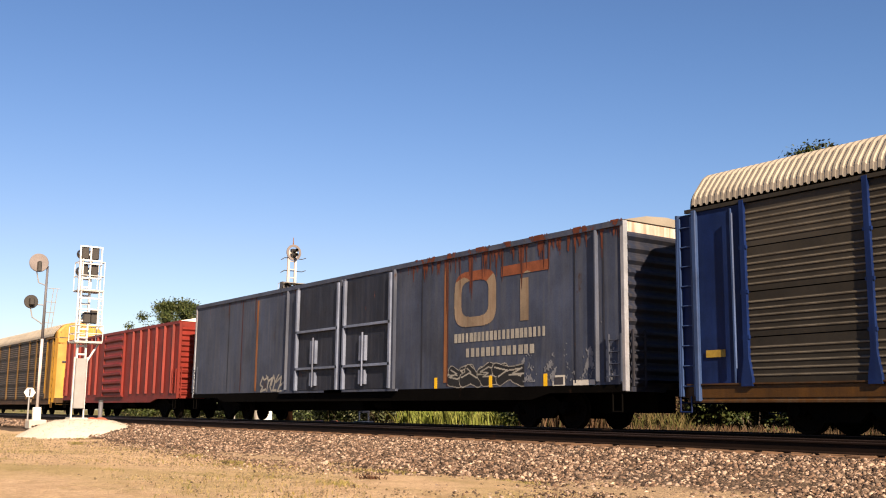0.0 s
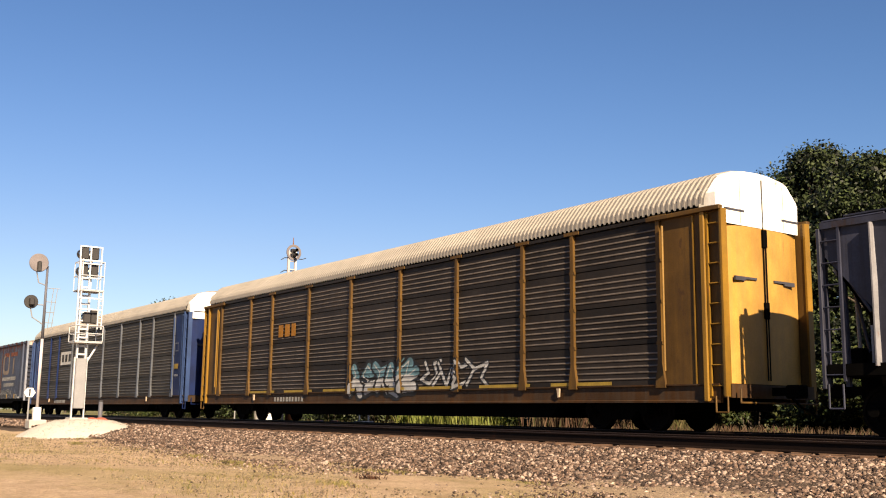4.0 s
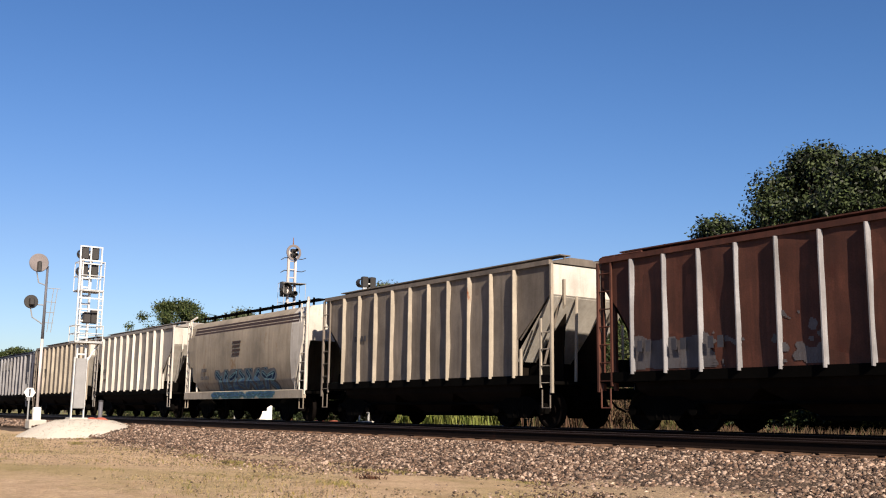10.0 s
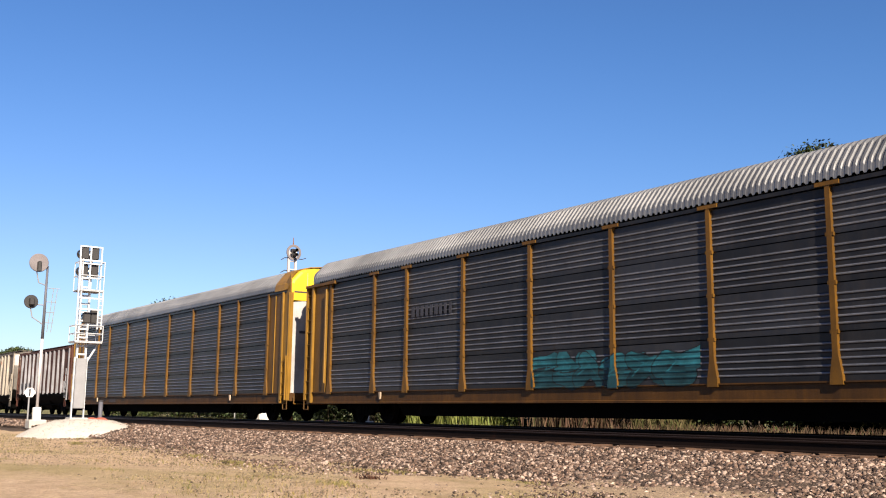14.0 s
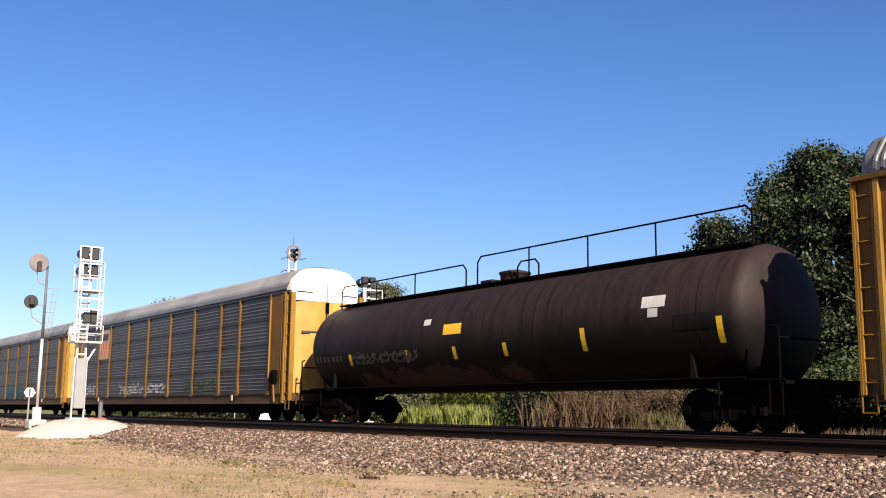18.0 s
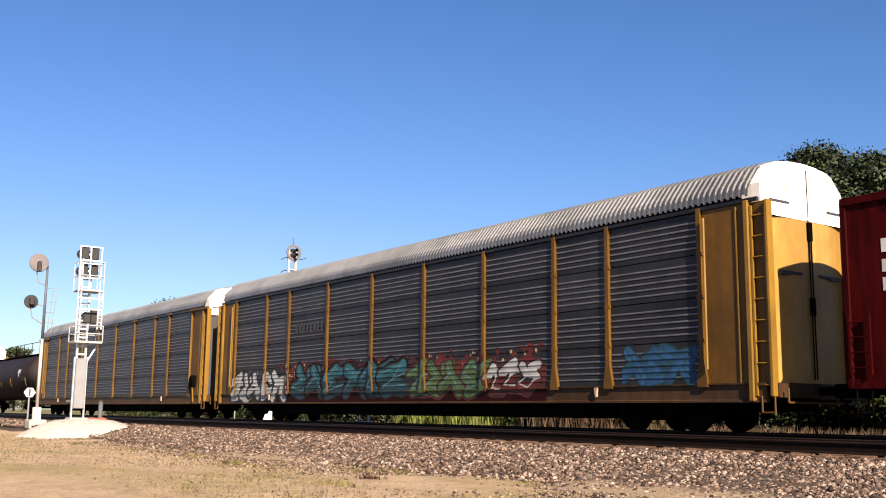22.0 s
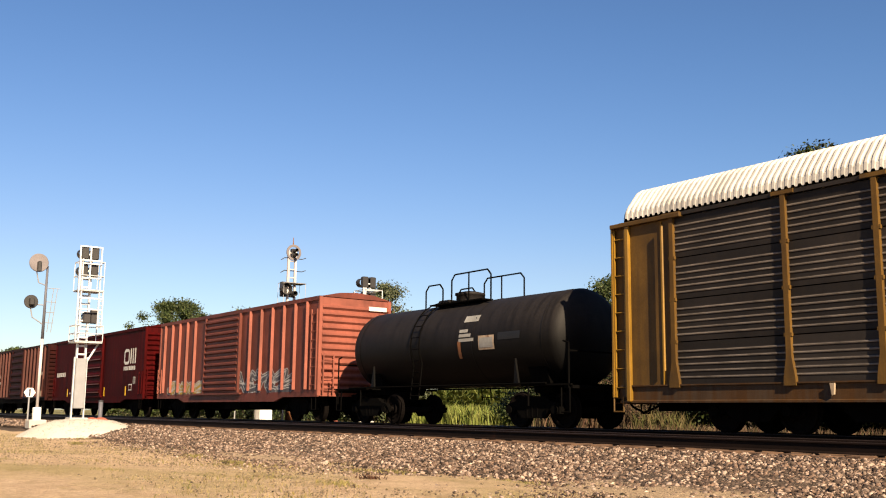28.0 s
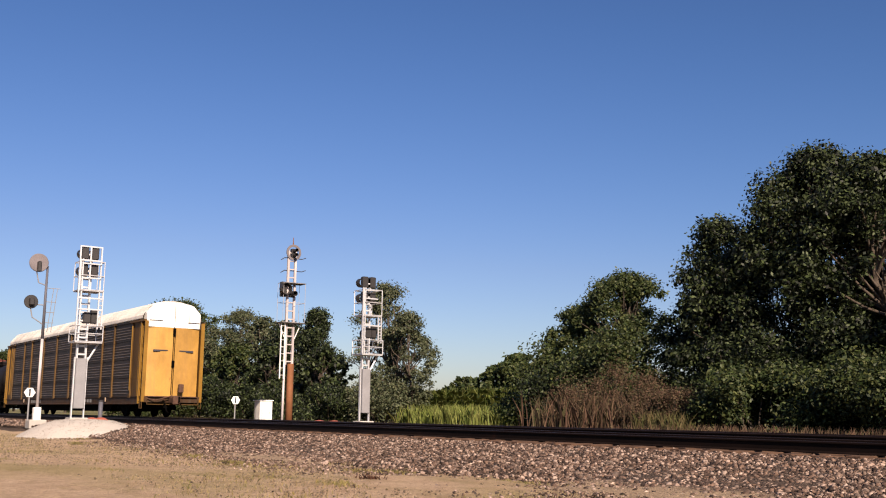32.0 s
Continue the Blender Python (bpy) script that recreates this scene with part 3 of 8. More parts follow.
bed = mesh_thing("ballast", bed_mesh(), M["ballast_bed"], "grey-brown crushed stone bed of the railway", "ballast", kind="structure", smooth=True)
if bed.data.polygons[0].normal.z < 0:
    bed.data.flip_normals()

RAIL_PROFILE = [(-0.07, -0.172), (0.07, -0.172), (0.07, -0.16), (0.012, -0.14), (0.012, -0.04), (0.036, -0.03), (0.036, -0.012)]
RAIL_PROFILE = RAIL_PROFILE + [(-a, b) for a, b in reversed(RAIL_PROFILE[2:])]
HEAD_PROFILE = [(-0.036, -0.012), (0.036, -0.012), (0.034, -0.003), (0.026, 0.0), (-0.026, 0.0), (-0.034, -0.003)]
for nm, yc, lab in (("track_1", TRACK_Y, "railway line on wooden ties with worn steel rails"), ("track_2", NEAR_Y, "empty railway line with rusty steel rails")):
    tk = thing(nm, 0, yc, 0, lab, "railway track", kind="structure")
    for side in (-1, 1):
        yy = side * 0.7535
        rl = part("rail", Shape().prism([(a + yy, b) for a, b in RAIL_PROFILE], "x", -950, 750), M["rail"], tk)
        part("rail_head", Shape().prism([(a + yy, b) for a, b in HEAD_PROFILE], "x", -950, 750), M["rail_head"], rl, "polished running surface")
    rng = random.Random(5 if yc == NEAR_Y else 9)
    tie_me = [Shape().cbox(-0.115, 0.115, -1.3, 1.3, -0.36, -0.176, 0.012).data("tie", M["tie"]) for _ in range(1)]
    lo, hi = (-46.0, 4.0)
    n_near = 100
    for i in range(n_near):
        x = lo + (hi - lo) * i / n_near + rng.uniform(-0.03, 0.03)
        t = part("tie", tie_me[0], None, tk)
        t.matrix_basis = pose(x, rng.uniform(-0.09, 0.09), rng.uniform(-0.012, 0.006), 0, 0, rng.uniform(-1.5, 1.5))
    far = Shape()
    for i in range(260):
        x = lo - 0.5 - 0.5 * i
        far.box(x - 0.11, x + 0.11, -1.3, 1.3, -0.36, -0.176)
    for i in range(60):
        x = hi + 0.5 + 0.5 * i
        far.box(x - 0.11, x + 0.11, -1.3, 1.3, -0.36, -0.176)
    tagged(part("ties", far, M["tie"], tk), kind="stuff")


# ---- loose stones of the bed ----
def stone_field(name, n, place, size, material, label, seed):
    r = np.random.RandomState(seed)
    ico = np.array([(0, 0, 1), (0.89, 0, 0.45), (0.28, 0.85, 0.45), (-0.72, 0.53, 0.45), (-0.72, -0.53, 0.45), (0.28, -0.85, 0.45), (0.72, 0.53, -0.45), (-0.28, 0.85, -0.45), (-0.89, 0, -0.45), (-0.28, -0.85, -0.45), (0.72, -0.53, -0.45), (0, 0, -1)])
    tri = [(0, 1, 2), (0, 2, 3), (0, 3, 4), (0, 4, 5), (0, 5, 1), (1, 6, 2), (2, 7, 3), (3, 8, 4), (4, 9, 5), (5, 10, 1), (2, 6, 7), (3, 7, 8), (4, 8, 9), (5, 9, 10), (1, 10, 6)]
    c = place(r, n)
    s = size[0] + (size[1] - size[0]) * r.rand(n, 1, 1) ** 2
    v = ico[None] * (0.5 + 0.9 * r.rand(n, 12, 1)) * (s * np.stack([0.8 + 0.6 * r.rand(n), 0.8 + 0.6 * r.rand(n), 0.6 + 0.5 * r.rand(n)], 1)[:, None, :])
    a, b = r.rand(n) * 6.283, (r.rand(n) - 0.5) * 1.6
    ca, sa, cb, sb = np.cos(a)[:, None], np.sin(a)[:, None], np.cos(b)[:, None], np.sin(b)[:, None]
    x, y, z = v[..., 0], v[..., 1], v[..., 2]
    y, z = cb * y - sb * z, sb * y + cb * z
    x, y = ca * x - sa * y, sa * x + ca * y
    v = np.stack([x, y, z], -1) + c[:, None, :]
    ob = new(name, scatter_mesh(name, v, tri, material))
    return tagged(ob, label, "stones", kind="stuff")


def near_slope(r, n):
    x = -34 + 32 * r.rand(n) ** 0.72
    y = 9.0 + 3.9 * r.rand(n) ** 0.75
    edge = 9.3 + 2.2 * np.clip((-x - 18) / 22, 0, 1)
    y = np.maximum(y, edge - 1.1 * r.rand(n) ** 1.5)
    z = np.array([shoulder_z(q) for q in y]) + 0.012 * r.rand(n)
    return np.stack([x, y, z + 0.005], 1)


def between_rails(r, n):
    x = -30 + 28 * r.rand(n)
    y = 12.4 + 8.0 * r.rand(n)
    z = np.array([shoulder_z(q) for q in y])
    return np.stack([x, y, z - 0.005], 1)


def far_slope(r, n):
    x = -75 + 42 * r.rand(n)
    y = 10.9 + 1.9 * r.rand(n)
    z = np.array([shoulder_z(q) for q in y]) + 0.01
    return np.stack([x, y, z], 1)


def loose_on_dirt(r, n):
    x = -40 + 37 * r.rand(n) ** 0.7
    y = 4.2 + 6.0 * r.rand(n) ** 0.7
    return np.stack([x, y, np.full(n, GROUND_Z + 0.015)], 1)


stone_field("ballast_stones", 46000, near_slope, (0.013, 0.038), M["stones"], "loose grey and pinkish crushed stones", 3)
stone_field("track_stones", 7000, between_rails, (0.02, 0.05), M["stones"], "crushed stones between the rails", 4)
stone_field("far_ballast_stones", 7500, far_slope, (0.03, 0.07), M["stones"], "loose crushed stones along the line", 5)
def toe(r, n):
    x = -38 + 34 * r.rand(n) ** 0.8
    edge = 9.3 + 2.2 * np.clip((-x - 18) / 22, 0, 1)
    y = edge - 0.3 - np.abs(r.normal(size=n)) * 0.75
    return np.stack([x, y, np.full(n, GROUND_Z + 0.02)], 1)


stone_field("toe_stones", 6500, toe, (0.01, 0.026), M["stones"], "crushed stones strewn along the foot of the bed", 7)
stone_field("scattered_pebbles", 9000, loose_on_dirt, (0.006, 0.02), M["pebbles"], "small pebbles strewn over the dirt", 6)


# ---- plants ----
def leaf_cloud(r, centres, radii, n, size, flat=0.5):
    """Leaves round the clump centres; (n, 4, 3) quads."""
    k = len(centres)
    w = radii ** 2
    i = r.choice(k, n, p=w / w.sum())
    d = r.normal(size=(n, 3))
    d /= np.linalg.norm(d, axis=1)[:, None]
    rad = radii[i] * r.rand(n) ** 0.5 * (0.55 + 0.85 * r.rand(n))
    out = r.rand(n) < 0.1
    rad = np.where(out, radii[i] * (1.05 + 0.5 * r.rand(n)), rad)
    c = centres[i] + d * rad[:, None] * np.array([1, 1, 0.8])
    nrm = d * flat + r.normal(size=(n, 3)) * 0.6 + np.array([0, 0, 0.35])
    nrm /= np.linalg.norm(nrm, axis=1)[:, None]
    t = np.cross(nrm, r.normal(size=(n, 3)))
    t /= np.linalg.norm(t, axis=1)[:, None]
    b = np.cross(nrm, t)
    s = (size * (0.6 + 0.8 * r.rand(n)))[:, None]
    return np.stack([c - t * s, c + b * s * 0.55, c + t * s, c - b * s * 0.55], 1)


def limb_path(r, p0, p1, r0, shape, bend=0.25, n=4):
    pts = [Vector(p0).lerp(Vector(p1), i / n) for i in range(n + 1)]
    ln = (Vector(p1) - Vector(p0)).length
    for i in range(1, n):
        pts[i] += Vector((r.uniform(-1, 1), r.uniform(-1, 1), r.uniform(-0.4, 0.6))) * ln * bend * 0.3
    for i in range(n):
        shape.ring(pts[i], pts[i + 1], r0 * (1 - 0.8 * i / n), r0 * (1 - 0.8 * (i + 1) / n), 7, False)
    return pts


def tree(name, x, y, z, height, width, seed, leaves, material, label, base=0.25, leaf=0.16, clumps=34, depth=None, trunks=1, lean=0.0, category="tree"):
    """A tapered trunk with limbs and a loose crown of clumps of leaves."""
    r = random.Random(seed)
    nr = np.random.RandomState(seed)
    depth = depth or width
    ob = thing(name, x, y, z, label, category)
    cs, rs = [], []
    clumps = int(clumps * 2.6)
    for i in range(clumps):
        h = base + (1 - base) * r.random() ** 0.85
        prof = math.sin(math.pi * min(1.0, (h - base) / (1 - base) * 0.86 + 0.14)) ** 0.6
        a = r.uniform(0, 2 * math.pi)
        q = math.sqrt(r.random()) * 0.88
        cr = height * r.uniform(0.028, 0.085)
        cs.append((math.cos(a) * q * prof * width / 2 + lean * h * height, math.sin(a) * q * prof * depth / 2, min(h * height, height - cr * 0.75)))
        rs.append(cr)
    wood = Shape()
    for t in range(trunks):
        ox = (t - (trunks - 1) / 2) * width * 0.22
        top = (ox * 1.6 + lean * height * 0.8, r.uniform(-0.3, 0.3), height * 0.82)
        path = limb_path(r, (ox, 0, -0.2), top, height * 0.022 / math.sqrt(trunks), wood, 0.12, 6)
        for i in range(t, clumps, trunks * 2):
            j = min(5, 1 + int(cs[i][2] / height * 5 * 0.75))
            limb_path(r, path[j], cs[i], height * 0.007, wood, 0.3, 3)
    part("trunk", wood, M["bark"], ob, smooth=True)
    me = scatter_mesh("crown", leaf_cloud(nr, np.array(cs), np.array(rs), leaves, leaf), [(0, 1, 2, 3)], material)
    part("crown", me, None, ob)
    return ob


def bush(name, x, y, z, height, width, seed, leaves, material, label, leaf=0.12, clumps=16, depth=None, category="bush"):
    r = random.Random(seed)
    nr = np.random.RandomState(seed)
    depth = depth or width * 0.7
    ob = thing(name, x, y, z, label, category)
    cs, rs, wood = [], [], Shape()
    for i in range(clumps):
        a, q = r.uniform(0, 6.283), math.sqrt(r.random())
        cr = height * r.uniform(0.14, 0.26)
        c = (math.cos(a) * q * width / 2, math.sin(a) * q * depth / 2, max(cr * 0.7, (height - cr * 0.8) * r.random() ** 0.6 * math.sqrt(max(0.05, 1 - 0.75 * q * q))))
        cs.append(c), rs.append(cr)
        limb_path(r, (c[0] * 0.3, c[1] * 0.3, -0.1), c, 0.035, wood, 0.3, 3)
    part("stem", wood, M["bark"], ob, smooth=True)
    part("foliage", scatter_mesh("foliage", leaf_cloud(nr, np.array(cs), np.array(rs), leaves, leaf), [(0, 1, 2, 3)], material), None, ob)
    return ob


def blades(name, n, place, height, material, label, seed, category="grass", width=0.012, bend=0.35):
    """Standing stalks: long thin leaves bent to one side."""
    r = np.random.RandomState(seed)
    c = place(r, n)
    h = height[0] + (height[1] - height[0]) * r.rand(n)
    a = r.rand(n) * 6.283
    side = np.stack([np.cos(a), np.sin(a), np.zeros(n)], 1) * (width * (0.6 + 0.8 * r.rand(n)))[:, None]
    lean = np.stack([r.normal(size=n), r.normal(size=n), np.zeros(n)], 1) * (bend * h)[:, None] * 0.5
    up = np.array([0, 0, 1.0])
    mid = c + up * (h * 0.6)[:, None] + lean * 0.35
    tip = c + up * h[:, None] + lean
    v = np.stack([c - side, c + side, mid + side * 0.8, tip, mid - side * 0.8], 1)
    ob = new(name, scatter_mesh(name, v, [(0, 1, 2, 3, 4)], material))
    return tagged(ob, label, category, kind="stuff")

# ---- trees and growth beyond the line ----
FAR_Z = -0.3
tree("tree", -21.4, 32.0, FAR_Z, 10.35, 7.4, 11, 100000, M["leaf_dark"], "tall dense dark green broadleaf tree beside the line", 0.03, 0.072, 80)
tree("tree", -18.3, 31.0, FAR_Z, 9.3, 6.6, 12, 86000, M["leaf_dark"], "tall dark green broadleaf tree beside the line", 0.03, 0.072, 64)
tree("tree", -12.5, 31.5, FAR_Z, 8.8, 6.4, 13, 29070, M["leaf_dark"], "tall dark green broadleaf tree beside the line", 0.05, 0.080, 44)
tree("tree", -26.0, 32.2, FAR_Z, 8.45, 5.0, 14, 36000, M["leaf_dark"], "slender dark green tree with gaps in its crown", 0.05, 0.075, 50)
tree("tree", -32.6, 33.5, FAR_Z, 7.1, 8.2, 15, 44000, M["leaf_mid"], "broad green tree with a rounded crown", 0.05, 0.065, 50)
tree("tree", -36.0, 34.0, FAR_Z, 5.9, 5.2, 35, 22610, M["leaf_mid"], "upright green tree with a rounded crown", 0.05, 0.080, 44)
tree("tree", -24.5, 30.5, FAR_Z, 6.6, 5.0, 16, 29070, M["leaf_dark"], "dark green tree with low branches", 0.04, 0.080, 44)
bush("bush", -28.8, 29.5, FAR_Z, 4.6, 6.0, 21, 34000, M["leaf_mid"], "thick green bush by the line", 0.062, 26)
bush("bush", -22.6, 28.5, FAR_Z, 4.0, 5.6, 22, 32000, M["leaf_dark"], "thick dark green bush by the line", 0.062, 26)
bush("bush", -16.0, 27.6, FAR_Z, 3.3, 5.4, 23, 34000, M["leaf_mid"], "sunlit green bush with broad leaves", 0.062, 24)
bush("bush", -31.5, 29.0, FAR_Z, 3.3, 4.4, 24, 15300, M["leaf_dark"], "dark green bush by the line", 0.073, 20)
bush("bush", -10.5, 27.5, FAR_Z, 3.4, 5.4, 25, 12240, M["leaf_mid"], "leafy green bush by the line", 0.062, 20)


def weed_patch(x0, x1, y0, y1):
    def place(r, n):
        return np.stack([x0 + (x1 - x0) * r.rand(n), y0 + (y1 - y0) * r.rand(n), np.full(n, FAR_Z - 0.1)], 1)
    return place


def heap(xc, yc, wx, wy, base=FAR_Z - 0.1):
    def place(r, n):
        return np.stack([xc + wx * r.normal(size=n) * 0.5, yc + wy * r.normal(size=n) * 0.5, np.full(n, base)], 1)
    return place


bush("dry_bush", -26.4, 26.4, FAR_Z, 2.9, 4.2, 26, 17503, M["red_twigs"], "dried reddish-brown brush with thin twigs", 0.03, 18)
bush("dry_bush", -23.6, 26.0, FAR_Z, 2.0, 3.0, 27, 13464, M["red_twigs"], "dried reddish-brown brush with thin twigs", 0.03, 16)
blades("dry_weeds", 2000, heap(-26.4, 26.0, 2.6, 1.6), (0.5, 1.7), M["red_twigs"], "tall dead brown weeds", 31, "weeds", 0.02, 0.5)
blades("trackside_weeds", 6500, weed_patch(-24, -4, 23.4, 25.6), (0.15, 0.55), M["red_twigs"], "low reddish-brown dry weeds along the line", 32, "weeds", 0.016, 0.4)
blades("trackside_grass", 3600, weed_patch(-75, -30, 23.2, 27.0), (0.1, 0.4), M["grass"], "rough yellow-green grass along the line", 33, "grass", 0.018, 0.4)


def corn_rows(r, n):
    row = r.randint(0, 34, n)
    x = -96 + 52 * r.rand(n)
    return np.stack([x, 38 + row * 0.76 + 0.08 * r.normal(size=n), np.full(n, FAR_Z - 0.05)], 1)


def corn_field():
    r = np.random.RandomState(41)
    n = 5200
    c = corn_rows(r, n)
    out = []
    for k in range(6):
        z0 = 0.15 + 0.34 * k + 0.1 * r.rand(n)
        a = r.rand(n) * 6.283
        d = np.stack([np.cos(a), np.sin(a), np.zeros(n)], 1)
        s = np.stack([-np.sin(a), np.cos(a), np.zeros(n)], 1) * 0.045
        p = c + np.array([0, 0, 1.0]) * z0[:, None]
        mid = p + d * 0.28 + np.array([0, 0, 0.3])
        tip = p + d * 0.62 + np.array([0, 0, 0.12])
        out.append(np.stack([p - s * 0.5, p + s * 0.5, mid + s, tip, mid - s], 1))
    top = c + np.array([0, 0, 2.05])
    w = np.array([0.04, 0, 0])
    out.append(np.stack([c - w * 0.5, c + w * 0.5, top + w, top + np.array([0, 0, 0.35]), top - w], 1))
    ob = new("corn_field", scatter_mesh("corn_field", np.concatenate(out), [(0, 1, 2, 3, 4)], M["corn"]))
    tagged(ob, "field of tall yellow-green ripening corn", "corn", kind="stuff")


corn_field()
blades("tall_grass", 2600, weed_patch(-44, -37.5, 28.5, 32.5), (0.6, 1.3), M["corn"], "tall sunlit yellow-green grass along the field", 34, "grass", 0.03, 0.45)
blades("tall_grass", 700, weed_patch(-23.6, -21.6, 24.4, 25.8), (0.4, 1.0), M["grass"], "tall sunlit yellow-green grass by the line", 35, "grass", 0.022, 0.45)
bush("bush", -43.0, 35.5, FAR_Z, 1.6, 4.0, 43, 12240, M["leaf_dark"], "low dark green bush at the field's edge", 0.067, 18)

bush("bush", -34.3, 31.3, FAR_Z, 4.7, 6.4, 44, 13000, M["leaf_mid"], "thick olive-green bush under the trees", 0.075, 34)

bush("bush", -47.6, 30.0, FAR_Z, 3.6, 4.2, 45, 9000, M["leaf_pale"], "grey-green undergrowth beneath the thin tree", 0.07, 24)
bush("bush", -51.0, 28.6, FAR_Z, 2.4, 6.0, 46, 9000, M["leaf_dark"], "dark undergrowth behind the signals", 0.07, 26)

# far wood across the field
for i, (x, y, h, w) in enumerate(((-186, 140, 9.5, 16), (-176, 141, 12.0, 15), (-167, 139, 14.0, 16), (-158, 140, 13.0, 15), (-150, 138, 12.5, 14), (-142, 139, 12.0, 14))):
    tree("tree", x, y, -1.0, h, w, 50 + i, 9000, M["leaf_mid"], "distant rounded green tree across the field", 0.0, 0.55, 70)

# trees behind the signals
tree("tree", -50.0, 31.5, FAR_Z, 8.2, 4.6, 61, 20995, M["leaf_pale"], "thin grey-green tree with an open crown and several stems", 0.12, 0.064, 34, trunks=3)
tree("tree", -46.8, 31.0, FAR_Z, 6.2, 4.0, 62, 15504, M["leaf_pale"], "thin grey-green tree with an open crown", 0.15, 0.064, 26, trunks=2)
tree("tree", -61.0, 33.0, FAR_Z, 7.6, 4.4, 63, 25840, M["leaf_dark"], "dark green slender tree behind the signals", 0.05, 0.080, 34)
tree("tree", -67.0, 34.0, FAR_Z, 7.2, 6.5, 64, 25840, M["leaf_dark"], "dark green broad tree behind the signals", 0.05, 0.080, 34)
tree("tree", -78.0, 35.0, FAR_Z, 9.0, 9.0, 65, 29070, M["leaf_pale"], "grey-green broad tree behind the signals", 0.05, 0.090, 40)
tree("tree", -92.0, 35.2, FAR_Z, 11.0, 14.0, 66, 35530, M["leaf_mid"], "tall green tree with a rounded top", 0.05, 0.096, 46)
tree("tree", -104.0, 40.0, FAR_Z, 9.5, 9.0, 67, 25840, M["leaf_mid"], "green tree with a rounded top", 0.05, 0.107, 40)
tree("tree", -150.0, 48.0, FAR_Z, 11.0, 13.0, 68, 16796, M["leaf_mid"], "distant green tree beyond the signals", 0.05, 0.160, 34)
tree("tree", -190.0, 52.0, FAR_Z, 10.0, 16.0, 69, 16796, M["leaf_mid"], "distant green tree beyond the signals", 0.05, 0.181, 34)
tree("tree", -255.0, 58.0, FAR_Z, 15.0, 20.0, 70, 16796, M["leaf_mid"], "distant green tree far down the line", 0.05, 0.240, 34)
tree("tree", -300.0, 62.0, FAR_Z, 14.0, 24.0, 71, 16796, M["leaf_mid"], "distant green tree far down the line", 0.05, 0.266, 34)
bush("bush", -58.0, 29.0, FAR_Z, 3.2, 6.0, 72, 18360, M["leaf_dark"], "dense dark undergrowth behind the signals", 0.078, 22)
bush("bush", -66.0, 29.5, FAR_Z, 3.8, 7.0, 73, 18360, M["leaf_dark"], "dense dark undergrowth behind the signals", 0.078, 22)
bush("bush", -76.0, 30.0, FAR_Z, 4.4, 9.0, 74, 18360, M["leaf_mid"], "dense green undergrowth behind the signals", 0.089, 24)
bush("bush", -51.5, 29.5, FAR_Z, 2.6, 5.0, 75, 15300, M["leaf_dark"], "dense dark undergrowth behind the signals", 0.073, 20)
bush("bush", -88.0, 31.0, FAR_Z, 5.0, 10.0, 76, 15300, M["leaf_mid"], "dense green undergrowth behind the signals", 0.100, 24)

for i, (x, y, h, w, m) in enumerate(((-55.5, 30.5, 4.6, 4.5, "leaf_dark"), (-63.5, 31.0, 5.2, 5.0, "leaf_dark"), (-70.5, 31.5, 5.6, 5.5, "leaf_mid"), (-82.0, 33.0, 6.8, 7.0, "leaf_pale"), (-72.5, 34.5, 8.0, 5.5, "leaf_pale"), (-86.0, 34.5, 8.0, 7.0, "leaf_mid"), (-98.0, 35.5, 8.6, 8.0, "leaf_mid"), (-110.0, 38.0, 8.0, 9.0, "leaf_mid"))):
    tree("tree", x, y, FAR_Z, h, w, 90 + i, 9000, M[m], "leafy tree in the hedge behind the signals", 0.04, 0.12, 44)
bush("bush", -20.0, 26.6, FAR_Z, 2.6, 4.6, 101, 26000, M["leaf_mid"], "sunlit green bush with broad leaves", 0.062, 24)
bush("bush", -15.0, 26.4, FAR_Z, 2.9, 4.6, 102, 26000, M["leaf_mid"], "sunlit green bush with broad leaves", 0.062, 24)

# tufts on the dirt this side of the line
def dirt_tufts(r, n):
    spots = np.array([(-11.83, 6.81), (-17.47, 7.80), (-15.75, 4.97), (-14.1, 8.6), (-13.6, 8.9), (-20.2, 8.2), (-29.0, 8.3), (-33.0, 9.6), (-24.5, 9.6), (-16.2, 9.3), (-10.8, 9.0), (-9.8, 9.3), (-18.8, 9.5)])
    k = r.randint(0, len(spots), n)
    xy = spots[k] + r.normal(size=(n, 2)) * np.array([0.28, 0.09])
    return np.stack([xy[:, 0], xy[:, 1], np.full(n, GROUND_Z - 0.02)], 1)


blades("grass_tufts", 2600, dirt_tufts, (0.03, 0.1), M["dry_tuft"], "small dry grass tufts on the dirt", 81, "grass", 0.008, 0.7)
def thin_grass(r, n):
    x = -40 + 36 * r.rand(n) ** 0.8
    y = 4.0 + 6.2 * r.rand(n) ** 0.8
    keep = np.array([noise.noise(Vector((a * 0.35, b * 0.9, 4.0))) for a, b in zip(x, y)]) + 0.35 * r.normal(size=n) > 0.12
    return np.stack([x, y, np.where(keep, GROUND_Z - 0.01, GROUND_Z - 0.5)], 1)


blades("thin_grass", 22000, thin_grass, (0.015, 0.06), M["dry_tuft"], "thin yellowed grass over the dirt", 83, "grass", 0.006, 0.9)
blades("dead_weed", 160, heap(-12.34, 7.62, 0.35, 0.1, GROUND_Z - 0.03), (0.05, 0.14), M["dead"], "small dead red-brown weed on the dirt", 82, "weeds", 0.012, 0.9)

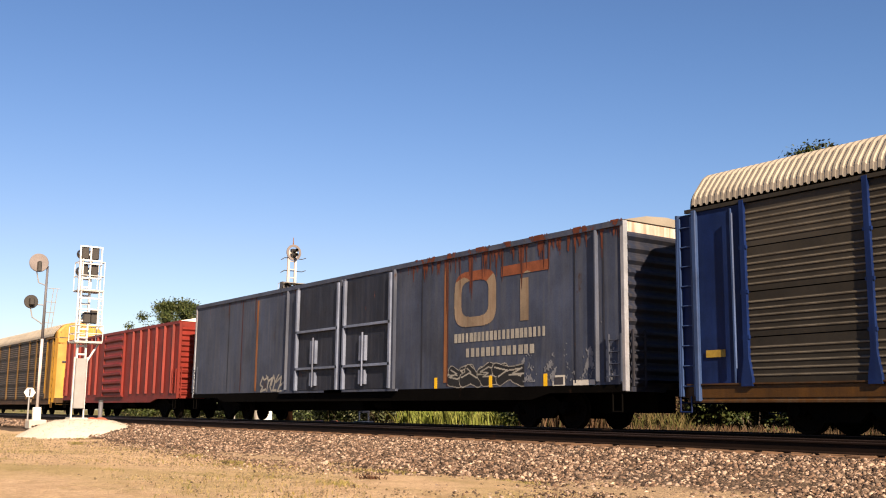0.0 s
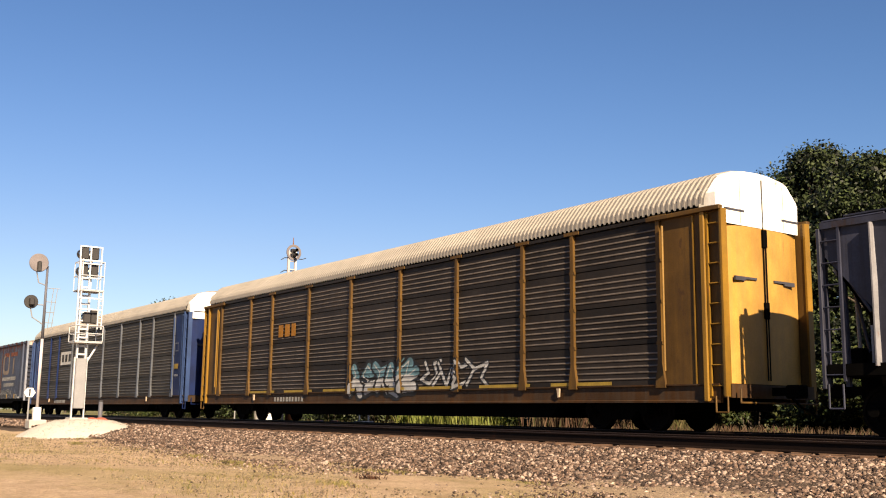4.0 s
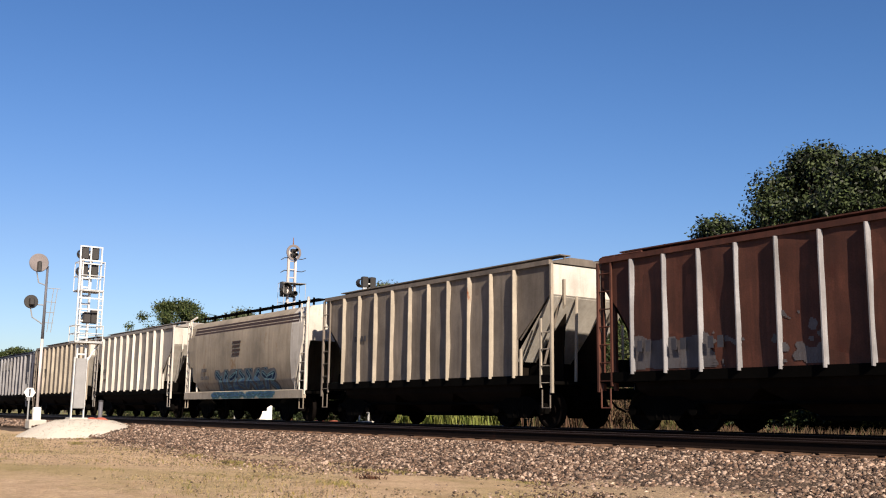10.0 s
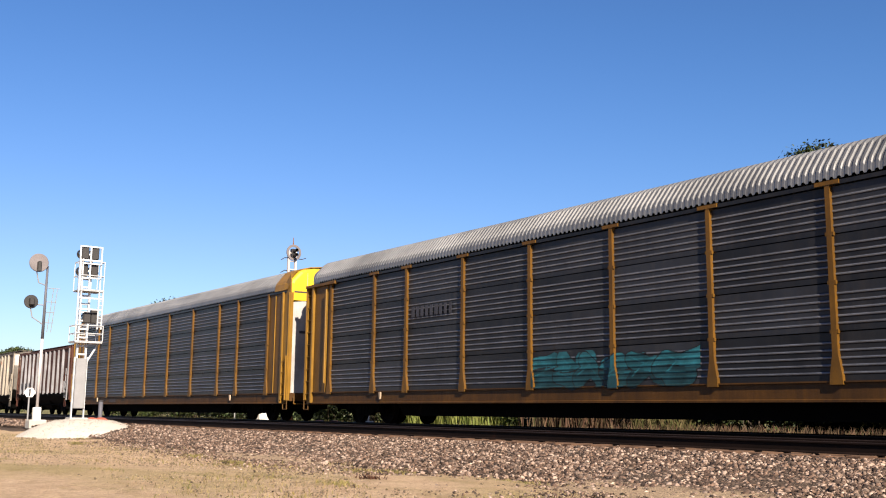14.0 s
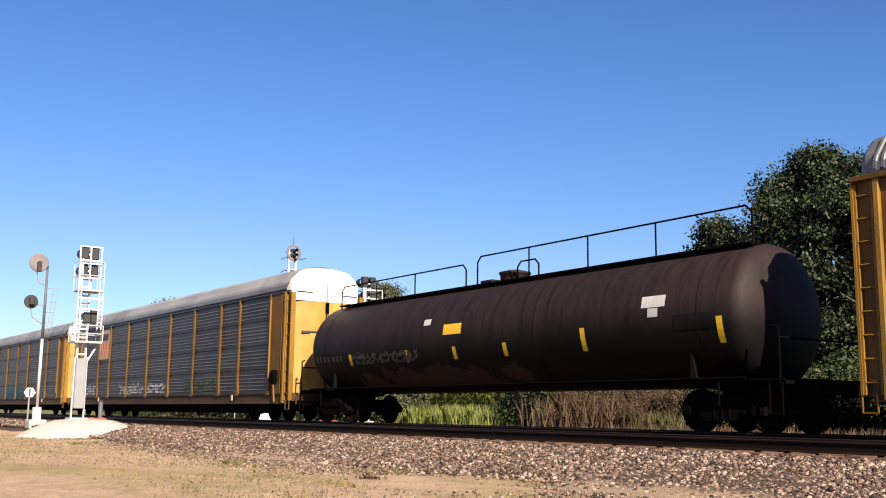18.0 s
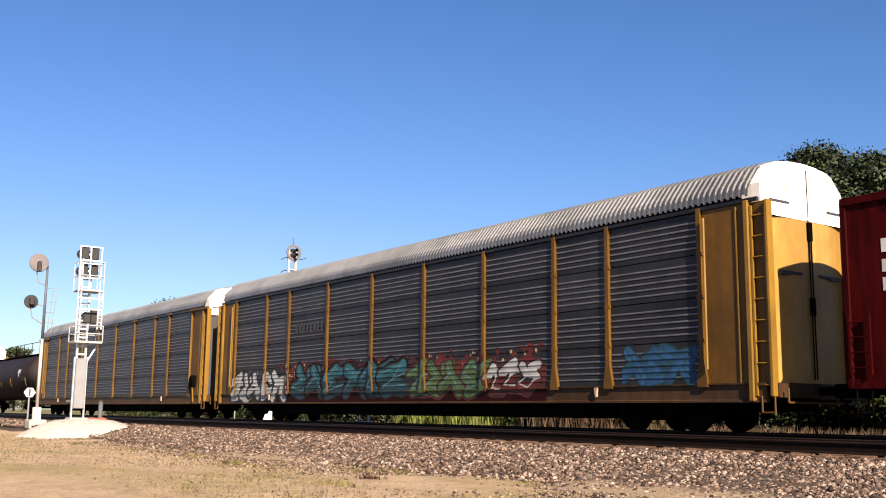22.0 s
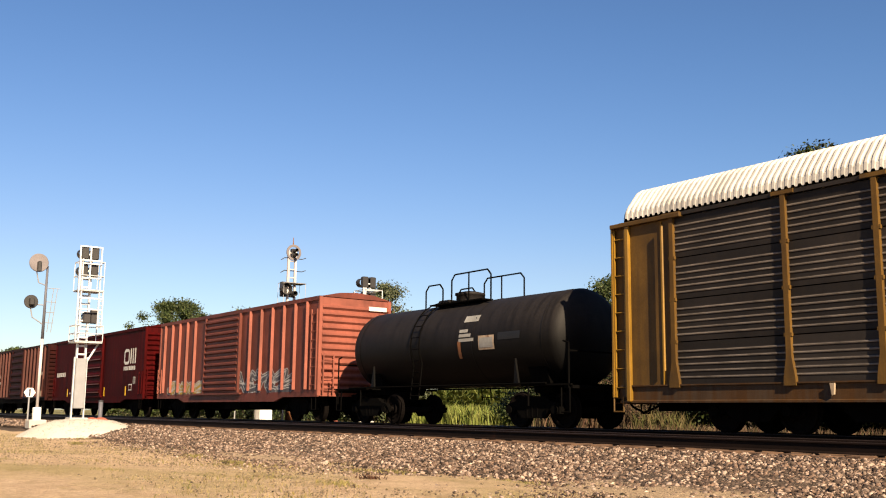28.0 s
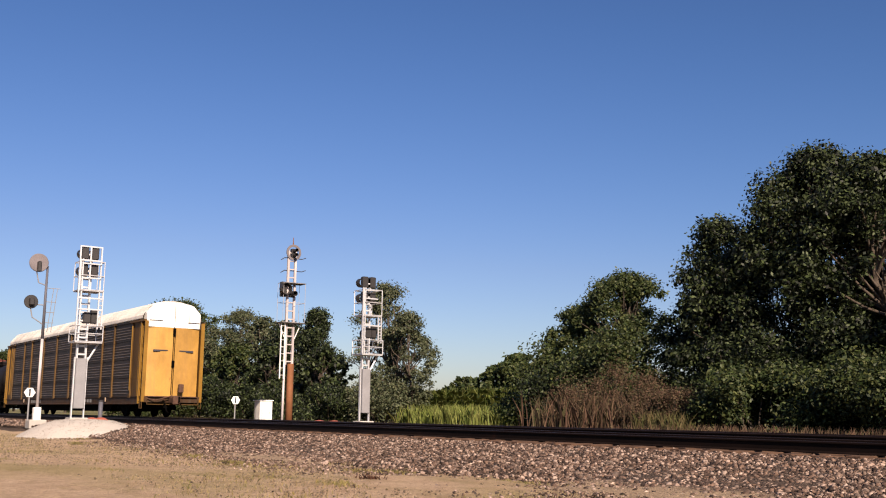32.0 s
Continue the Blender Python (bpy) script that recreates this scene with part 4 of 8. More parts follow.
# ---- signals and trackside things ----
def rail_box(sg, name, label, material, y0, y1, z0, z1, x0, x1, r=0.017):
    """A basket of round rails: three hoops and four uprights."""
    top = part(name, Shape().rod([(x0, y0, z1), (x0, y1, z1), (x1, y1, z1), (x1, y0, z1), (x0, y0, z1)], r), material, sg, label)
    for z in (z0, (z0 + z1) / 2):
        part("rail", Shape().rod([(x0, y0, z), (x0, y1, z), (x1, y1, z), (x1, y0, z), (x0, y0, z)], r), material, top)
    for x, y in ((x0, y0), (x0, y1), (x1, y1), (x1, y0)):
        part("upright", Shape().ring((x, y, z0), (x, y, z1), r, r, 6), material, top)


def signal_head(parent, y, z, h, w=0.36, facing=1, lights=3):
    """A black signal head: backplate, hoods and lenses, seen from behind or in front."""
    s = Shape().cbox(-0.12, 0.12, y - w / 2, y + w / 2, z, z + h, 0.03)
    hd = part("signal_head", s, M["signal_black"], parent, "black painted signal head")
    hoods = Shape()
    for i in range(lights):
        zz = z + h * (i + 0.5) / lights
        r = h / lights * 0.38
        hoods.lathe([(r, facing * 0.12), (r * 1.05, facing * 0.40), (r * 0.98, facing * 0.40), (r * 0.9, facing * 0.13)], 14, "x", (0, y, zz))
    part("hood", hoods, M["signal_black"], hd)
    return hd


def aluminium_signal(x, y, z, label, top, framed=True):
    sg = thing("railway_signal", x, y, z, label, "railway signal", "railway signals")
    cab = Shape().cbox(-0.16, 0.16, -0.2, 0.17, 0.38, 2.15, 0.02)
    part("cabinet", cab, M["case_grey"], sg, "grey metal case at the mast's foot")
    for yy in (-0.23, 0.20):
        part("mast_leg", Shape().box(-0.05, 0.05, yy - 0.02, yy + 0.02, 0.0, 2.2), M["aluminium"], sg)
    part("mast_base", Shape().cbox(-0.3, 0.3, -0.34, 0.3, -0.3, 0.06, 0.02), M["concrete"], sg)
    for yy in (-0.17, 0.13):
        part("mast_stile", Shape().box(-0.06, 0.06, yy - 0.03, yy + 0.03, 2.15, top - 0.1), M["aluminium"], sg)
    n = 13
    for i in range(n):
        zz = 2.3 + (top - 2.6) * i / (n - 1)
        part("mast_rung", Shape().box(-0.05, 0.05, -0.17, 0.13, zz - 0.03, zz + 0.03), M["aluminium"], sg)
    rail_box(sg, "basket", "upper railed work platform", M["aluminium"], -0.32, 0.52, top - 1.62, top - 0.58, -0.45, 0.35)
    part("platform", Shape().box(-0.45, 0.35, -0.32, 0.52, top - 1.66, top - 1.61), M["aluminium"], sg)
    rail_box(sg, "basket", "lower railed work platform", M["aluminium"], -0.36, 0.6, 2.75, 3.32, -0.45, 0.35)
    part("platform", Shape().box(-0.45, 0.35, -0.36, 0.6, 2.70, 2.75), M["aluminium"], sg)
    part("brace", Shape().rod([(0, 0.58, 2.72), (0, 0.2, 2.05)], 0.035), M["aluminium"], sg)
    part("access_ladder", ladder_shape(0.3, 0.46, 3.2, top - 1.6, 0.14, "y", 9), M["aluminium"], sg)
    part("access_ladder", ladder_shape(0.3, -0.3, 2.75, top - 0.5, 0.1, "y", 14, 0.012), M["aluminium"], sg)
    for yy in (-0.18, 0.18):
        signal_head(sg, yy + 0.05, top - 0.48, 0.46, 0.26, -1, 1)
        signal_head(sg, yy + 0.05, top - 1.12, 0.46, 0.26, -1, 1)
    signal_head(sg, 0.08, 3.42, 0.4, 0.26, -1, 1)
    signal_head(sg, 0.34, 3.42, 0.5, 0.24, -1, 1)
    for yy in (-0.32, 0.05, 0.44) if framed else ():
        part("head_frame", Shape().box(0.13, 0.18, yy - 0.025, yy + 0.025, top - 1.65, top), M["aluminium"], sg)
    for zz in (top, top - 0.5, top - 0.62, top - 1.14) if framed else (top - 0.55, top - 0.9):
        part("head_frame", Shape().box(0.14, 0.17, -0.32, 0.44, zz - 0.05, zz), M["aluminium"], sg)
    for zz in (3.9, 4.3):
        part("cross_rail", Shape().box(0.3, 0.34, -0.34, 0.54, zz - 0.025, zz + 0.025), M["aluminium"], sg)
    return sg


aluminium_signal(-37.05, 10.57, -0.02, "new silver aluminium signal mast with railed platforms on white gravel", 6.22)
aluminium_signal(-35.4, 21.45, -0.06, "new silver aluminium signal mast beyond the tracks", 5.95, False)


def old_signal():
    sg = thing("railway_signal", -42.4, 21.5, -0.06, "old signal mast, rust-brown below and white above, with a round target", "railway signal", "railway signals")
    part("leg", Shape().ring((0, 0.14, -0.3), (0, 0.14, 2.6), 0.17, 0.15, 12), M["rust_steel"], sg, "rust-brown lower pole", True)
    part("leg", Shape().ring((0, -0.2, -0.3), (0, -0.18, 2.6), 0.06, 0.05, 10), M["old_white"], sg, "pale thin pole", True)
    for yy in (-0.16, 0.2):
        part("mast_stile", Shape().box(-0.05, 0.05, yy - 0.05, yy + 0.05, 2.55, 7.9), M["old_white"], sg)
    for i in range(14):
        zz = 2.7 + 5.1 * i / 13
        part("mast_rung", Shape().box(-0.03, 0.03, -0.16, 0.2, zz - 0.025, zz + 0.025), M["old_white"], sg)
    tg = Shape().lathe([(0.27, -0.02), (0.38, -0.02), (0.38, 0.02), (0.27, 0.02), (0.27, -0.02)], 28, "x", (0.08, 0.06, 7.82))
    part("target_disc", tg, M["disc_brown"], sg, "round reddish target ring")
    signal_head(sg, 0.06, 7.58, 0.42, 0.2, 1, 2)
    part("finial", Shape().ring((0, 0.06, 8.15), (0, 0.06, 8.55), 0.03, 0.012, 6), M["rust_steel"], sg)
    for k, zz in enumerate((7.55, 6.95)):
        arm = Shape().rod([(0, -0.55, zz - 0.12), (0, -0.35, zz), (0, 0.55, zz), (0, 0.75, zz + 0.08)], 0.02)
        part("cross_arm", arm, M["signal_black"], sg)
    signal_head(sg, -0.38, 5.7, 0.7, 0.28, 1, 1)
    signal_head(sg, 0.06, 5.7, 0.3, 0.26, 1, 1)
    rail_box(sg, "basket", "thin railed cage", M["case_pale"], -0.5, 0.62, 4.5, 6.35, -0.3, 0.3, 0.010)
    part("platform", Shape().box(-0.3, 0.3, -0.6, 0.7, 4.46, 4.5), M["signal_black"], sg)
    part("platform", Shape().box(-0.3, 0.3, -0.4, 0.66, 6.33, 6.37), M["signal_black"], sg)
    for a, b in ((-0.55, -0.15), (0.6, 0.2)):
        part("brace", Shape().rod([(0, a, 4.48), (0, b, 3.6)], 0.02), M["white_paint"], sg)
    part("access_ladder", ladder_shape(0.1, -0.36, 1.9, 4.5, 0.2, "y", 8, 0.012), M["white_paint"], sg)


old_signal()


def disc_signal():
    sg = thing("railway_signal", -45.2, 11.2, 0.0, "slim old signal pole with two round discs", "railway signal", "railway signals")
    part("pole", Shape().ring((0, 0, 0.2), (0, 0.0, 3.3), 0.065, 0.06, 12), M["old_white"], sg, "cream lower pole", True)
    part("pole", Shape().ring((0, 0, 3.3), (0, 0, 6.45), 0.065, 0.05, 12), M["dull_pole"], sg, "grey upper pole", True)
    part("pole_base", Shape().cbox(-0.15, 0.15, -0.15, 0.15, -0.15, 0.4, 0.03), M["white_paint"], sg, "white base box")
    part("footing", Shape().cbox(-0.35, 0.35, -0.35, 0.35, -0.5, -0.12, 0.03), M["concrete"], sg)
    d1 = part("disc", Shape().lathe([(0.001, 0.03), (0.38, 0.03), (0.40, 0.01), (0.40, -0.02), (0.38, -0.03), (0.001, -0.03)], 32, "x", (0.12, -0.4, 6.55)), M["disc_brown"], sg, "faded brown target disc")
    part("lamp", Shape().cbox(0.1, 0.34, -0.48, -0.32, 6.15, 6.6, 0.03), M["signal_black"], d1)
    d2 = part("disc", Shape().lathe([(0.001, 0.03), (0.27, 0.03), (0.29, 0.01), (0.29, -0.02), (0.27, -0.03), (0.001, -0.03)], 32, "x", (0.12, -0.6, 4.85)), M["signal_black"], sg, "black target disc")
    part("lamp", Shape().cbox(0.1, 0.34, -0.7, -0.5, 4.7, 5.0, 0.03), M["signal_black"], d2)
    part("bracket", Shape().rod([(0, 0, 5.6), (0.05, -0.34, 5.7), (0.05, -0.46, 6.2), (0.08, -0.42, 6.4)], 0.025), M["case_grey"], sg)
    part("bracket", Shape().rod([(0, 0, 3.9), (0.05, -0.5, 4.2), (0.08, -0.6, 4.6)], 0.025), M["case_grey"], sg)
    part("bracket", Shape().rod([(0, 0, 4.75), (0.06, -0.5, 4.75)], 0.025), M["case_grey"], sg)
    for dy in (0.0, 0.16):
        part("step_rail", Shape().rod([(0, 0.32 + dy, 5.5), (0, 0.16 + dy, 3.6)], 0.014), M["case_grey"], sg)
    for z, w in ((5.5, 0.6), (4.9, 0.45), (4.45, 0.42), (4.0, 0.4)):
        part("step", Shape().rod([(0, 0, z), (0, w, z)], 0.016), M["case_grey"], sg)


disc_signal()


def gravel_mound():
    cx, cy, n = -36.5, 10.68, 40
    grid = []
    for f, z in ((1.12, -0.75), (1.0, -0.58), (0.82, -0.36), (0.62, -0.17), (0.46, -0.07), (0.25, -0.02), (0.0, 0.0)):
        row = []
        for i in range(n + 1):
            a = 2 * math.pi * (i % n) / n
            w = 1 + 0.08 * noise.noise(Vector((math.cos(a) * 1.5, math.sin(a) * 1.5, 2)))
            row.append((cx + math.cos(a) * f * 2.6 * w, cy + math.sin(a) * f * 2.12 * w, z + 0.02 * noise.noise(Vector((math.cos(a) * 4 * f, math.sin(a) * 4 * f, 7)))))
        grid.append(row)
    ob = mesh_thing("gravel_mound", Shape().sheet(grid), M["white_gravel"], "low heap of clean white gravel round the signal's foot", "gravel mound", smooth=True)
    if sum(p.normal.z for p in ob.data.polygons) < 0:
        ob.data.flip_normals()

    def on_mound(r, k):
        a, f = r.rand(k) * 6.283, np.sqrt(r.rand(k))
        z = np.interp(f, (0, 0.25, 0.46, 0.62, 0.82, 1.0), (0.0, -0.02, -0.05, -0.16, -0.36, -0.58))
        return np.stack([cx + np.cos(a) * f * 2.6, cy + np.sin(a) * f * 2.12, z], 1)
    stone_field("mound_gravel", 2500, on_mound, (0.006, 0.016), M["white_stones"], "clean white gravel stones", 15)


gravel_mound()


def relay_box():
    ob = thing("relay_box", -51.1, 24.55, -0.3, "small white metal relay box beside the track", "relay box")
    part("case", Shape().cbox(-0.36, 0.36, -0.4, 0.34, 0.0, 1.2, 0.02), M["white_paint"], ob)
    part("lid", Shape().cbox(-0.41, 0.41, -0.45, 0.39, 1.2, 1.26, 0.02), M["white_paint"], ob)
    part("handle", Shape().cbox(0.36, 0.4, 0.12, 0.16, 0.5, 0.65, 0.005), M["case_grey"], ob)


relay_box()


def milepost(x, y, z, h, label):
    ob = thing("trackside_sign", x, y, z, label, "railway sign")
    part("post", Shape().ring((0, 0, -0.3), (0, 0, h - 0.1), 0.035, 0.035, 8), M["case_grey"], ob)
    part("sign_board", Shape().prism([(-0.12, h - 0.2), (0.12, h - 0.2), (0.25, h), (0.12, h + 0.2), (-0.12, h + 0.2), (-0.25, h)], "x", 0.03, 0.05), M["white_paint"], ob, "white lozenge board with a dark bar")
    part("mark", Shape().box(0.05, 0.054, -0.04, 0.04, h - 0.16, h + 0.16), M["mark_dark"], ob)


milepost(-49.2, 22.0, -0.1, 1.0, "small white diamond sign on a thin post")
milepost(-47.5, 11.4, -0.1, 1.15, "small white diamond sign beside the signal pole")


def marker_post():
    ob = thing("marker_post", -38.6, 11.85, -0.2, "short grey steel post beside red plastic covers", "post")
    part("post", Shape().ring((0, 0, -0.2), (0, 0, 0.85), 0.08, 0.08, 10), M["dull_pole"], ob, smooth=True)
    part("cap", Shape().lathe([(0.09, 0.83), (0.09, 0.87), (0.001, 0.89)], 10, "z"), M["signal_black"], ob)


marker_post()
for i, (x, y, w) in enumerate(((-38.3, 11.45, 0.26), (-38.5, 11.85, 0.26), (-38.0, 11.75, 0.2))):
    ob = thing("cable_cover", x, y, -0.12, "faded red plastic cable cover on the ballast", "cable cover")
    s = Shape()
    rows = [[(a * w, b * w * 1.3, 0.17 * max(0.0, 1 - (a * a + b * b) * 0.8)) for a in np.linspace(-1, 1, 7)] for b in np.linspace(-1, 1, 7)]
    part("shell", s.sheet(rows), M["orange_red"], ob, smooth=True)
# white gravel pad under the far signal
pad = Shape()
pad.sheet([[(-35.6 + math.cos(a) * f * 2.6, 21.7 + math.sin(a) * f * 1.5, z) for a in np.linspace(0, 6.2832, 25)] for f, z in ((1.1, -0.5), (0.8, -0.12), (0.0, -0.05))])
ob = mesh_thing("gravel_pad", pad, M["white_gravel"], "flat white gravel pad under the far signal", "gravel", smooth=True)
if sum(p.normal.z for p in ob.data.polygons) < 0:
    ob.data.flip_normals()
for i, (x, y) in enumerate(((-39.4, 21.6), (-38.6, 21.9))):
    ob = thing("cable_cover", x, y, -0.3, "faded red plastic cable cover beside the gravel pad", "cable cover")
    rows = [[(a * 0.5, b * 0.6, 0.3 * max(0.0, 1 - (a * a + b * b) * 0.8)) for a in np.linspace(-1, 1, 7)] for b in np.linspace(-1, 1, 7)]
    part("shell", Shape().sheet(rows), M["orange_red"], ob, smooth=True)

# ---- rolling stock: shared running gear ----
SPEEDS = ((0, 13.62), (4, 14.08), (8, 14.08), (12, 14.07), (16, 14.35), (20, 14.45), (24, 14.48), (28, 15.0), (32, 15.14))
WHEEL_R = 0.457


def travelled(t):
    """Metres run by the train since the start."""
    s, n = 0.0, 64
    ts, vs = [a for a, _ in SPEEDS], [b for _, b in SPEEDS]
    for i in range(len(SPEEDS) - 1):
        a, b = ts[i], ts[i + 1]
        e = min(t, b)
        if e > a:
            ve = vs[i] + (vs[i + 1] - vs[i]) * (e - a) / (b - a)
            s += (vs[i] + ve) / 2 * (e - a)
    return s


def frame_outline():
    return [(-1.05, 0.52), (-0.98, 0.62), (-0.72, 0.66), (-0.45, 0.80), (0.45, 0.80), (0.72, 0.66), (0.98, 0.62), (1.05, 0.52), (1.05, 0.36), (0.78, 0.36), (0.66, 0.48), (0.42, 0.24), (-0.42, 0.24), (-0.66, 0.48), (-0.78, 0.36), (-1.05, 0.36)]


def truck_mesh():
    s = Shape()
    for y in (-1.08, 1.08):
        s.prism(frame_outline(), "y", y - 0.07, y + 0.07)
        for x in (-0.89, 0.89):
            s.ring((x, y - 0.13, 0.457), (x, y + 0.13, 0.457), 0.11, 0.11, 12)
        for x in (-0.2, 0.0, 0.2):
            s.ring((x, y, 0.28), (x, y, 0.56), 0.085, 0.085, 8)
    s.box(-0.22, 0.22, -1.1, 1.1, 0.56, 0.78)
    s.box(-0.3, 0.3, -0.35, 0.35, 0.78, 0.92)
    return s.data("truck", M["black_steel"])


def wheelset_mesh():
    s = Shape()
    for d in (-1, 1):
        prof = [(0.10, 0.66), (0.13, 0.67), (0.15, 0.70), (0.36, 0.715), (0.39, 0.70), (0.485, 0.69), (0.485, 0.715), (0.457, 0.735), (0.45, 0.83), (0.39, 0.835), (0.37, 0.79), (0.16, 0.75), (0.15, 0.82), (0.09, 0.83)]
        s.lathe([(r, d * a) for r, a in prof], 28, "y")
        for k in range(4):
            a = math.pi / 2 * k + 0.4
            s.ring((0.26 * math.cos(a), d * 0.755, 0.26 * math.sin(a)), (0.26 * math.cos(a), d * 0.785, 0.26 * math.sin(a)), 0.045, 0.045, 8)
    s.ring((0, -0.95, 0), (0, 0.95, 0), 0.08, 0.08, 12)
    return s.data("wheelset", M["wheel"], False)


TRUCK, WHEELSET = truck_mesh(), wheelset_mesh()
WHEELSETS = []


def running_gear(car, half, centre, couple=0.75, floor=1.0):
    """Two trucks with their wheelsets, the couplers and the air hoses."""
    for d in (-1, 1):
        tr = part("truck", TRUCK, None, car)
        tr.matrix_basis = Matrix.Translation((d * centre, 0, 0))
        for e in (-0.89, 0.89):
            w = part("wheelset", WHEELSET, None, tr)
            w.matrix_parent_inverse = Matrix.Translation((e, 0, WHEEL_R))
            WHEELSETS.append(w)
        c = Shape()
        c.box(min(d * (half - 0.5), d * (half + couple * 0.55)), max(d * (half - 0.5), d * (half + couple * 0.55)), -0.09, 0.09, 0.78, 0.95)
        c.cbox(min(d * (half + couple * 0.5), d * (half + couple)), max(d * (half + couple * 0.5), d * (half + couple)), -0.16, 0.16, 0.72, 1.0, 0.03)
        part("coupler", c, M["black_steel"], car)
        hose = Shape().rod([(d * (half + 0.1), 0.35, 0.8), (d * (half + 0.35), 0.36, 0.55), (d * (half + couple), 0.3, 0.42)], 0.028)
        part("air_hose", hose, M["black_steel"], car)


def stirrup(x, y, z0, z1, w=0.3):
    return Shape().rod([(x - w / 2, y, z1), (x - w / 2, y, z0), (x + w / 2, y, z0), (x + w / 2, y, z1)], 0.02)


def plate(car, name, x0, x1, z0, z1, y, material, label=""):
    """A flat painted marking on the side that faces the camera."""
    return part(name, Shape().box(x0, x1, y - 0.004, y, z0, z1), material, car, label)


def ribbon(shape, pts, w, y0, y1, closed=False):
    """A flat painted line of even width with mitred corners, as one band."""
    n = len(pts)
    lo, hi = [], []
    for i in range(n):
        a = Vector(pts[i - 1] if (closed or i > 0) else pts[i])
        b = Vector(pts[i])
        c = Vector(pts[(i + 1) % n] if (closed or i < n - 1) else pts[i])
        d0, d1 = (b - a), (c - b)
        d0 = d0.normalized() if d0.length > 1e-6 else d1.normalized()
        d1 = d1.normalized() if d1.length > 1e-6 else d0
        m = (d0 + d1)
        m = m.normalized() if m.length > 1e-3 else d0
        nn = Vector((-m.y, m.x)) * (w / 2) / max(0.45, m.dot(d0))
        lo.append((b.x - nn.x, b.y - nn.y))
        hi.append((b.x + nn.x, b.y + nn.y))
    v = [(p[0], y0, p[1]) for p in lo] + [(p[0], y0, p[1]) for p in hi]
    k = n if closed else n - 1
    shape.add(v, [(i, (i + 1) % n, n + (i + 1) % n, n + i) for i in range(k)])
    return shape


def stroke(car, name, pts, w, y, material, label=""):
    """A painted line of short straight lengths on the side."""
    return part(name, ribbon(Shape(), pts, w, y - 0.004, y), material, car, label)


def bars(car, x0, x1, z0, z1, y, material, n, seed=1, label="", name="lettering"):
    """A row of unreadable lettering as plain bars."""
    r = random.Random(seed)
    step = (x1 - x0) / n
    for i in range(n):
        a = x0 + step * i
        part(name, Shape().box(a + step * 0.06, a + step * r.uniform(0.55, 0.82), y - 0.004, y, z0, z1), material, car, label or "faded bar of lettering")



# ---- sprayed paint that lies on the relief of a car's side ----
def flat_side(y):
    return lambda x, z: y


def rack_side(posts):
    """The near side of an auto carrier: sill, pressed ribs, proud posts."""
    def depth(x, z):
        dx = min(abs(x - p) for p in posts)
        if z > 0.93 and dx < (0.15 if z < 1.12 else 0.15 - 0.09 * min(1.0, (z - 1.12) / 0.38)):
            return -(SIDE_Y + 0.094)
        if z < 0.975:
            return -1.482
        if z < 1.013:
            return -1.525
        tier = (EAVE - 0.1 - DECK) / 4
        k = min(3, int((z - DECK) / tier))
        f = z - DECK - k * tier - 0.012
        rise = 0.0
        for i in range(5):
            rise = max(rise, float(np.interp(f - (tier - 0.024) * (0.12 + 0.155 * i), (0.0, 0.02, 0.038, 0.056, 0.075), (0.0, 0.012, 0.016, 0.010, 0.0))))
        return -(SIDE_Y + 0.015 + rise)
    return depth


def wave(r, x, z, fx, fz, n=6):
    """Soft noise over a grid, about -1 to 1."""
    out = 0.0
    for _ in range(n):
        out = out + np.sin(x * r.uniform(0.4, 1.6) * fx + z * r.uniform(-1.6, 1.6) * fz + r.uniform(0, 6.3))
    return out / n * 1.6


def painted(car, xs, zs, grid, depth, mats, labels, own=None, name="graffiti"):
    """Strips of paint row by row; grid holds 0 for bare metal, else the colour's number; own tells the forms apart."""
    groups = [None] if own is None else [int(q) for q in np.unique(own[grid > 0])]
    for g in groups:
        base = None
        for k, mat in enumerate(mats, 1):
            hit = grid == k if g is None else (grid == k) & (own == g)
            if not hit.any():
                continue
            sh = Shape()
            for j in range(len(zs) - 1):
                row = np.concatenate([[False], hit[j], [False]])
                edge = np.flatnonzero(row[1:] != row[:-1])
                for a, b in zip(edge[::2], edge[1::2]):
                    cuts = [a]
                    last = depth(xs[a] + 0.001, zs[j])
                    for q in range(a + 1, b):
                        d = depth(xs[q], zs[j])
                        if abs(d - last) > 0.004 or q - cuts[-1] > 60:
                            cuts.append(q)
                            last = d
                    cuts.append(b)
                    for p, q in zip(cuts[:-1], cuts[1:]):
                        mid = (xs[p] + xs[q]) / 2
                        y0, y1 = depth(mid, zs[j] + 0.001), depth(mid, zs[j + 1] - 0.001)
                        sh.add([(xs[p], y0, zs[j]), (xs[q], y0, zs[j]), (xs[q], y1, zs[j + 1]), (xs[p], y1, zs[j + 1])], [(0, 1, 2, 3)])
            ob = part(name, sh, M[mat], base or car, labels[min(k, len(labels)) - 1])
            ob["kind"] = "stuff"
            if base is None and g:
                base = ob


def canvas(x0, x1, z0, z1, dx=0.016, dz=0.021):
    xs, zs = np.arange(x0, x1 + dx, dx), np.arange(z0, z1 + dz, dz)
    gx, gz = np.meshgrid((xs[:-1] + xs[1:]) / 2, (zs[:-1] + zs[1:]) / 2)
    return xs, zs, gx, gz, np.zeros(gx.shape, int), np.zeros(gx.shape, int)


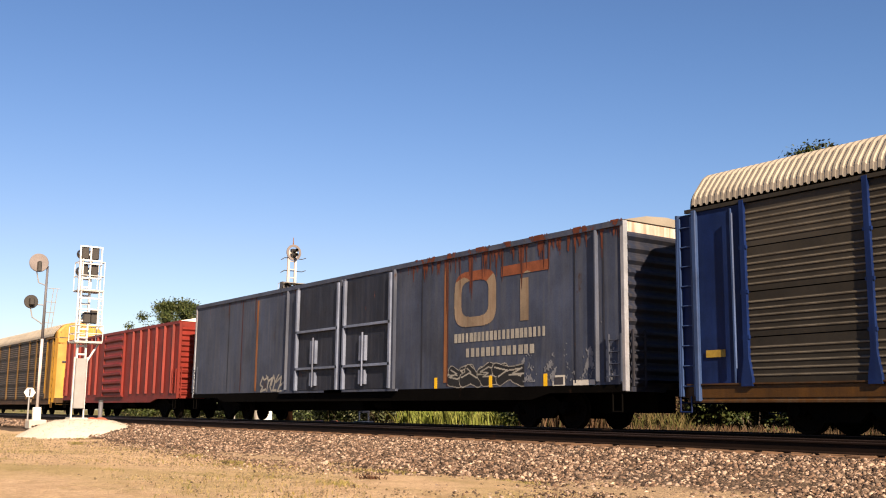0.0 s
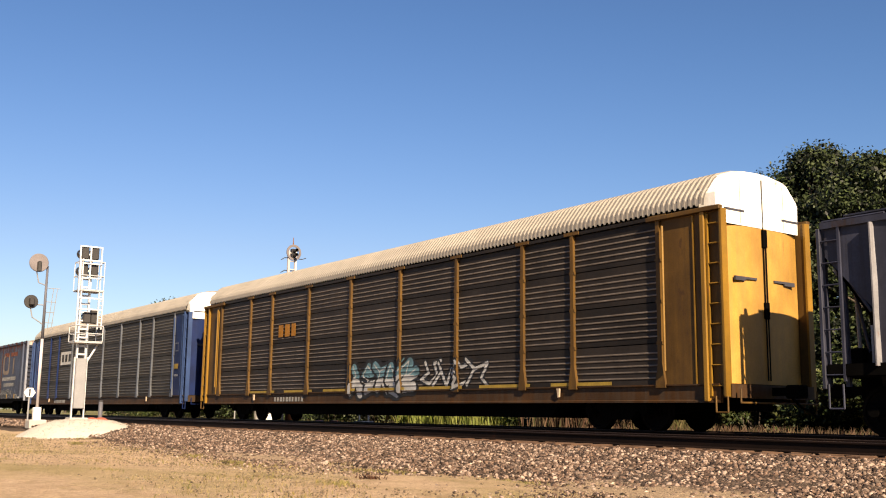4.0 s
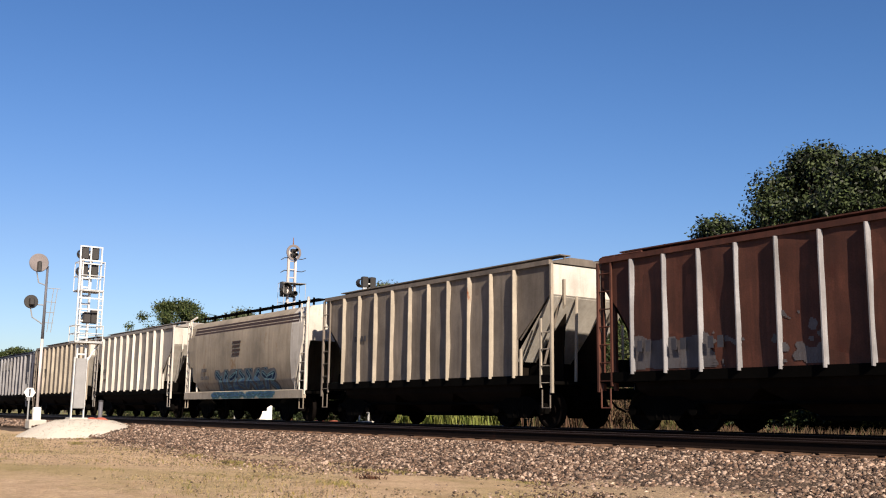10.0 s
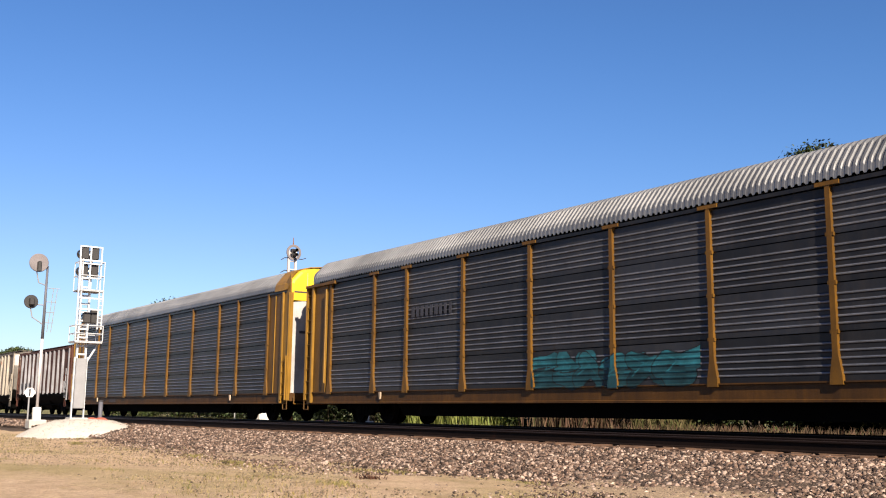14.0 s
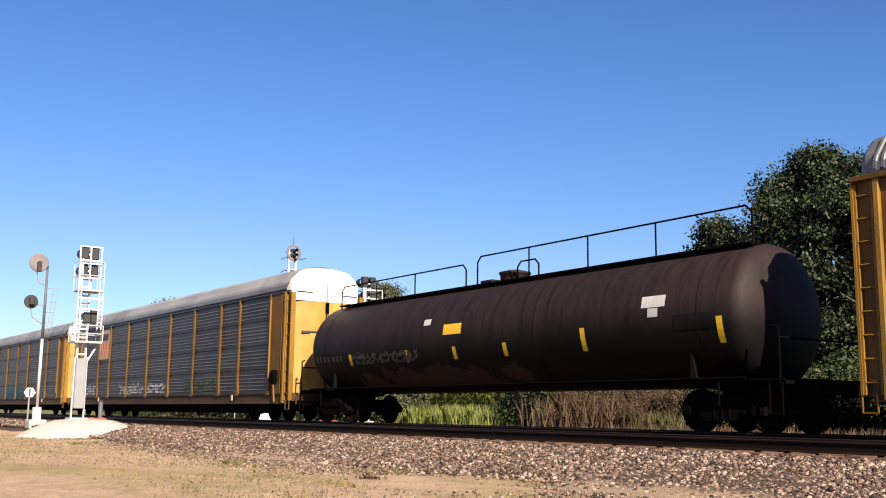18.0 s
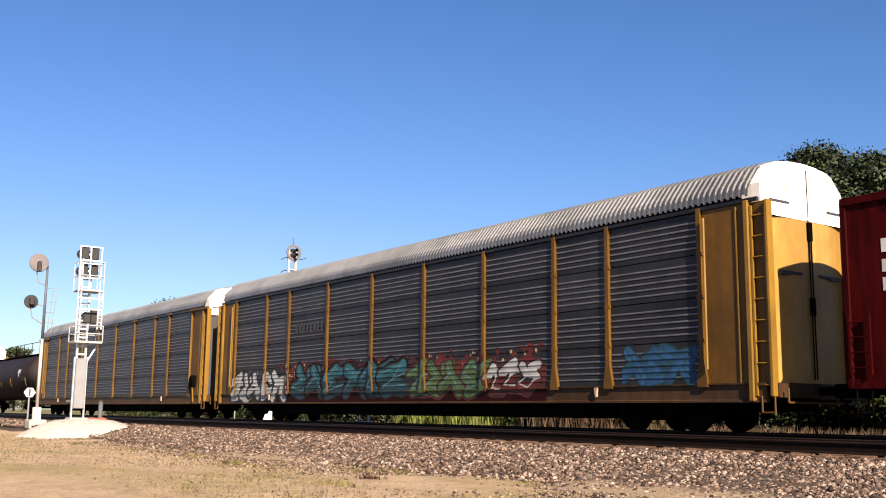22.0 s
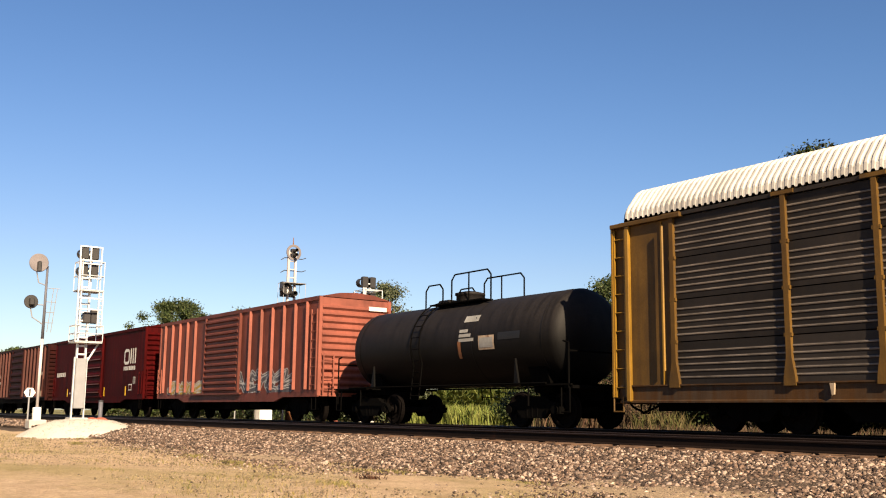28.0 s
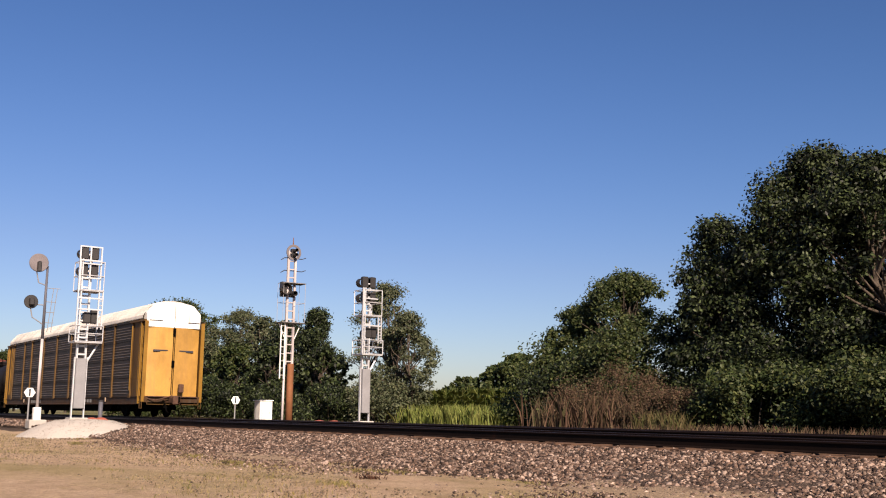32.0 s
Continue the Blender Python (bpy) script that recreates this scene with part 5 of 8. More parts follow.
# strokes of invented sprayed forms in a unit box: hooks, arrows, loops
FORMS = (
    (((-0.55, -0.1), (-0.3, 0.45), (0.05, 0.1), (-0.2, -0.45), (0.35, -0.5)), ((0.05, 0.1), (0.6, 0.5))),
    (((-0.6, 0.5), (-0.1, 0.15), (-0.35, -0.5)), ((-0.1, 0.15), (0.5, 0.35), (0.25, -0.2), (0.6, -0.5))),
    (((0.55, 0.45), (0.1, 0.25), (-0.2, 0.5), (-0.5, 0.0), (-0.1, -0.15), (-0.3, -0.5), (0.4, -0.3)),),
    (((-0.6, -0.4), (-0.2, 0.1), (-0.45, 0.5)), ((-0.2, 0.1), (0.2, -0.5), (0.35, 0.2), (0.65, 0.05))),
    (((-0.4, 0.5), (0.0, 0.0), (-0.5, -0.3), (0.1, -0.5), (0.55, -0.1), (0.2, 0.4), (0.6, 0.5)),),
    (((-0.6, 0.1), (0.1, 0.5), (0.0, -0.1), (0.55, 0.2)), ((0.0, -0.1), (-0.35, -0.5), (0.5, -0.45))),
)


def seg_dist(gx, gz, a, b):
    ax, az, bx, bz = a[0], a[1], b[0], b[1]
    ll = max(1e-9, (bx - ax) ** 2 + (bz - az) ** 2)
    t = np.clip(((gx - ax) * (bx - ax) + (gz - az) * (bz - az)) / ll, 0, 1)
    return np.hypot(gx - ax - t * (bx - ax), gz - az - t * (bz - az))


def forms(grid, own, gx, gz, x0, x1, z0, z1, n, seed, fat, codes, rim=0.045, halo=0.0, slant=0.12):
    """Bold overlapping forms: codes = (upper fill, lower fill, rim, halo, gleam)."""
    r = random.Random(seed)
    step, h = (x1 - x0) / n, z1 - z0
    for i in range(n):
        cx, cz = x0 + step * (i + 0.5), (z0 + z1) / 2 + r.uniform(-0.05, 0.05) * h
        w, hh = step * r.uniform(1.0, 1.3), (h - 2 * fat) * r.uniform(0.9, 1.05)
        d = np.full(gx.shape, 9.0)
        g = np.full(gx.shape, 9.0)
        for line in FORMS[(i * 5 + seed) % len(FORMS)]:
            pts = [(cx + (u + slant * v + r.uniform(-0.06, 0.06)) * w, cz + (v + r.uniform(-0.05, 0.05)) * hh) for u, v in line]
            for a, b in zip(pts[:-1], pts[1:]):
                d = np.minimum(d, seg_dist(gx, gz, a, b))
                g = np.minimum(g, seg_dist(gx, gz, (a[0] - fat * 0.4, a[1] + fat * 0.4), (b[0] - fat * 0.4, b[1] + fat * 0.4)))
        d = d * (1 + 0.16 * wave(r, gx, gz, 5.0, 6.0))
        first = own.max() + 1
        own[d < fat + rim + halo] = first
        if halo > 0:
            grid[d < fat + rim + halo] = codes[3]
        grid[d < fat + rim] = codes[2]
        grid[(d < fat) & (gz >= cz + 0.12 * h * wave(r, gx, gz, 3.0, 2.0))] = codes[0]
        grid[(d < fat) & (gz < cz + 0.12 * h * wave(r, gx, gz, 3.0, 2.0))] = codes[1]
        grid[(g < 0.02) & (d < fat)] = codes[4]


def dots(grid, gx, gz, x0, x1, z0, z1, n, seed, code, size=(0.04, 0.11)):
    r = random.Random(seed)
    for _ in range(n):
        grid[np.hypot(gx - r.uniform(x0, x1), gz - r.uniform(z0, z1)) < r.uniform(*size)] = code


def spray(car, x0, x1, z0, z1, depth, fill, line, seed, n=5, label="sprayed graffiti shapes", fat=0.09, rim=0.035):
    """One row of sprayed forms in a fill and an outline colour."""
    xs, zs, gx, gz, grid, own = canvas(x0 - 0.2, x1 + 0.2, z0, z1)
    forms(grid, own, gx, gz, x0, x1, z0 + rim, z1 - rim, n, seed, fat, (1, 1, 2, 0, 2), rim)
    painted(car, xs, zs, grid, depth, (fill, line), (label,), own)


def tag(car, x0, x1, z0, z1, depth, colour, seed, n, label):
    """A quick scrawl of thin sprayed lines."""
    xs, zs, gx, gz, grid, own = canvas(x0 - 0.1, x1 + 0.1, z0, z1)
    forms(grid, own, gx, gz, x0, x1, z0, z1, n, seed, 0.03, (1, 1, 1, 0, 1), 0.008)
    painted(car, xs, zs, grid, depth, (colour,), (label,), own)


def stain(car, x0, x1, z0, z1, depth, colour, seed, fx, fz, cut, label, fade=None, name="stain"):
    """Ragged patches of dirt, rust or bare metal; fade(gx, gz) lowers the threshold where there is more."""
    r = random.Random(seed)
    xs, zs, gx, gz, grid, own = canvas(x0, x1, z0, z1, 0.02, 0.03)
    f = wave(r, gx, gz, fx, fz, 8) + 0.6 * wave(r, gx, gz, fx * 3.1, fz * 3.1, 8) + 0.4 * wave(r, gx, gz, fx * 9, fz * 9, 8)
    grid[f > cut - (fade(gx, gz) if fade else 0.0)] = 1
    painted(car, xs, zs, grid, depth, (colour,), (label,), None, name)


TRAIN = []          # (thing, metres ahead of the origin at the start)


def car_at(name, front, rear, label, category, group="train of freight cars"):
    car = thing(name, (front + rear) / 2, TRACK_Y, 0, label, category, group)
    TRAIN.append((car, (front + rear) / 2))
    return car, (rear - front) / 2


# ---- covered auto carriers ----
POSTS = (11.87, 9.1, 7.23, 4.36, 1.47)
RACK_HALF = 13.68
SIDE_Y, EAVE, DECK = 1.45, 4.78, 1.0
_rack = {}


def rack_posts(half=RACK_HALF):
    return [e * p * half / RACK_HALF for p in POSTS for e in (-1, 1)]


def rack_panel_mesh(length, z0, z1, key, material):
    """A pressed sheet: five shallow ribs whose crests are coloured pale, as lit by grazing sun."""
    k = (round(length, 2), round(z0, 2), key)
    if k not in _rack:
        prof, crest = [(0.0, z0)], []
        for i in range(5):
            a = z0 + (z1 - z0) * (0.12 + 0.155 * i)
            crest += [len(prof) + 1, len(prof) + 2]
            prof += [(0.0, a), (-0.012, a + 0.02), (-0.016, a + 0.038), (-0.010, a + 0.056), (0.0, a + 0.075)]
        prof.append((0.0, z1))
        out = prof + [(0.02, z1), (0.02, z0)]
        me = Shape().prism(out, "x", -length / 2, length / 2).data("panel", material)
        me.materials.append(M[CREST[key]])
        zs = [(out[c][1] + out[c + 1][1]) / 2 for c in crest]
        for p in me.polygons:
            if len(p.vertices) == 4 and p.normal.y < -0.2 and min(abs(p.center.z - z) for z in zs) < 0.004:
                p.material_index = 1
        _rack[k] = me
    return _rack[k]


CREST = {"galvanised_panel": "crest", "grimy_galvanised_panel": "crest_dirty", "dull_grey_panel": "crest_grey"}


def rack_post_mesh(material, cap):
    k = ("post", material.name, cap)
    if k not in _rack:
        s = Shape()
        s.prism([(-0.14, DECK - 0.06), (0.14, DECK - 0.06), (0.13, DECK + 0.1), (0.06, DECK + 0.5), (0.052, EAVE - 0.03), (-0.052, EAVE - 0.03), (-0.06, DECK + 0.5), (-0.13, DECK + 0.1)], "y", -0.09, 0.0)
        s.box(-0.075, 0.075, 0.0, 0.08, DECK, EAVE - 0.03)
        for i in (1, 2, 3):
            z = DECK + (EAVE - 0.1 - DECK) * i / 4
            for e in (-1, 1):
                s.box(min(e * 0.05, e * 0.088), max(e * 0.05, e * 0.088), -0.088, -0.03, z - 0.035, z + 0.035)
        if cap:
            s.box(-0.26, 0.26, -0.1, 0.0, EAVE - 0.08, EAVE)
        _rack[k] = s.data("post", material)
    return _rack[k]


ROOF_LINE = [(-1.53, 4.80), (-1.505, 4.96), (-1.44, 5.08), (-1.14, 5.45), (-0.98, 5.55), (-0.5, 5.68), (0.0, 5.74)]
ROOF_LINE = ROOF_LINE + [(-a, b) for a, b in reversed(ROOF_LINE[:-1])]


def rack_roof_mesh(material, half):
    k = ("roof", material.name, half)
    if k not in _rack:
        grid = []
        L, pitch = half - 0.5, 0.155
        n = round(2 * L / pitch)
        for i in range(n):
            for f, h in ((0.0, 0.0), (0.15, 0.045), (0.5, 0.045), (0.65, 0.0)):
                x = -L + 2 * L * (i + f) / n
                grid.append([(x, a * (1 + h * 0.012), b + h) for a, b in ROOF_LINE])
        grid.append([(L, a, b) for a, b in ROOF_LINE])
        _rack[k] = Shape().sheet(grid).data("roof", material)
        me = _rack[k]
        if sum(p.normal.z for p in me.polygons) < 0:
            me.flip_normals()
    return _rack[k]


def auto_carrier(front, label, panel, roof, trim, sill, door, cap, tcap=True, half=RACK_HALF, pale_from=99.0, flat_front=False, solid=False):
    H = half
    car, _ = car_at("auto_carrier", front, front + 2 * H, label, "rail car")
    posts = [p * H / RACK_HALF for p in POSTS]
    old = "yellow" in trim.name
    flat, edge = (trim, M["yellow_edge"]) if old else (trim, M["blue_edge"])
    for d in (-1, 1):
        part("side_sill", Shape().prism([(d * 1.40, 0.62), (d * 1.5, 0.62), (d * 1.5, 0.66), (d * 1.47, 0.68), (d * 1.47, 0.97), (d * 1.52, 0.98), (d * 1.52, 1.01), (d * 1.40, 1.01)], "x", -H + 0.25, H - 0.25), sill, car)
        part("top_chord", Shape().box(-H + 0.3, H - 0.3, min(d * 1.44, d * 1.52), max(d * 1.44, d * 1.52), EAVE - 0.09, EAVE - 0.01), panel, car)
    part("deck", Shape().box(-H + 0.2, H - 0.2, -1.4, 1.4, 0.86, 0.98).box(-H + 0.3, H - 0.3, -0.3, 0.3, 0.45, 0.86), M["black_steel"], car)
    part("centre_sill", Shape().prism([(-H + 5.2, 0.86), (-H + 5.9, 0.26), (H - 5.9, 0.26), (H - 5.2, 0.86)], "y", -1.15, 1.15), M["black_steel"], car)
    part("deck", Shape().box(-H + 0.4, H - 0.4, -1.38, 1.38, 2.9, 2.96), M["black_steel"], car, "inner loading deck")
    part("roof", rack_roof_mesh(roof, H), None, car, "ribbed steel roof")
    xs = [-p for p in posts] + [p for p in reversed(posts)]
    tiers = [DECK + (EAVE - 0.1 - DECK) * i / 4 for i in range(5)]
    for d in (-1, 1):
        for x in xs:
            p = part("post", rack_post_mesh(M["pale_post"] if x > pale_from and d < 0 else trim, tcap), None, car)
            p.matrix_basis = pose(x, -SIDE_Y, 0) if d < 0 else pose(x, SIDE_Y, 0, 0, 0, 180)
        for a, b in zip(xs[:-1], xs[1:]):
            for i in range(4):
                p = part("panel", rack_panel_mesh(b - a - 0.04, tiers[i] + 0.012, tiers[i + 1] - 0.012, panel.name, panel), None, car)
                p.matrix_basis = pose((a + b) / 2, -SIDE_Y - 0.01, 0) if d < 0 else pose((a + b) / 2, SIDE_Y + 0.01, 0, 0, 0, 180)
        for e in (-1, 1):
            x0, x1 = sorted((e * (posts[0] + 0.08), e * (H - 0.62)))
            y0, y1 = sorted((d * (SIDE_Y - 0.03), d * (SIDE_Y + 0.03)))
            cp = part("corner_panel", Shape().box(x0, x1, y0, y1, DECK, EAVE - 0.1), flat, car)
            for q in (0.8,) if not solid else (0.45,):
                xx = x0 + (x1 - x0) * q
                part("rib", Shape().box(xx - 0.015, xx + 0.015, min(d * (SIDE_Y + 0.03), d * (SIDE_Y + 0.06)), max(d * (SIDE_Y + 0.03), d * (SIDE_Y + 0.06)), DECK, EAVE - 0.15), edge, cp)
            xa, xb = sorted((e * (H - 0.62), e * (H - 0.50)))
            part("corner_post", Shape().cbox(xa, xb, min(d * 1.36, d * 1.56), max(d * 1.36, d * 1.56), 0.64, EAVE - 0.06, 0.015), edge, car)
            xa, xb = sorted((e * (H - 0.50), e * (H - 0.06)))
            part("ladder_plate", Shape().box(xa, xb, min(d * 1.38, d * 1.44), max(d * 1.38, d * 1.44), 0.98, EAVE - 0.1), flat, car)
            part("edge_strip", Shape().box(min(e * (H - 0.1), e * (H - 0.05)), max(e * (H - 0.1), e * (H - 0.05)), min(d * 1.36, d * 1.54), max(d * 1.36, d * 1.54), 0.74, EAVE - 0.1), edge, car)
            part("ladder", ladder_shape(e * (H - 0.29), d * (1.56 if solid else 1.5), 0.75, 2.35 if solid else 4.6, 0.34, "x", 4 if solid else 9), edge, car)
            if solid:
                xa, xb = sorted((e * (H - 0.62), e * (H - 0.03)))
                part("end_plate", Shape().prism([(xa, 0.98), (xb, 0.98), (xb, EAVE + 0.28), (xa, EAVE + 0.28)] if e < 0 else [(xa, 0.98), (xb, 0.98), (xb, EAVE + 0.6), (xa + 0.2, EAVE + 0.28), (xa, EAVE + 0.28)], "y", min(d * 1.46, d * 1.5), max(d * 1.46, d * 1.5)), edge, car, "solid yellow corner plate")
            if tcap:
                xa, xb = sorted((e * (posts[0] - 0.3), e * (H - 0.06)))
                part("corner_beam", Shape().cbox(xa, xb, min(d * 1.46, d * 1.59), max(d * 1.46, d * 1.59), EAVE - 0.13, EAVE - 0.03, 0.012), trim, car)
            if not solid:
                part("grab_iron", Shape().rod([(e * (posts[0] + 0.2), d * 1.6, 1.3), (e * (posts[0] + 0.2), d * 1.6, 4.5)], 0.03), edge, car)
            part("foot_step", stirrup(e * (H - 0.2), d * 1.5, 0.42, 0.75), trim, car)
    for e in (-1, 1):
        # end doors in two leaves, the cap above them
        for d in (-1, 1):
            row = []
            for i in range(7):
                f = i / 6
                row.append((d * (0.012 + 1.33 * f), H - 0.16 - 0.14 * f ** 3))
            s = Shape().sheet([[(e * x, y, z) for y, x in row] for z in (1.02, 2.1, 3.2, 4.40)])
            s.sheet([[(e * (x - 0.06), y, z) for y, x in reversed(row)] for z in (1.02, 2.1, 3.2, 4.40)])
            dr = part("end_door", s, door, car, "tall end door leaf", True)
            lock = Shape().ring((e * (H - 0.13), d * 0.04, 1.1), (e * (H - 0.13), d * 0.04, 4.38), 0.016, 0.016, 6)
            lock.cbox(e * (H - 0.15) - 0.05, e * (H - 0.15) + 0.05, min(0.0, d * 0.07), max(0.0, d * 0.07), 2.42, 2.78, 0.01)
            lock.cbox(e * (H - 0.15) - 0.05, e * (H - 0.15) + 0.05, min(0.0, d * 0.07), max(0.0, d * 0.07), 3.98, 4.38, 0.01)
            part("lock_rod", lock, M["black_steel"], dr)
            if e > 0:
                part("marking", Shape().prism([(d * 0.3 - 0.3 * (d < 0) * 0, 3.29), (d * 1.02, 3.29), (d * 1.02, 3.2), (d * (0.66 if d > 0 else 0.72), 3.2), (d * 0.66, 3.24), (d * 0.3, 3.24)], "x", H - 0.18, H - 0.13), M["mark_dark"], dr, "black painted bar")
        if solid:
            hd = [[(e * x, a * 1.012, b + 0.055 if b > 4.9 else b - 0.02) for a, b in ROOF_LINE] for x in (H - 1.25, H - 0.45)]
            hd.append([(e * (H - 0.16 - 0.3 * (b - 4.8)), a * 1.0, b + 0.02) for a, b in ROOF_LINE])
            part("end_hood", Shape().sheet(hd), edge, car, "yellow sheet hood over the roof end")
        pr = [(-1.37, 4.41), (-1.40, 5.08), (-1.36, 5.18), (-1.02, 5.53), (-0.85, 5.60), (-0.4, 5.67), (0.0, 5.69), (0.4, 5.67), (0.85, 5.60), (1.02, 5.53), (1.36, 5.18), (1.40, 5.08), (1.37, 4.41)]
        if e < 0 and flat_front:
            cp = part("end_cap", Shape().prism([(a * 0.985, b) for a, b in ROOF_LINE] + [(1.5, 4.4), (-1.5, 4.4)], "x", -H + 0.46, -H + 0.52), M["black_steel"], car, "dark flat end under the roof edge")
        else:
            grid = [[(e * x, a * k, 4.41 + (b - 4.41) * m) for a, b in pr] for x, k, m in ((H - 0.75, 1.0, 1.0), (H - 0.30, 1.0, 1.0), (H - 0.22, 0.975, 0.975), (H - 0.17, 0.92, 0.92), (H - 0.16, 0.02, 0.02))]
            cp = part("end_cap", Shape().sheet(grid), cap if e > 0 or "yellow" in cap.name else roof, car, "rounded roof end cap")
        if e > 0:
            gk = Shape().sheet([[(x, a * 1.02, 4.41 + (b - 4.41) * 1.02) for a, b in pr[1:-1]] for x in (H - 0.80, H - 0.72)])
            part("gasket", gk, M["signal_black"], cp, "dark joint between roof and cap")
            part("seam", Shape().box(H - 0.185, H - 0.148, -0.012, 0.012, 4.42, 5.50), M["signal_black"], cp, "dark split in the middle of the cap")
            for yy in (-0.75, 0.75):
                part("seam", Shape().box(H - 0.185, H - 0.155, yy - 0.008, yy + 0.008, 4.45, 5.45), M["mark_dull"], cp, "vertical seam of the cap")
        if e > 0:
            part("marking", Shape().box(H - 0.2, H - 0.155, -1.28, -0.62, 4.70, 4.75).box(H - 0.2, H - 0.155, 0.68, 1.28, 4.66, 4.71), M["mark_dark"], cp, "black painted bar")
        # Black sheet added here to stand for the shade in the end gap.
        part("end_gap", Shape().box(min(e * (H - 0.72), e * (H - 0.6)), max(e * (H - 0.72), e * (H - 0.6)), -1.38, 1.38, 1.0, 4.75), M["black_steel"], car, "added black sheet behind the end gap")
        sl = Shape().box(min(e * (H - 0.28), e * (H - 0.02)), max(e * (H - 0.28), e * (H - 0.02)), -1.4, 1.4, 0.72, 1.0)
        part("end_sill", sl, sill, car)
        br = Shape().rod([(e * (H + 0.12), -1.3, 0.9), (e * (H + 0.12), -1.3, 0.62), (e * (H + 0.12), 1.3, 0.62), (e * (H + 0.12), 1.3, 0.9)], 0.022)
        part("grab_rail", br, trim, car)
    for x in (-8.6, 8.7):
        part("jacking_bracket", Shape().prism([(x - 0.05, 0.97), (x + 0.05, 0.97), (x + 0.03, 0.76), (x - 0.01, 0.74)], "y", -1.55, -1.5), M["mark_gold"], car)
    running_gear(car, H, H - 3.55, 0.7)
    return car


def hand_brake(car, x):
    """A hand brake on the near side: gear case, wheel, chain guard."""
    hb = part("hand_brake", Shape().cbox(x - 0.13, x + 0.13, -1.66, -1.5, 1.35, 1.85, 0.03), M["black_steel"], car)
    part("brake_wheel", Shape().lathe([(0.02, -1.70), (0.16, -1.71), (0.19, -1.70), (0.19, -1.67), (0.02, -1.68)], 18, "y", (x, 0, 1.62)), M["black_steel"], hb)
    part("chain_guard", Shape().rod([(x, -1.6, 1.36), (x + 0.08, -1.58, 0.7)], 0.03), M["yellow_edge"], hb)



# ---- covered hoppers ----
def ribbed_hopper(front, rear, label, paint, ribs, top=4.08, inset=1.42, cage=False):
    car, H = car_at("hopper_car", front, rear, label, "hopper car")
    zb, n_y = 1.32, 1.42
    # Ribs and ends take lighter copies of the side paint to show sunlight.
    ends_of = paint if cage else M["sunlit_white"]
    ribs_of = M["pale_rib"] if cage else M["sunlit_white"] if paint.name.startswith("soiled") else M["tan_rib"]
    xr = H - inset
    for d in (-1, 1):
        y0, y1 = sorted((d * (n_y - 0.03), d * n_y))
        sh = Shape().prism([(-xr, zb), (xr, zb), (xr, 2.25), (H - 0.12, 3.35), (H - 0.12, top), (-H + 0.12, top), (-H + 0.12, 3.35), (-xr, 2.25)], "y", y0, y1)
        part("side_sheet", sh, paint, car)
        skin = []
        for i in range(61):
            x = -xr + 2 * xr * i / 60
            skin.append([(x, d * (n_y + 0.018 + 0.05 * noise.noise(Vector((x * 1.1, z * 0.9, front + d)))), z) for z in np.linspace(zb, top - 0.02, 10)])
        part("side_skin", Shape().sheet(skin), paint, car, "dented outer sheet", True)
        part("top_chord", Shape().box(-H + 0.1, H - 0.1, min(d * (n_y - 0.06), d * (n_y + 0.07)), max(d * (n_y - 0.06), d * (n_y + 0.07)), top - 0.02, top + 0.10), paint, car)
        part("side_sill", Shape().box(-H + 0.1, H - 0.1, min(d * (n_y - 0.1), d * (n_y + 0.06)), max(d * (n_y - 0.1), d * (n_y + 0.06)), zb - 0.22, zb - 0.002), M["black_steel"], car)
        rib_paint = ribs_of
        k = ("rib", rib_paint.name, round(top, 2))
        if k not in _rack:
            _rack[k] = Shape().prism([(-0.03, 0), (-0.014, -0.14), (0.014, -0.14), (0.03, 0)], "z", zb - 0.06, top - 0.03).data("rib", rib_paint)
        for i in range(ribs):
            x = -xr + 0.04 + (2 * xr - 0.08) * i / (ribs - 1)
            p = part("rib", _rack[k], None, car)
            p.matrix_basis = pose(x, -n_y, 0) if d < 0 else pose(x, n_y, 0, 0, 0, 180)
        for e in (-1, 1):
            # Only the sun-facing end's posts and rungs get the lit tone.
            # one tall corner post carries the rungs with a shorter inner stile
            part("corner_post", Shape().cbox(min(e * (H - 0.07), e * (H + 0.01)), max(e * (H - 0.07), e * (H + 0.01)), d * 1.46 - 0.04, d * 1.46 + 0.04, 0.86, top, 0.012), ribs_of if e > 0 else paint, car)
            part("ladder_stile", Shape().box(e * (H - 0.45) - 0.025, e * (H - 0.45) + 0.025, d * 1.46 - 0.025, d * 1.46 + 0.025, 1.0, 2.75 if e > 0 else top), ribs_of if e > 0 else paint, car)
            for i in range(7 if e < 0 else 4):
                z = 1.12 + 0.42 * i
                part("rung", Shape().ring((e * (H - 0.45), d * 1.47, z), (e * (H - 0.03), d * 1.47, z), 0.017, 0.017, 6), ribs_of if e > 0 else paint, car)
            part("foot_step", stirrup(e * (H - 0.25), d * 1.46, 0.5, 0.95), paint, car)
            dg = Shape().rod([(e * (xr + 0.1), d * 1.38, 2.0), (e * (xr + 0.1), d * 1.38, 1.2)], 0.045)
            part("brace", dg, ribs_of, car)
            part("brace", Shape().rod([(e * (xr + 0.1), d * 1.38, 2.25), (e * (H - 0.35), d * 1.38, 3.2)], 0.035), paint, car)
            part("brace", Shape().rod([(e * (xr + 0.35), d * 0.95, 1.16), (e * (H - 0.3), d * 0.95, 3.2)], 0.035), paint, car)
    rf = Shape().prism([(-1.44, top + 0.04), (-0.75, top + 0.2), (0.75, top + 0.2), (1.44, top + 0.04)], "x", -H + 0.12, H - 0.12)
    part("roof", rf, paint, car)
    hn = 5
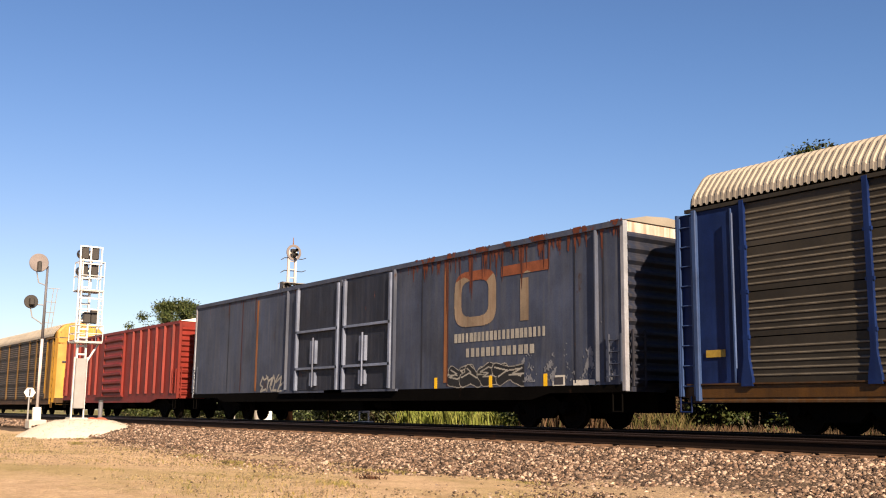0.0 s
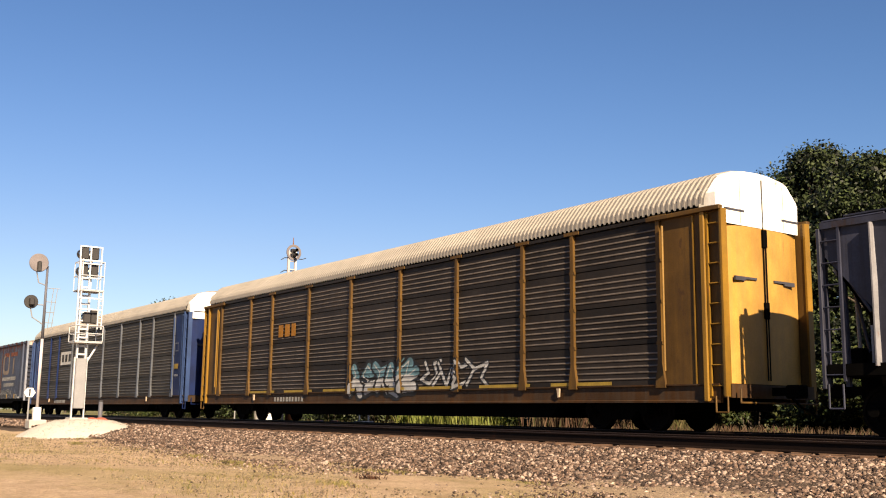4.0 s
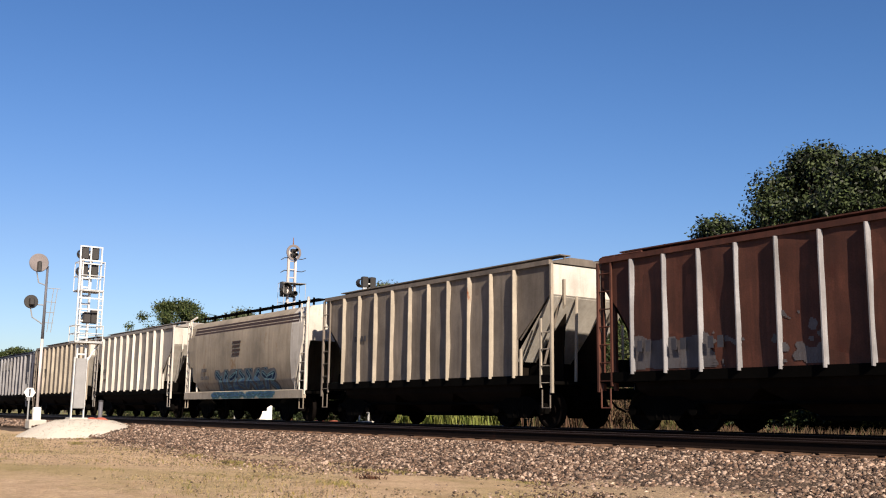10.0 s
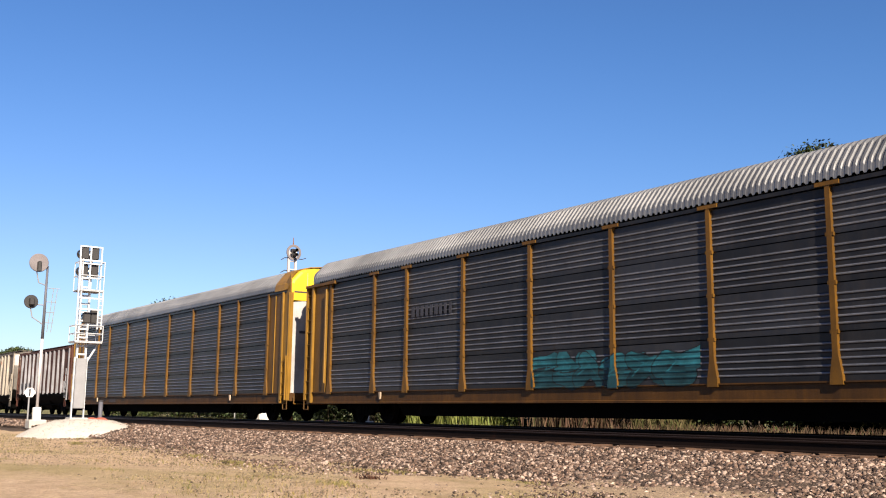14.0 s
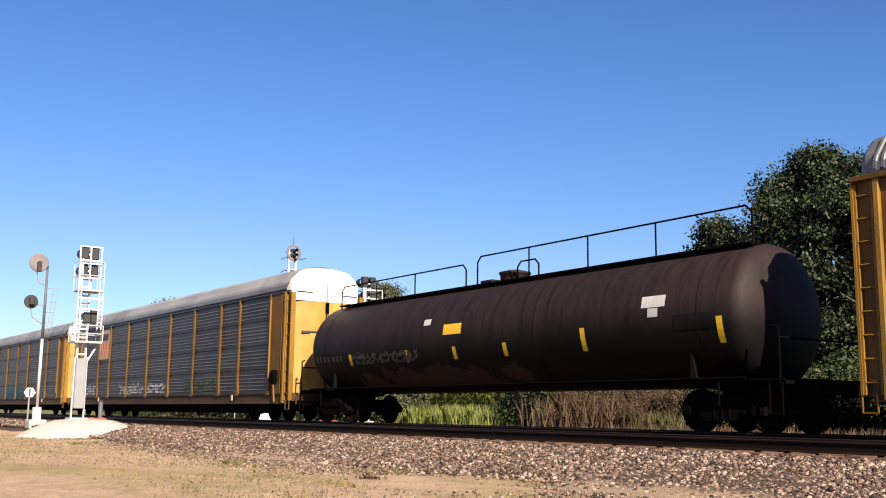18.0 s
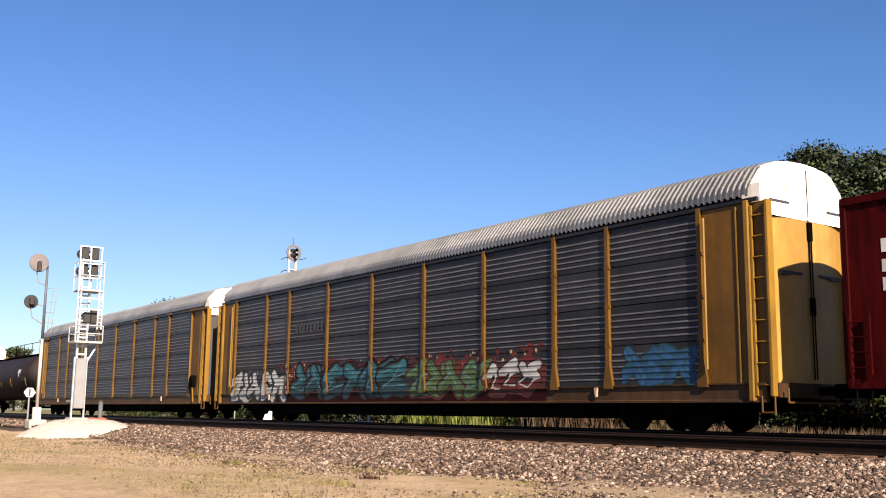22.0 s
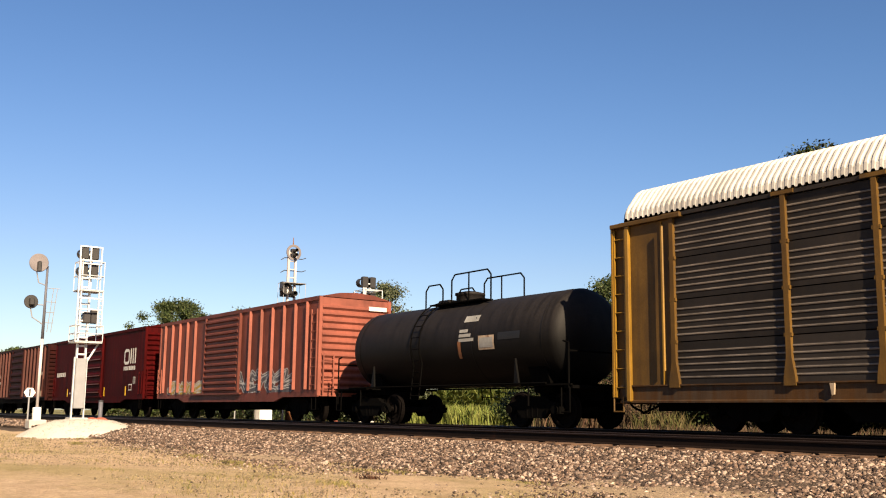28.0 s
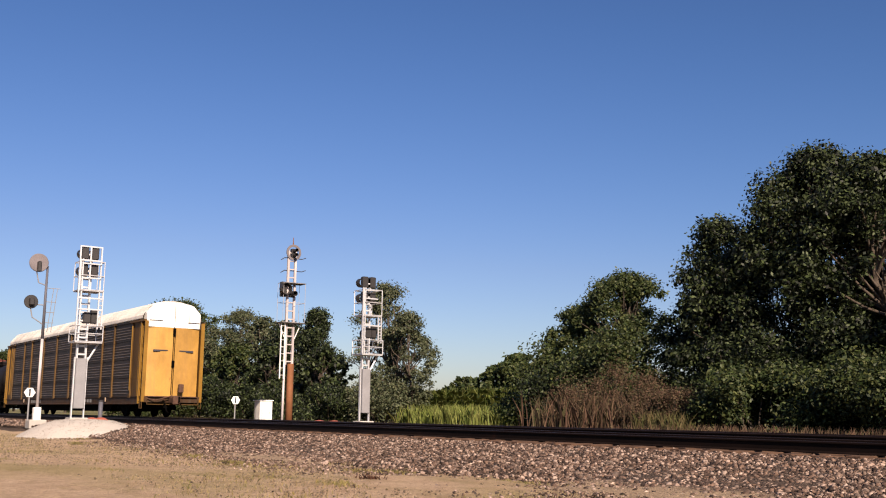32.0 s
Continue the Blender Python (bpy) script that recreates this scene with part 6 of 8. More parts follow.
    for i in range(hn):
        x = -H + 1.3 + (2 * H - 2.6) * i / (hn - 1)
        part("roof_hatch", Shape().cbox(x - 0.85, x + 0.85, -0.45, 0.45, top + 0.18, top + 0.30, 0.03), paint, car)
    for d in (-1, 1):
        rb = Shape().box(-H + 0.25, H - 0.25, min(d * 0.6, d * 0.95), max(d * 0.6, d * 0.95), top + 0.28, top + 0.31)
        for i in range(9):
            x = -H + 0.3 + (2 * H - 0.6) * i / 8
            rb.box(x - 0.02, x + 0.02, d * 0.77 - 0.02, d * 0.77 + 0.02, top + 0.1, top + 0.28)
        part("running_board", rb, paint, car)
    for e in (-1, 1):
        pts = [(e * (H - 0.12), top), (e * (H - 0.12), 3.35), (e * (xr - 0.2), 1.75), (e * (xr - 0.2), 1.7), (e * (H - 0.16), 3.30), (e * (H - 0.16), top)]
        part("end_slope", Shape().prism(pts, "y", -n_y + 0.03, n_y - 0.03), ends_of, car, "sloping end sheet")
        # This wall is dark to put the shadow below the slope into colour.
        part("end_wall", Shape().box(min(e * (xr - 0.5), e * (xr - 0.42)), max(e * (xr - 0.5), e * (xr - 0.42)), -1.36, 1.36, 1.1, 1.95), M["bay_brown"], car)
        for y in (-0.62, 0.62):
            part("shear_plate", Shape().prism([(e * (xr - 0.36), 1.17), (e * (H - 0.55), 1.17), (e * (H - 0.5), 2.1), (e * (H - 0.42), 2.92), (e * (xr - 0.14), 1.72)], "y", y - 0.02, y + 0.02), M["bay_brown"], car, "dark upright plate under the slope")
        part("air_reservoir", Shape().ring((e * (xr + 0.25), -1.05, 1.4), (e * (xr + 0.25), -0.7, 1.4), 0.2, 0.2, 14), M["black_steel"], car, "black air cylinder")
        part("brake_valve", Shape().cbox(e * (xr + 0.62) - 0.14, e * (xr + 0.62) + 0.14, -1.2, -0.9, 1.17, 1.62, 0.03), M["black_steel"], car)
        for y in (-1.0, 1.0):
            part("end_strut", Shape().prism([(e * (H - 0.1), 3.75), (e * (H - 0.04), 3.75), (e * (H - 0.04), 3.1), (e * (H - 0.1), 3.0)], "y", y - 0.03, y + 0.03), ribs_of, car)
        part("end_platform", Shape().box(min(e * (xr - 0.4), e * (H)), max(e * (xr - 0.4), e * (H)), -1.4, 1.4, 1.08, 1.16).box(min(e * (xr - 0.4), e * H), max(e * (xr - 0.4), e * H), -0.25, 0.25, 0.7, 1.08), M["black_steel"], car)
        for y in (-0.5, 0.5):
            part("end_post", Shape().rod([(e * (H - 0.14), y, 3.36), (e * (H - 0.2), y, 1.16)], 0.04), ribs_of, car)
        if cage:
            for d in (-1, 1):
                cg = Shape()
                for x in (H - 0.02, H - 0.42):
                    cg.box(e * x - 0.04, e * x + 0.04, d * 1.3 - 0.04, d * 1.3 + 0.04, 0.9, top + 0.15)
                cg.rod([(e * (H - 0.02), d * 1.3, top + 0.15), (e * (H - 1.3), d * 1.3, top + 0.15)], 0.03)
                part("end_frame", cg, paint, car)
        br = Shape().lathe([(0.02, 0), (0.28, 0.0), (0.28, 0.03), (0.02, 0.03)], 16, "x", (e * (H - 0.1), 0.6, 2.0))
        if e < 0:
            part("brake_wheel", br, M["black_steel"], car)
    for i in range(3):
        x = (i - 1) * (2 * xr / 3)
        w = xr / 3 + 0.02
        bay = Shape()
        top_r = [(x - w, -1.4, zb - 0.02), (x + w, -1.4, zb - 0.02), (x + w, 1.4, zb - 0.02), (x - w, 1.4, zb - 0.02)]
        mid_r = [(x - w, -1.3, 0.92), (x + w, -1.3, 0.92), (x + w, 1.3, 0.92), (x - w, 1.3, 0.92)]
        bot_r = [(x - 0.62, -0.75, 0.36), (x + 0.62, -0.75, 0.36), (x + 0.62, 0.75, 0.36), (x - 0.62, 0.75, 0.36)]
        ring = [(0, 1, 5, 4), (1, 2, 6, 5), (2, 3, 7, 6), (3, 0, 4, 7)]
        bay.add(bot_r + mid_r, ring + [(3, 2, 1, 0)]).add(mid_r + top_r, ring + [(4, 5, 6, 7)])
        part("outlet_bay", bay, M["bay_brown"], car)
        part("outlet_gate", Shape().cbox(x - 0.7, x + 0.7, -0.8, 0.8, 0.28, 0.37, 0.015), M["black_steel"], car)
    part("centre_sill", Shape().box(-H + 0.3, H - 0.3, -0.35, 0.35, 0.5, 1.08), M["black_steel"], car)
    for d in (-1, 1):
        part("brake_pipe", Shape().rod([(-xr + 0.4, d * 1.1, 0.62), (xr - 0.4, d * 1.1, 0.62)], 0.04), M["black_steel"], car)
    running_gear(car, H, H - 1.7, 0.75)
    return car, H


def round_hopper(front, rear):
    car, H = car_at("hopper_car", front, rear, "cream rounded-side hopper car with brown stripes and graffiti", "hopper car")
    xr = H - 1.1
    half = [(1.18, 1.12), (1.40, 1.5), (1.47, 2.2), (1.49, 2.9), (1.46, 3.5), (1.36, 3.9), (1.15, 4.12), (0.6, 4.22), (0.0, 4.24)]
    line = [(-a, b) for a, b in half] + [(a, b) for a, b in reversed(half[:-1])]
    grid = []
    for i in range(13):
        x = -xr + 2 * xr * i / 12
        grid.append([(x, a, b) for a, b in line])
    body = Shape().sheet(grid)
    for e in (-1, 1):
        rings = []
        for f, lift in ((0.0, 0.0), (0.35, 0.45), (0.7, 1.05), (1.0, 1.75)):
            rings.append([(e * (xr + f * 0.95), a, max(b, 1.12 + lift)) for a, b in line])
        last = rings[-1]
        cap = Shape().sheet(rings).add(last, [tuple(range(len(last)))])
        if e < 0:
            cap.f = [tuple(reversed(q)) for q in cap.f]
        # The end towards the sun is coloured paler, as if lit.
        part("end_slope", cap, M["sunlit_white"] if e > 0 else M["cream"], car, "sloping end sheet")
    part("body", body, M["cream"], car, smooth=True)
    bpy_me = car.children[-1].data
    bm = bmesh.new()
    bm.from_mesh(bpy_me)
    bmesh.ops.remove_doubles(bm, verts=bm.verts[:], dist=0.002)
    bmesh.ops.recalc_face_normals(bm, faces=bm.faces[:])
    bm.to_mesh(bpy_me)
    bm.free()
    for z0, z1 in ((3.56, 3.63), (3.67, 3.77), (3.81, 3.88)):
        st = Shape()
        pr = [(float(np.interp(z, [q[1] for q in half[:7]], [q[0] for q in half[:7]])), z) for z in (z0, (z0 + z1) / 2, z1)]
        st.sheet([[(x, -a - 0.006, b) for a, b in pr] for x in np.linspace(-xr - 0.3, xr + 0.55, 9)])
        part("stripe", st, M["brown_stripe"], car, "dark brown painted stripe")
    for d in (-1, 1):
        part("side_sill", Shape().prism([(d * 1.36, 0.82), (d * 1.5, 0.82), (d * 1.5, 1.1), (d * 1.36, 1.14)], "x", -H + 0.02, H - 0.02), M["tan_rib"], car)
        rb = Shape().box(-H + 0.2, H - 0.1, min(d * 0.55, d * 0.95), max(d * 0.55, d * 0.95), 4.36, 4.4)
        for i in range(10):
            x = -H + 0.5 + (2 * H - 1.0) * i / 9
            rb.box(x - 0.03, x + 0.03, d * 0.9 - 0.03, d * 0.9 + 0.03, 4.15, 4.46)
        part("running_board", rb, M["black_steel"], car)
        for e in (-1, 1):
            part("ladder", ladder_shape(e * (H - 0.2), d * 1.44, 0.95, 4.2, 0.4, "x", 10), M["sunlit_white"], car)
            part("foot_step", stirrup(e * (H - 0.2), d * 1.44, 0.45, 0.9), M["cream"], car)
            dg = Shape().rod([(e * (xr + 0.15), d * 1.3, 1.12), (e * (xr + 0.15), d * 1.3, 2.0), (e * (H - 0.45), d * 1.3, 2.9)], 0.045)
            part("brace", dg, M["sunlit_white"], car)
            part("end_frame", Shape().rod([(e * (H - 0.05), d * 1.36, 1.1), (e * (H - 0.05), d * 1.36, 4.25), (e * (H - 0.35), d * 1.2, 4.42)], 0.05), M["sunlit_white"], car)
    for i in range(2):
        x = (i * 2 - 1) * 2.1
        part("outlet_bay", Shape().add([(x - 0.4, -0.5, 0.4), (x + 0.4, -0.5, 0.4), (x + 0.4, 0.5, 0.4), (x - 0.4, 0.5, 0.4), (x - 1.9, -1.1, 1.14), (x + 1.9, -1.1, 1.14), (x + 1.9, 1.1, 1.14), (x - 1.9, 1.1, 1.14)], [(0, 1, 5, 4), (1, 2, 6, 5), (2, 3, 7, 6), (3, 0, 4, 7), (3, 2, 1, 0)]), M["black_steel"], car)
    for e in (-1, 1):
        part("end_platform", Shape().box(min(e * (xr - 0.3), e * H), max(e * (xr - 0.3), e * H), -1.4, 1.4, 0.98, 1.08), M["black_steel"], car)
    bars(car, -xr + 0.75, -xr + 1.35, 1.95, 2.1, -1.5, M["mark_dark"], 3, 3)
    bars(car, -xr + 0.7, -xr + 1.6, 1.62, 1.77, -1.5, M["mark_dark"], 6, 4)
    for i, w in enumerate((0.7, 0.75, 0.72, 0.78)):
        plate(car, "emblem", -0.62, -0.62 + w, 2.55 + 0.16 * i, 2.64 + 0.16 * i, -1.505, M["brown_stripe"], "striped emblem of plain bars")
    def side(x, z):
        return -1.506 if z < 1.12 else -float(np.interp(z, [q[1] for q in half[:7]], [q[0] for q in half[:7]])) - 0.012
    xs, zs, gx, gz, grid, own = canvas(-2.6, 3.4, 0.83, 2.0)
    forms(grid, own, gx, gz, -2.1, 3.0, 1.15, 1.95, 7, 7, 0.1, (1, 2, 3, 4, 3), 0.022, 0.12)
    forms(grid, own, gx, gz, -2.4, 3.2, 0.84, 1.12, 10, 8, 0.06, (5, 5, 3, 0, 2), 0.02)
    painted(car, xs, zs, grid, side, ("spray_navy", "spray_blue", "sky_spray", "spray_grey", "spray_teal"), ("navy sprayed graffiti", "blue sprayed graffiti", "pale blue sprayed outline", "grey sprayed ground", "teal sprayed graffiti on the sill"), own)
    running_gear(car, H, H - 1.75, 0.75)
    return car


# ---- box cars ----
def box_car(front, rear, label, paint, top, door, posts, door_style, end_paint=None, post_z=(1.12, None), roof=None, low=1.0):
    car, H = car_at("box_car", front, rear, label, "box car")
    end_paint = end_paint or paint
    deep = 0.11 if len(posts) > 8 else 0.09
    half_w = (0.024 if paint.name == "oxide_red_paint" else 0.032) if len(posts) > 8 else 0.045
    # Two cars' posts wear a lighter, sunlit copy of the side paint.
    post_paint = {"oxide_red_paint": M["pale_oxide"], "faded_orange_red_paint": M["salmon_sunlit"]}.get(paint.name, paint)
    Y = 1.44
    for d in (-1, 1):
        y0, y1 = sorted((d * (Y - 0.04), d * Y))
        part("side_wall", Shape().box(-H, H, y0, y1, low, top), paint, car)
        part("top_chord", Shape().box(-H, H, min(d * (Y - 0.05), d * (Y + 0.05)), max(d * (Y - 0.05), d * (Y + 0.05)), top - 0.12, top + 0.02), paint, car)
        part("side_sill", Shape().prism([(-H, low + 0.04), (-H, low - 0.14), (-H + 2.6, low - 0.14), (-H + 3.3, low - 0.3), (H - 3.3, low - 0.3), (H - 2.6, low - 0.14), (H, low - 0.14), (H, low + 0.04)], "y", min(d * (Y - 0.06), d * (Y + 0.03)), max(d * (Y - 0.06), d * (Y + 0.03))), M["black_steel"] if door_style == "double" or paint.name == "oxide_red_paint" else paint, car)
        for x in posts:
            p = Shape().prism([(x - half_w, d * Y), (x - half_w * 0.45, d * (Y + deep)), (x + half_w * 0.45, d * (Y + deep)), (x + half_w, d * Y)], "z", post_z[0], post_z[1] or top - 0.13)
            part("side_post", p, post_paint, car)
        doors = door if isinstance(door[0], tuple) else (door,)
        for a, b in doors:
            ys = sorted((d * (Y + 0.005), d * (Y + 0.065)))
            z0, z1 = low + 0.08, top - 0.2
            dr = Shape().box(a, b, ys[0], ys[1], z0, z1)
            ps = Shape()
            yb = sorted((d * (Y + 0.065), d * (Y + 0.17)))
            if door_style in ("ribbed", "fine"):
                n = 7 if door_style == "ribbed" else 12
                for i in range(n):
                    zz = z0 + (z1 - z0) * (i + 0.5) / n
                    hgt = (z1 - z0) / n * 0.3
                    ps.prism([(d * (Y + 0.065), zz - hgt), (d * (Y + 0.13), zz - hgt * 0.4), (d * (Y + 0.13), zz + hgt * 0.4), (d * (Y + 0.065), zz + hgt)], "x", a + 0.06, b - 0.06)
                    if d < 0 and door_style == "ribbed" and paint.name == "red_paint":
                        part("rubbed_edge", Shape().box(a + 0.08, b - 0.08, -(Y + 0.138), -(Y + 0.128), zz - hgt * 0.5, zz - hgt * 0.15), M["pale_red"], car, "pale lower edge of a door rib")
            elif door_style == "plug":
                for zz in (z0 + 0.5, z0 + 1.15, z0 + 1.9, z1 - 0.5):
                    ps.box(a + 0.1, b - 0.1, yb[0], yb[0] + 0.03 if d > 0 else yb[1], zz - 0.03, zz + 0.03)
                for xx in (a + (b - a) * 0.5,):
                    ps.box(xx - 0.03, xx + 0.03, yb[0], yb[1], z0 + 0.2, z1 - 0.3)
            else:
                w = (b - a)
                for xx in (a + 0.06, b - 0.06):
                    ps.box(xx - 0.05, xx + 0.05, yb[0], yb[1], z0, z1)
                for zz in (z0 + 0.75, z0 + 2.05):
                    ps.box(a, b, yb[0], yb[1], zz - 0.04, zz + 0.04)
                ps.ring((a + w * 0.45, yb[0], z0 + 0.1), (a + w * 0.45, yb[0], z0 + 1.8), 0.03, 0.03, 8)
                ps.box(a + w * 0.38, a + w * 0.5, yb[0], yb[1], z0 + 0.9, z0 + 1.7)
                ps.box(a + w * 0.38, a + w * 0.5, yb[0], yb[1], z0 + 0.15, z0 + 0.6)
            if door_style == "plug":
                for xx in (a + 0.12, a + (b - a) * 0.78, b + 0.35):
                    part("lock_rod", Shape().ring((xx, d * (Y + 0.12), z0), (xx, d * (Y + 0.12), z1 + 0.1), 0.022, 0.022, 6), M["pale_oxide"], car)
            do = part("door", dr, paint if door_style != "double" else M["blue_grey_door"], car)
            part("door_ribs", ps, paint if door_style != "double" else M["door_rail"], do)
            for xx in (a - 0.05, b + 0.05):
                part("door_post", Shape().box(xx - 0.05, xx + 0.05, min(d * Y, d * (Y + 0.11)), max(d * Y, d * (Y + 0.11)), low, top - 0.12), paint, car)
            tr = Shape().box(a - (b - a) * 0.4, b + (b - a) * 0.1, min(d * Y, d * (Y + 0.12)), max(d * Y, d * (Y + 0.12)), z0 - 0.09, z0 - 0.02)
            part("door_track", tr, paint, car)
        for e in (-1, 1):
            lz = 3.9 if door_style == "fine" and e > 0 else 2.2
            part("ladder", ladder_shape(e * (H - 0.28), d * (Y + 0.07), low + 0.1, lz, 0.4, "x", round((lz - low) / 0.33)), end_paint if door_style == "fine" else paint, car)
            part("foot_step", stirrup(e * (H - 0.28), d * Y, 0.42, low), M["black_steel"], car)
    rl = Shape().sheet([[(-H - 0.02, a, b) for a, b in ((-1.47, top), (-0.7, top + 0.14), (0, top + 0.19), (0.7, top + 0.14), (1.47, top))], [(H + 0.02, a, b) for a, b in ((-1.47, top), (-0.7, top + 0.14), (0, top + 0.19), (0.7, top + 0.14), (1.47, top))]])
    for i in range(round(2 * H / 1.2) + 1):
        x = -H + 2 * H * i / round(2 * H / 1.2)
        rl.prism([(-1.46, top + 0.005), (-0.7, top + 0.17), (0, top + 0.22), (0.7, top + 0.17), (1.46, top + 0.005)], "x", x - 0.04, x + 0.04)
    part("roof", rl, roof or paint, car, "low ribbed roof")
    for e in (-1, 1):
        n = 13
        zs = np.linspace(low + 0.1, top - 0.35, n)
        prof = [(e * (H - 0.02), low - 0.12)]
        for z in zs:
            st = (zs[1] - zs[0]) / 2
            prof += [(e * (H - 0.02), z - st * 0.8), (e * (H + 0.06), z - st * 0.2), (e * (H + 0.06), z + st * 0.2), (e * (H - 0.02), z + st * 0.8)]
        prof += [(e * (H - 0.02), top + 0.02), (e * (H - 0.1), top + 0.02), (e * (H - 0.1), low - 0.12)]
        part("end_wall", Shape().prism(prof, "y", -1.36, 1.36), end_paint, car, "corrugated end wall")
        part("end_top", Shape().prism([(-1.44, top - 0.3), (1.44, top - 0.3), (1.44, top), (0.7, top + 0.13), (0, top + 0.18), (-0.7, top + 0.13), (-1.44, top)], "x", e * (H - 0.06), e * (H + 0.0)), M["rusty_sunlit_white"] if door_style == "double" else end_paint, car)
        for d in (-1, 1):
            part("corner_post", Shape().cbox(min(e * (H - 0.1), e * (H + 0.03)), max(e * (H - 0.1), e * (H + 0.03)), min(d * 1.34, d * 1.475), max(d * 1.34, d * 1.475), low - 0.12, top, 0.015), M["sunlit_blue_corner"] if door_style == "double" else end_paint, car)
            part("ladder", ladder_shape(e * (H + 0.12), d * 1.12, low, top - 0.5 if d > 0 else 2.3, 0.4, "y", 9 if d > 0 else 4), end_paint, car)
        part("end_platform", Shape().box(min(e * (H + 0.04), e * (H + 0.3)), max(e * (H + 0.04), e * (H + 0.3)), -0.8, 0.8, low + 0.1, low + 0.14), M["black_steel"], car)
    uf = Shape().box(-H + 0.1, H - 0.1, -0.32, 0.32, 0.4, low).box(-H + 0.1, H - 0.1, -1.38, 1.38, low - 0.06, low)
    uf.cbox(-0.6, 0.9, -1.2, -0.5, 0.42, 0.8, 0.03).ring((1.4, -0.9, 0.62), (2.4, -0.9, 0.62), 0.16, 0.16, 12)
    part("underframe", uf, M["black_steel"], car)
    return car, H


# ---- tank cars ----
def tank_car(front, rear, label, paint, R, zc, tank_half, walkway, dome_x):
    car, H = car_at("tank_car", front, rear, label, "tank car")
    prof = []
    for i in range(7):
        a = math.pi / 2 * i / 6
        prof.append((max(0.001, R * math.sin(a)), -tank_half + R * 0.36 * (1 - math.cos(a))))
    prof = prof + [(R, -tank_half * 0.5), (R, 0), (R, tank_half * 0.5)] + [(r, -a) for r, a in reversed(prof)]
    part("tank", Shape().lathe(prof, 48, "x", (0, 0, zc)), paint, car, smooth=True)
    me = car.children[-1].data
    bm = bmesh.new()
    bm.from_mesh(me)
    bmesh.ops.remove_doubles(bm, verts=bm.verts[:], dist=0.003)
    bmesh.ops.recalc_face_normals(bm, faces=bm.faces[:])
    bm.to_mesh(me)
    bm.free()
    for x in (-tank_half * 0.86, -tank_half * 0.3, tank_half * 0.3, tank_half * 0.86):
        part("weld_band", Shape().lathe([(R + 0.002, x - 0.03), (R + 0.008, x - 0.02), (R + 0.008, x + 0.02), (R + 0.002, x + 0.03)], 48, "x", (0, 0, zc)), paint, car, smooth=True)
    part("manway", Shape().lathe([(0.42, zc + R - 0.1), (0.42, zc + R + 0.22), (0.46, zc + R + 0.24), (0.46, zc + R + 0.3), (0.2, zc + R + 0.36), (0.001, zc + R + 0.37)], 20, "z", (dome_x, 0, 0)), paint, car, "round manway cover", True)
    part("valve_box", Shape().cbox(dome_x - 1.25, dome_x - 0.7, -0.3, 0.3, zc + R - 0.05, zc + R + 0.16, 0.03), paint, car)
    for e in (-1, 1):
        sad = [(-1.0, zc - R * 0.62), (-0.75, 0.9), (0.75, 0.9), (1.0, zc - R * 0.62), (0.6, zc - R * 0.86), (0, zc - R * 0.98), (-0.6, zc - R * 0.86)]
        x = e * (tank_half - 1.2)
        part("saddle", Shape().prism(sad, "x", x - 0.35, x + 0.35), M["black_steel"], car)
        part("end_sill", Shape().box(min(e * (H - 2.4), e * H), max(e * (H - 2.4), e * H), -0.3, 0.3, 0.7, 1.02).box(min(e * (H - 0.3), e * H), max(e * (H - 0.3), e * H), -1.35, 1.35, 0.98, 1.1).box(min(e * (H - 1.9), e * H), max(e * (H - 1.9), e * H), -1.4, 1.4, 1.06, 1.1), M["black_steel"], car)
        for d in (-1, 1):
            part("hand_rail", Shape().rod([(e * (H - 0.1), d * 1.38, 0.6), (e * (H - 0.1), d * 1.38, 2.1), (e * (H - 0.3), d * 1.38, 2.15)], 0.025), M["black_steel"], car)
            part("hand_rail", Shape().rod([(e * (H - 1.6), d * 1.4, 0.55), (e * (H - 1.6), d * 1.4, 1.08)], 0.025), M["black_steel"], car)
        part("hand_rail", Shape().rod([(e * (H - 0.1), -1.38, 1.9), (e * (H - 0.1), 1.38, 1.9)], 0.025), M["black_steel"], car)
        for d in (-1, 1):
            part("foot_step", stirrup(e * (H - 0.2), d * 1.4, 0.4, 1.0), M["black_steel"], car)
            part("gusset", Shape().prism([(e * (tank_half - 1.7), zc - R * 0.45), (e * (tank_half - 1.75), 1.1), (e * (tank_half - 1.55), 1.1)], "y", d * 1.3 - 0.03, d * 1.3 + 0.03), paint, car)
    for d in (-1, 1):
        part("side_rail", Shape().rod([(-H + 0.9, d * 1.42, 1.12), (H - 0.9, d * 1.42, 1.12)], 0.025), M["black_steel"], car)
    for d in (-1, 1) if tank_half < 6 else ():
        pts = []
        for i in range(9):
            a = math.radians(-25 + 100 * i / 8)
            pts.append((0, d * (R + 0.12) * math.cos(a), zc + (R + 0.12) * math.sin(a)))
        for dx in (-0.22, 0.22):
            part("ladder", Shape().rod([(dome_x - 0.9 + dx, y, z) for _, y, z in [(0, d * (R + 0.1), 0.75)] + pts], 0.02), M["black_steel"], car)
        for z in np.linspace(0.85, zc + 0.9, 8):
            yy = d * (R + 0.1) if z < zc else d * (R + 0.12) * math.sqrt(max(0.0, 1 - ((z - zc) / (R + 0.12)) ** 2))
            part("ladder_rung", Shape().ring((dome_x - 1.12, yy, z), (dome_x - 0.68, yy, z), 0.015, 0.015, 6), M["black_steel"], car)
    x0, x1 = walkway
    zt = zc + R
    hgt = 0.75
    long = tank_half > 6

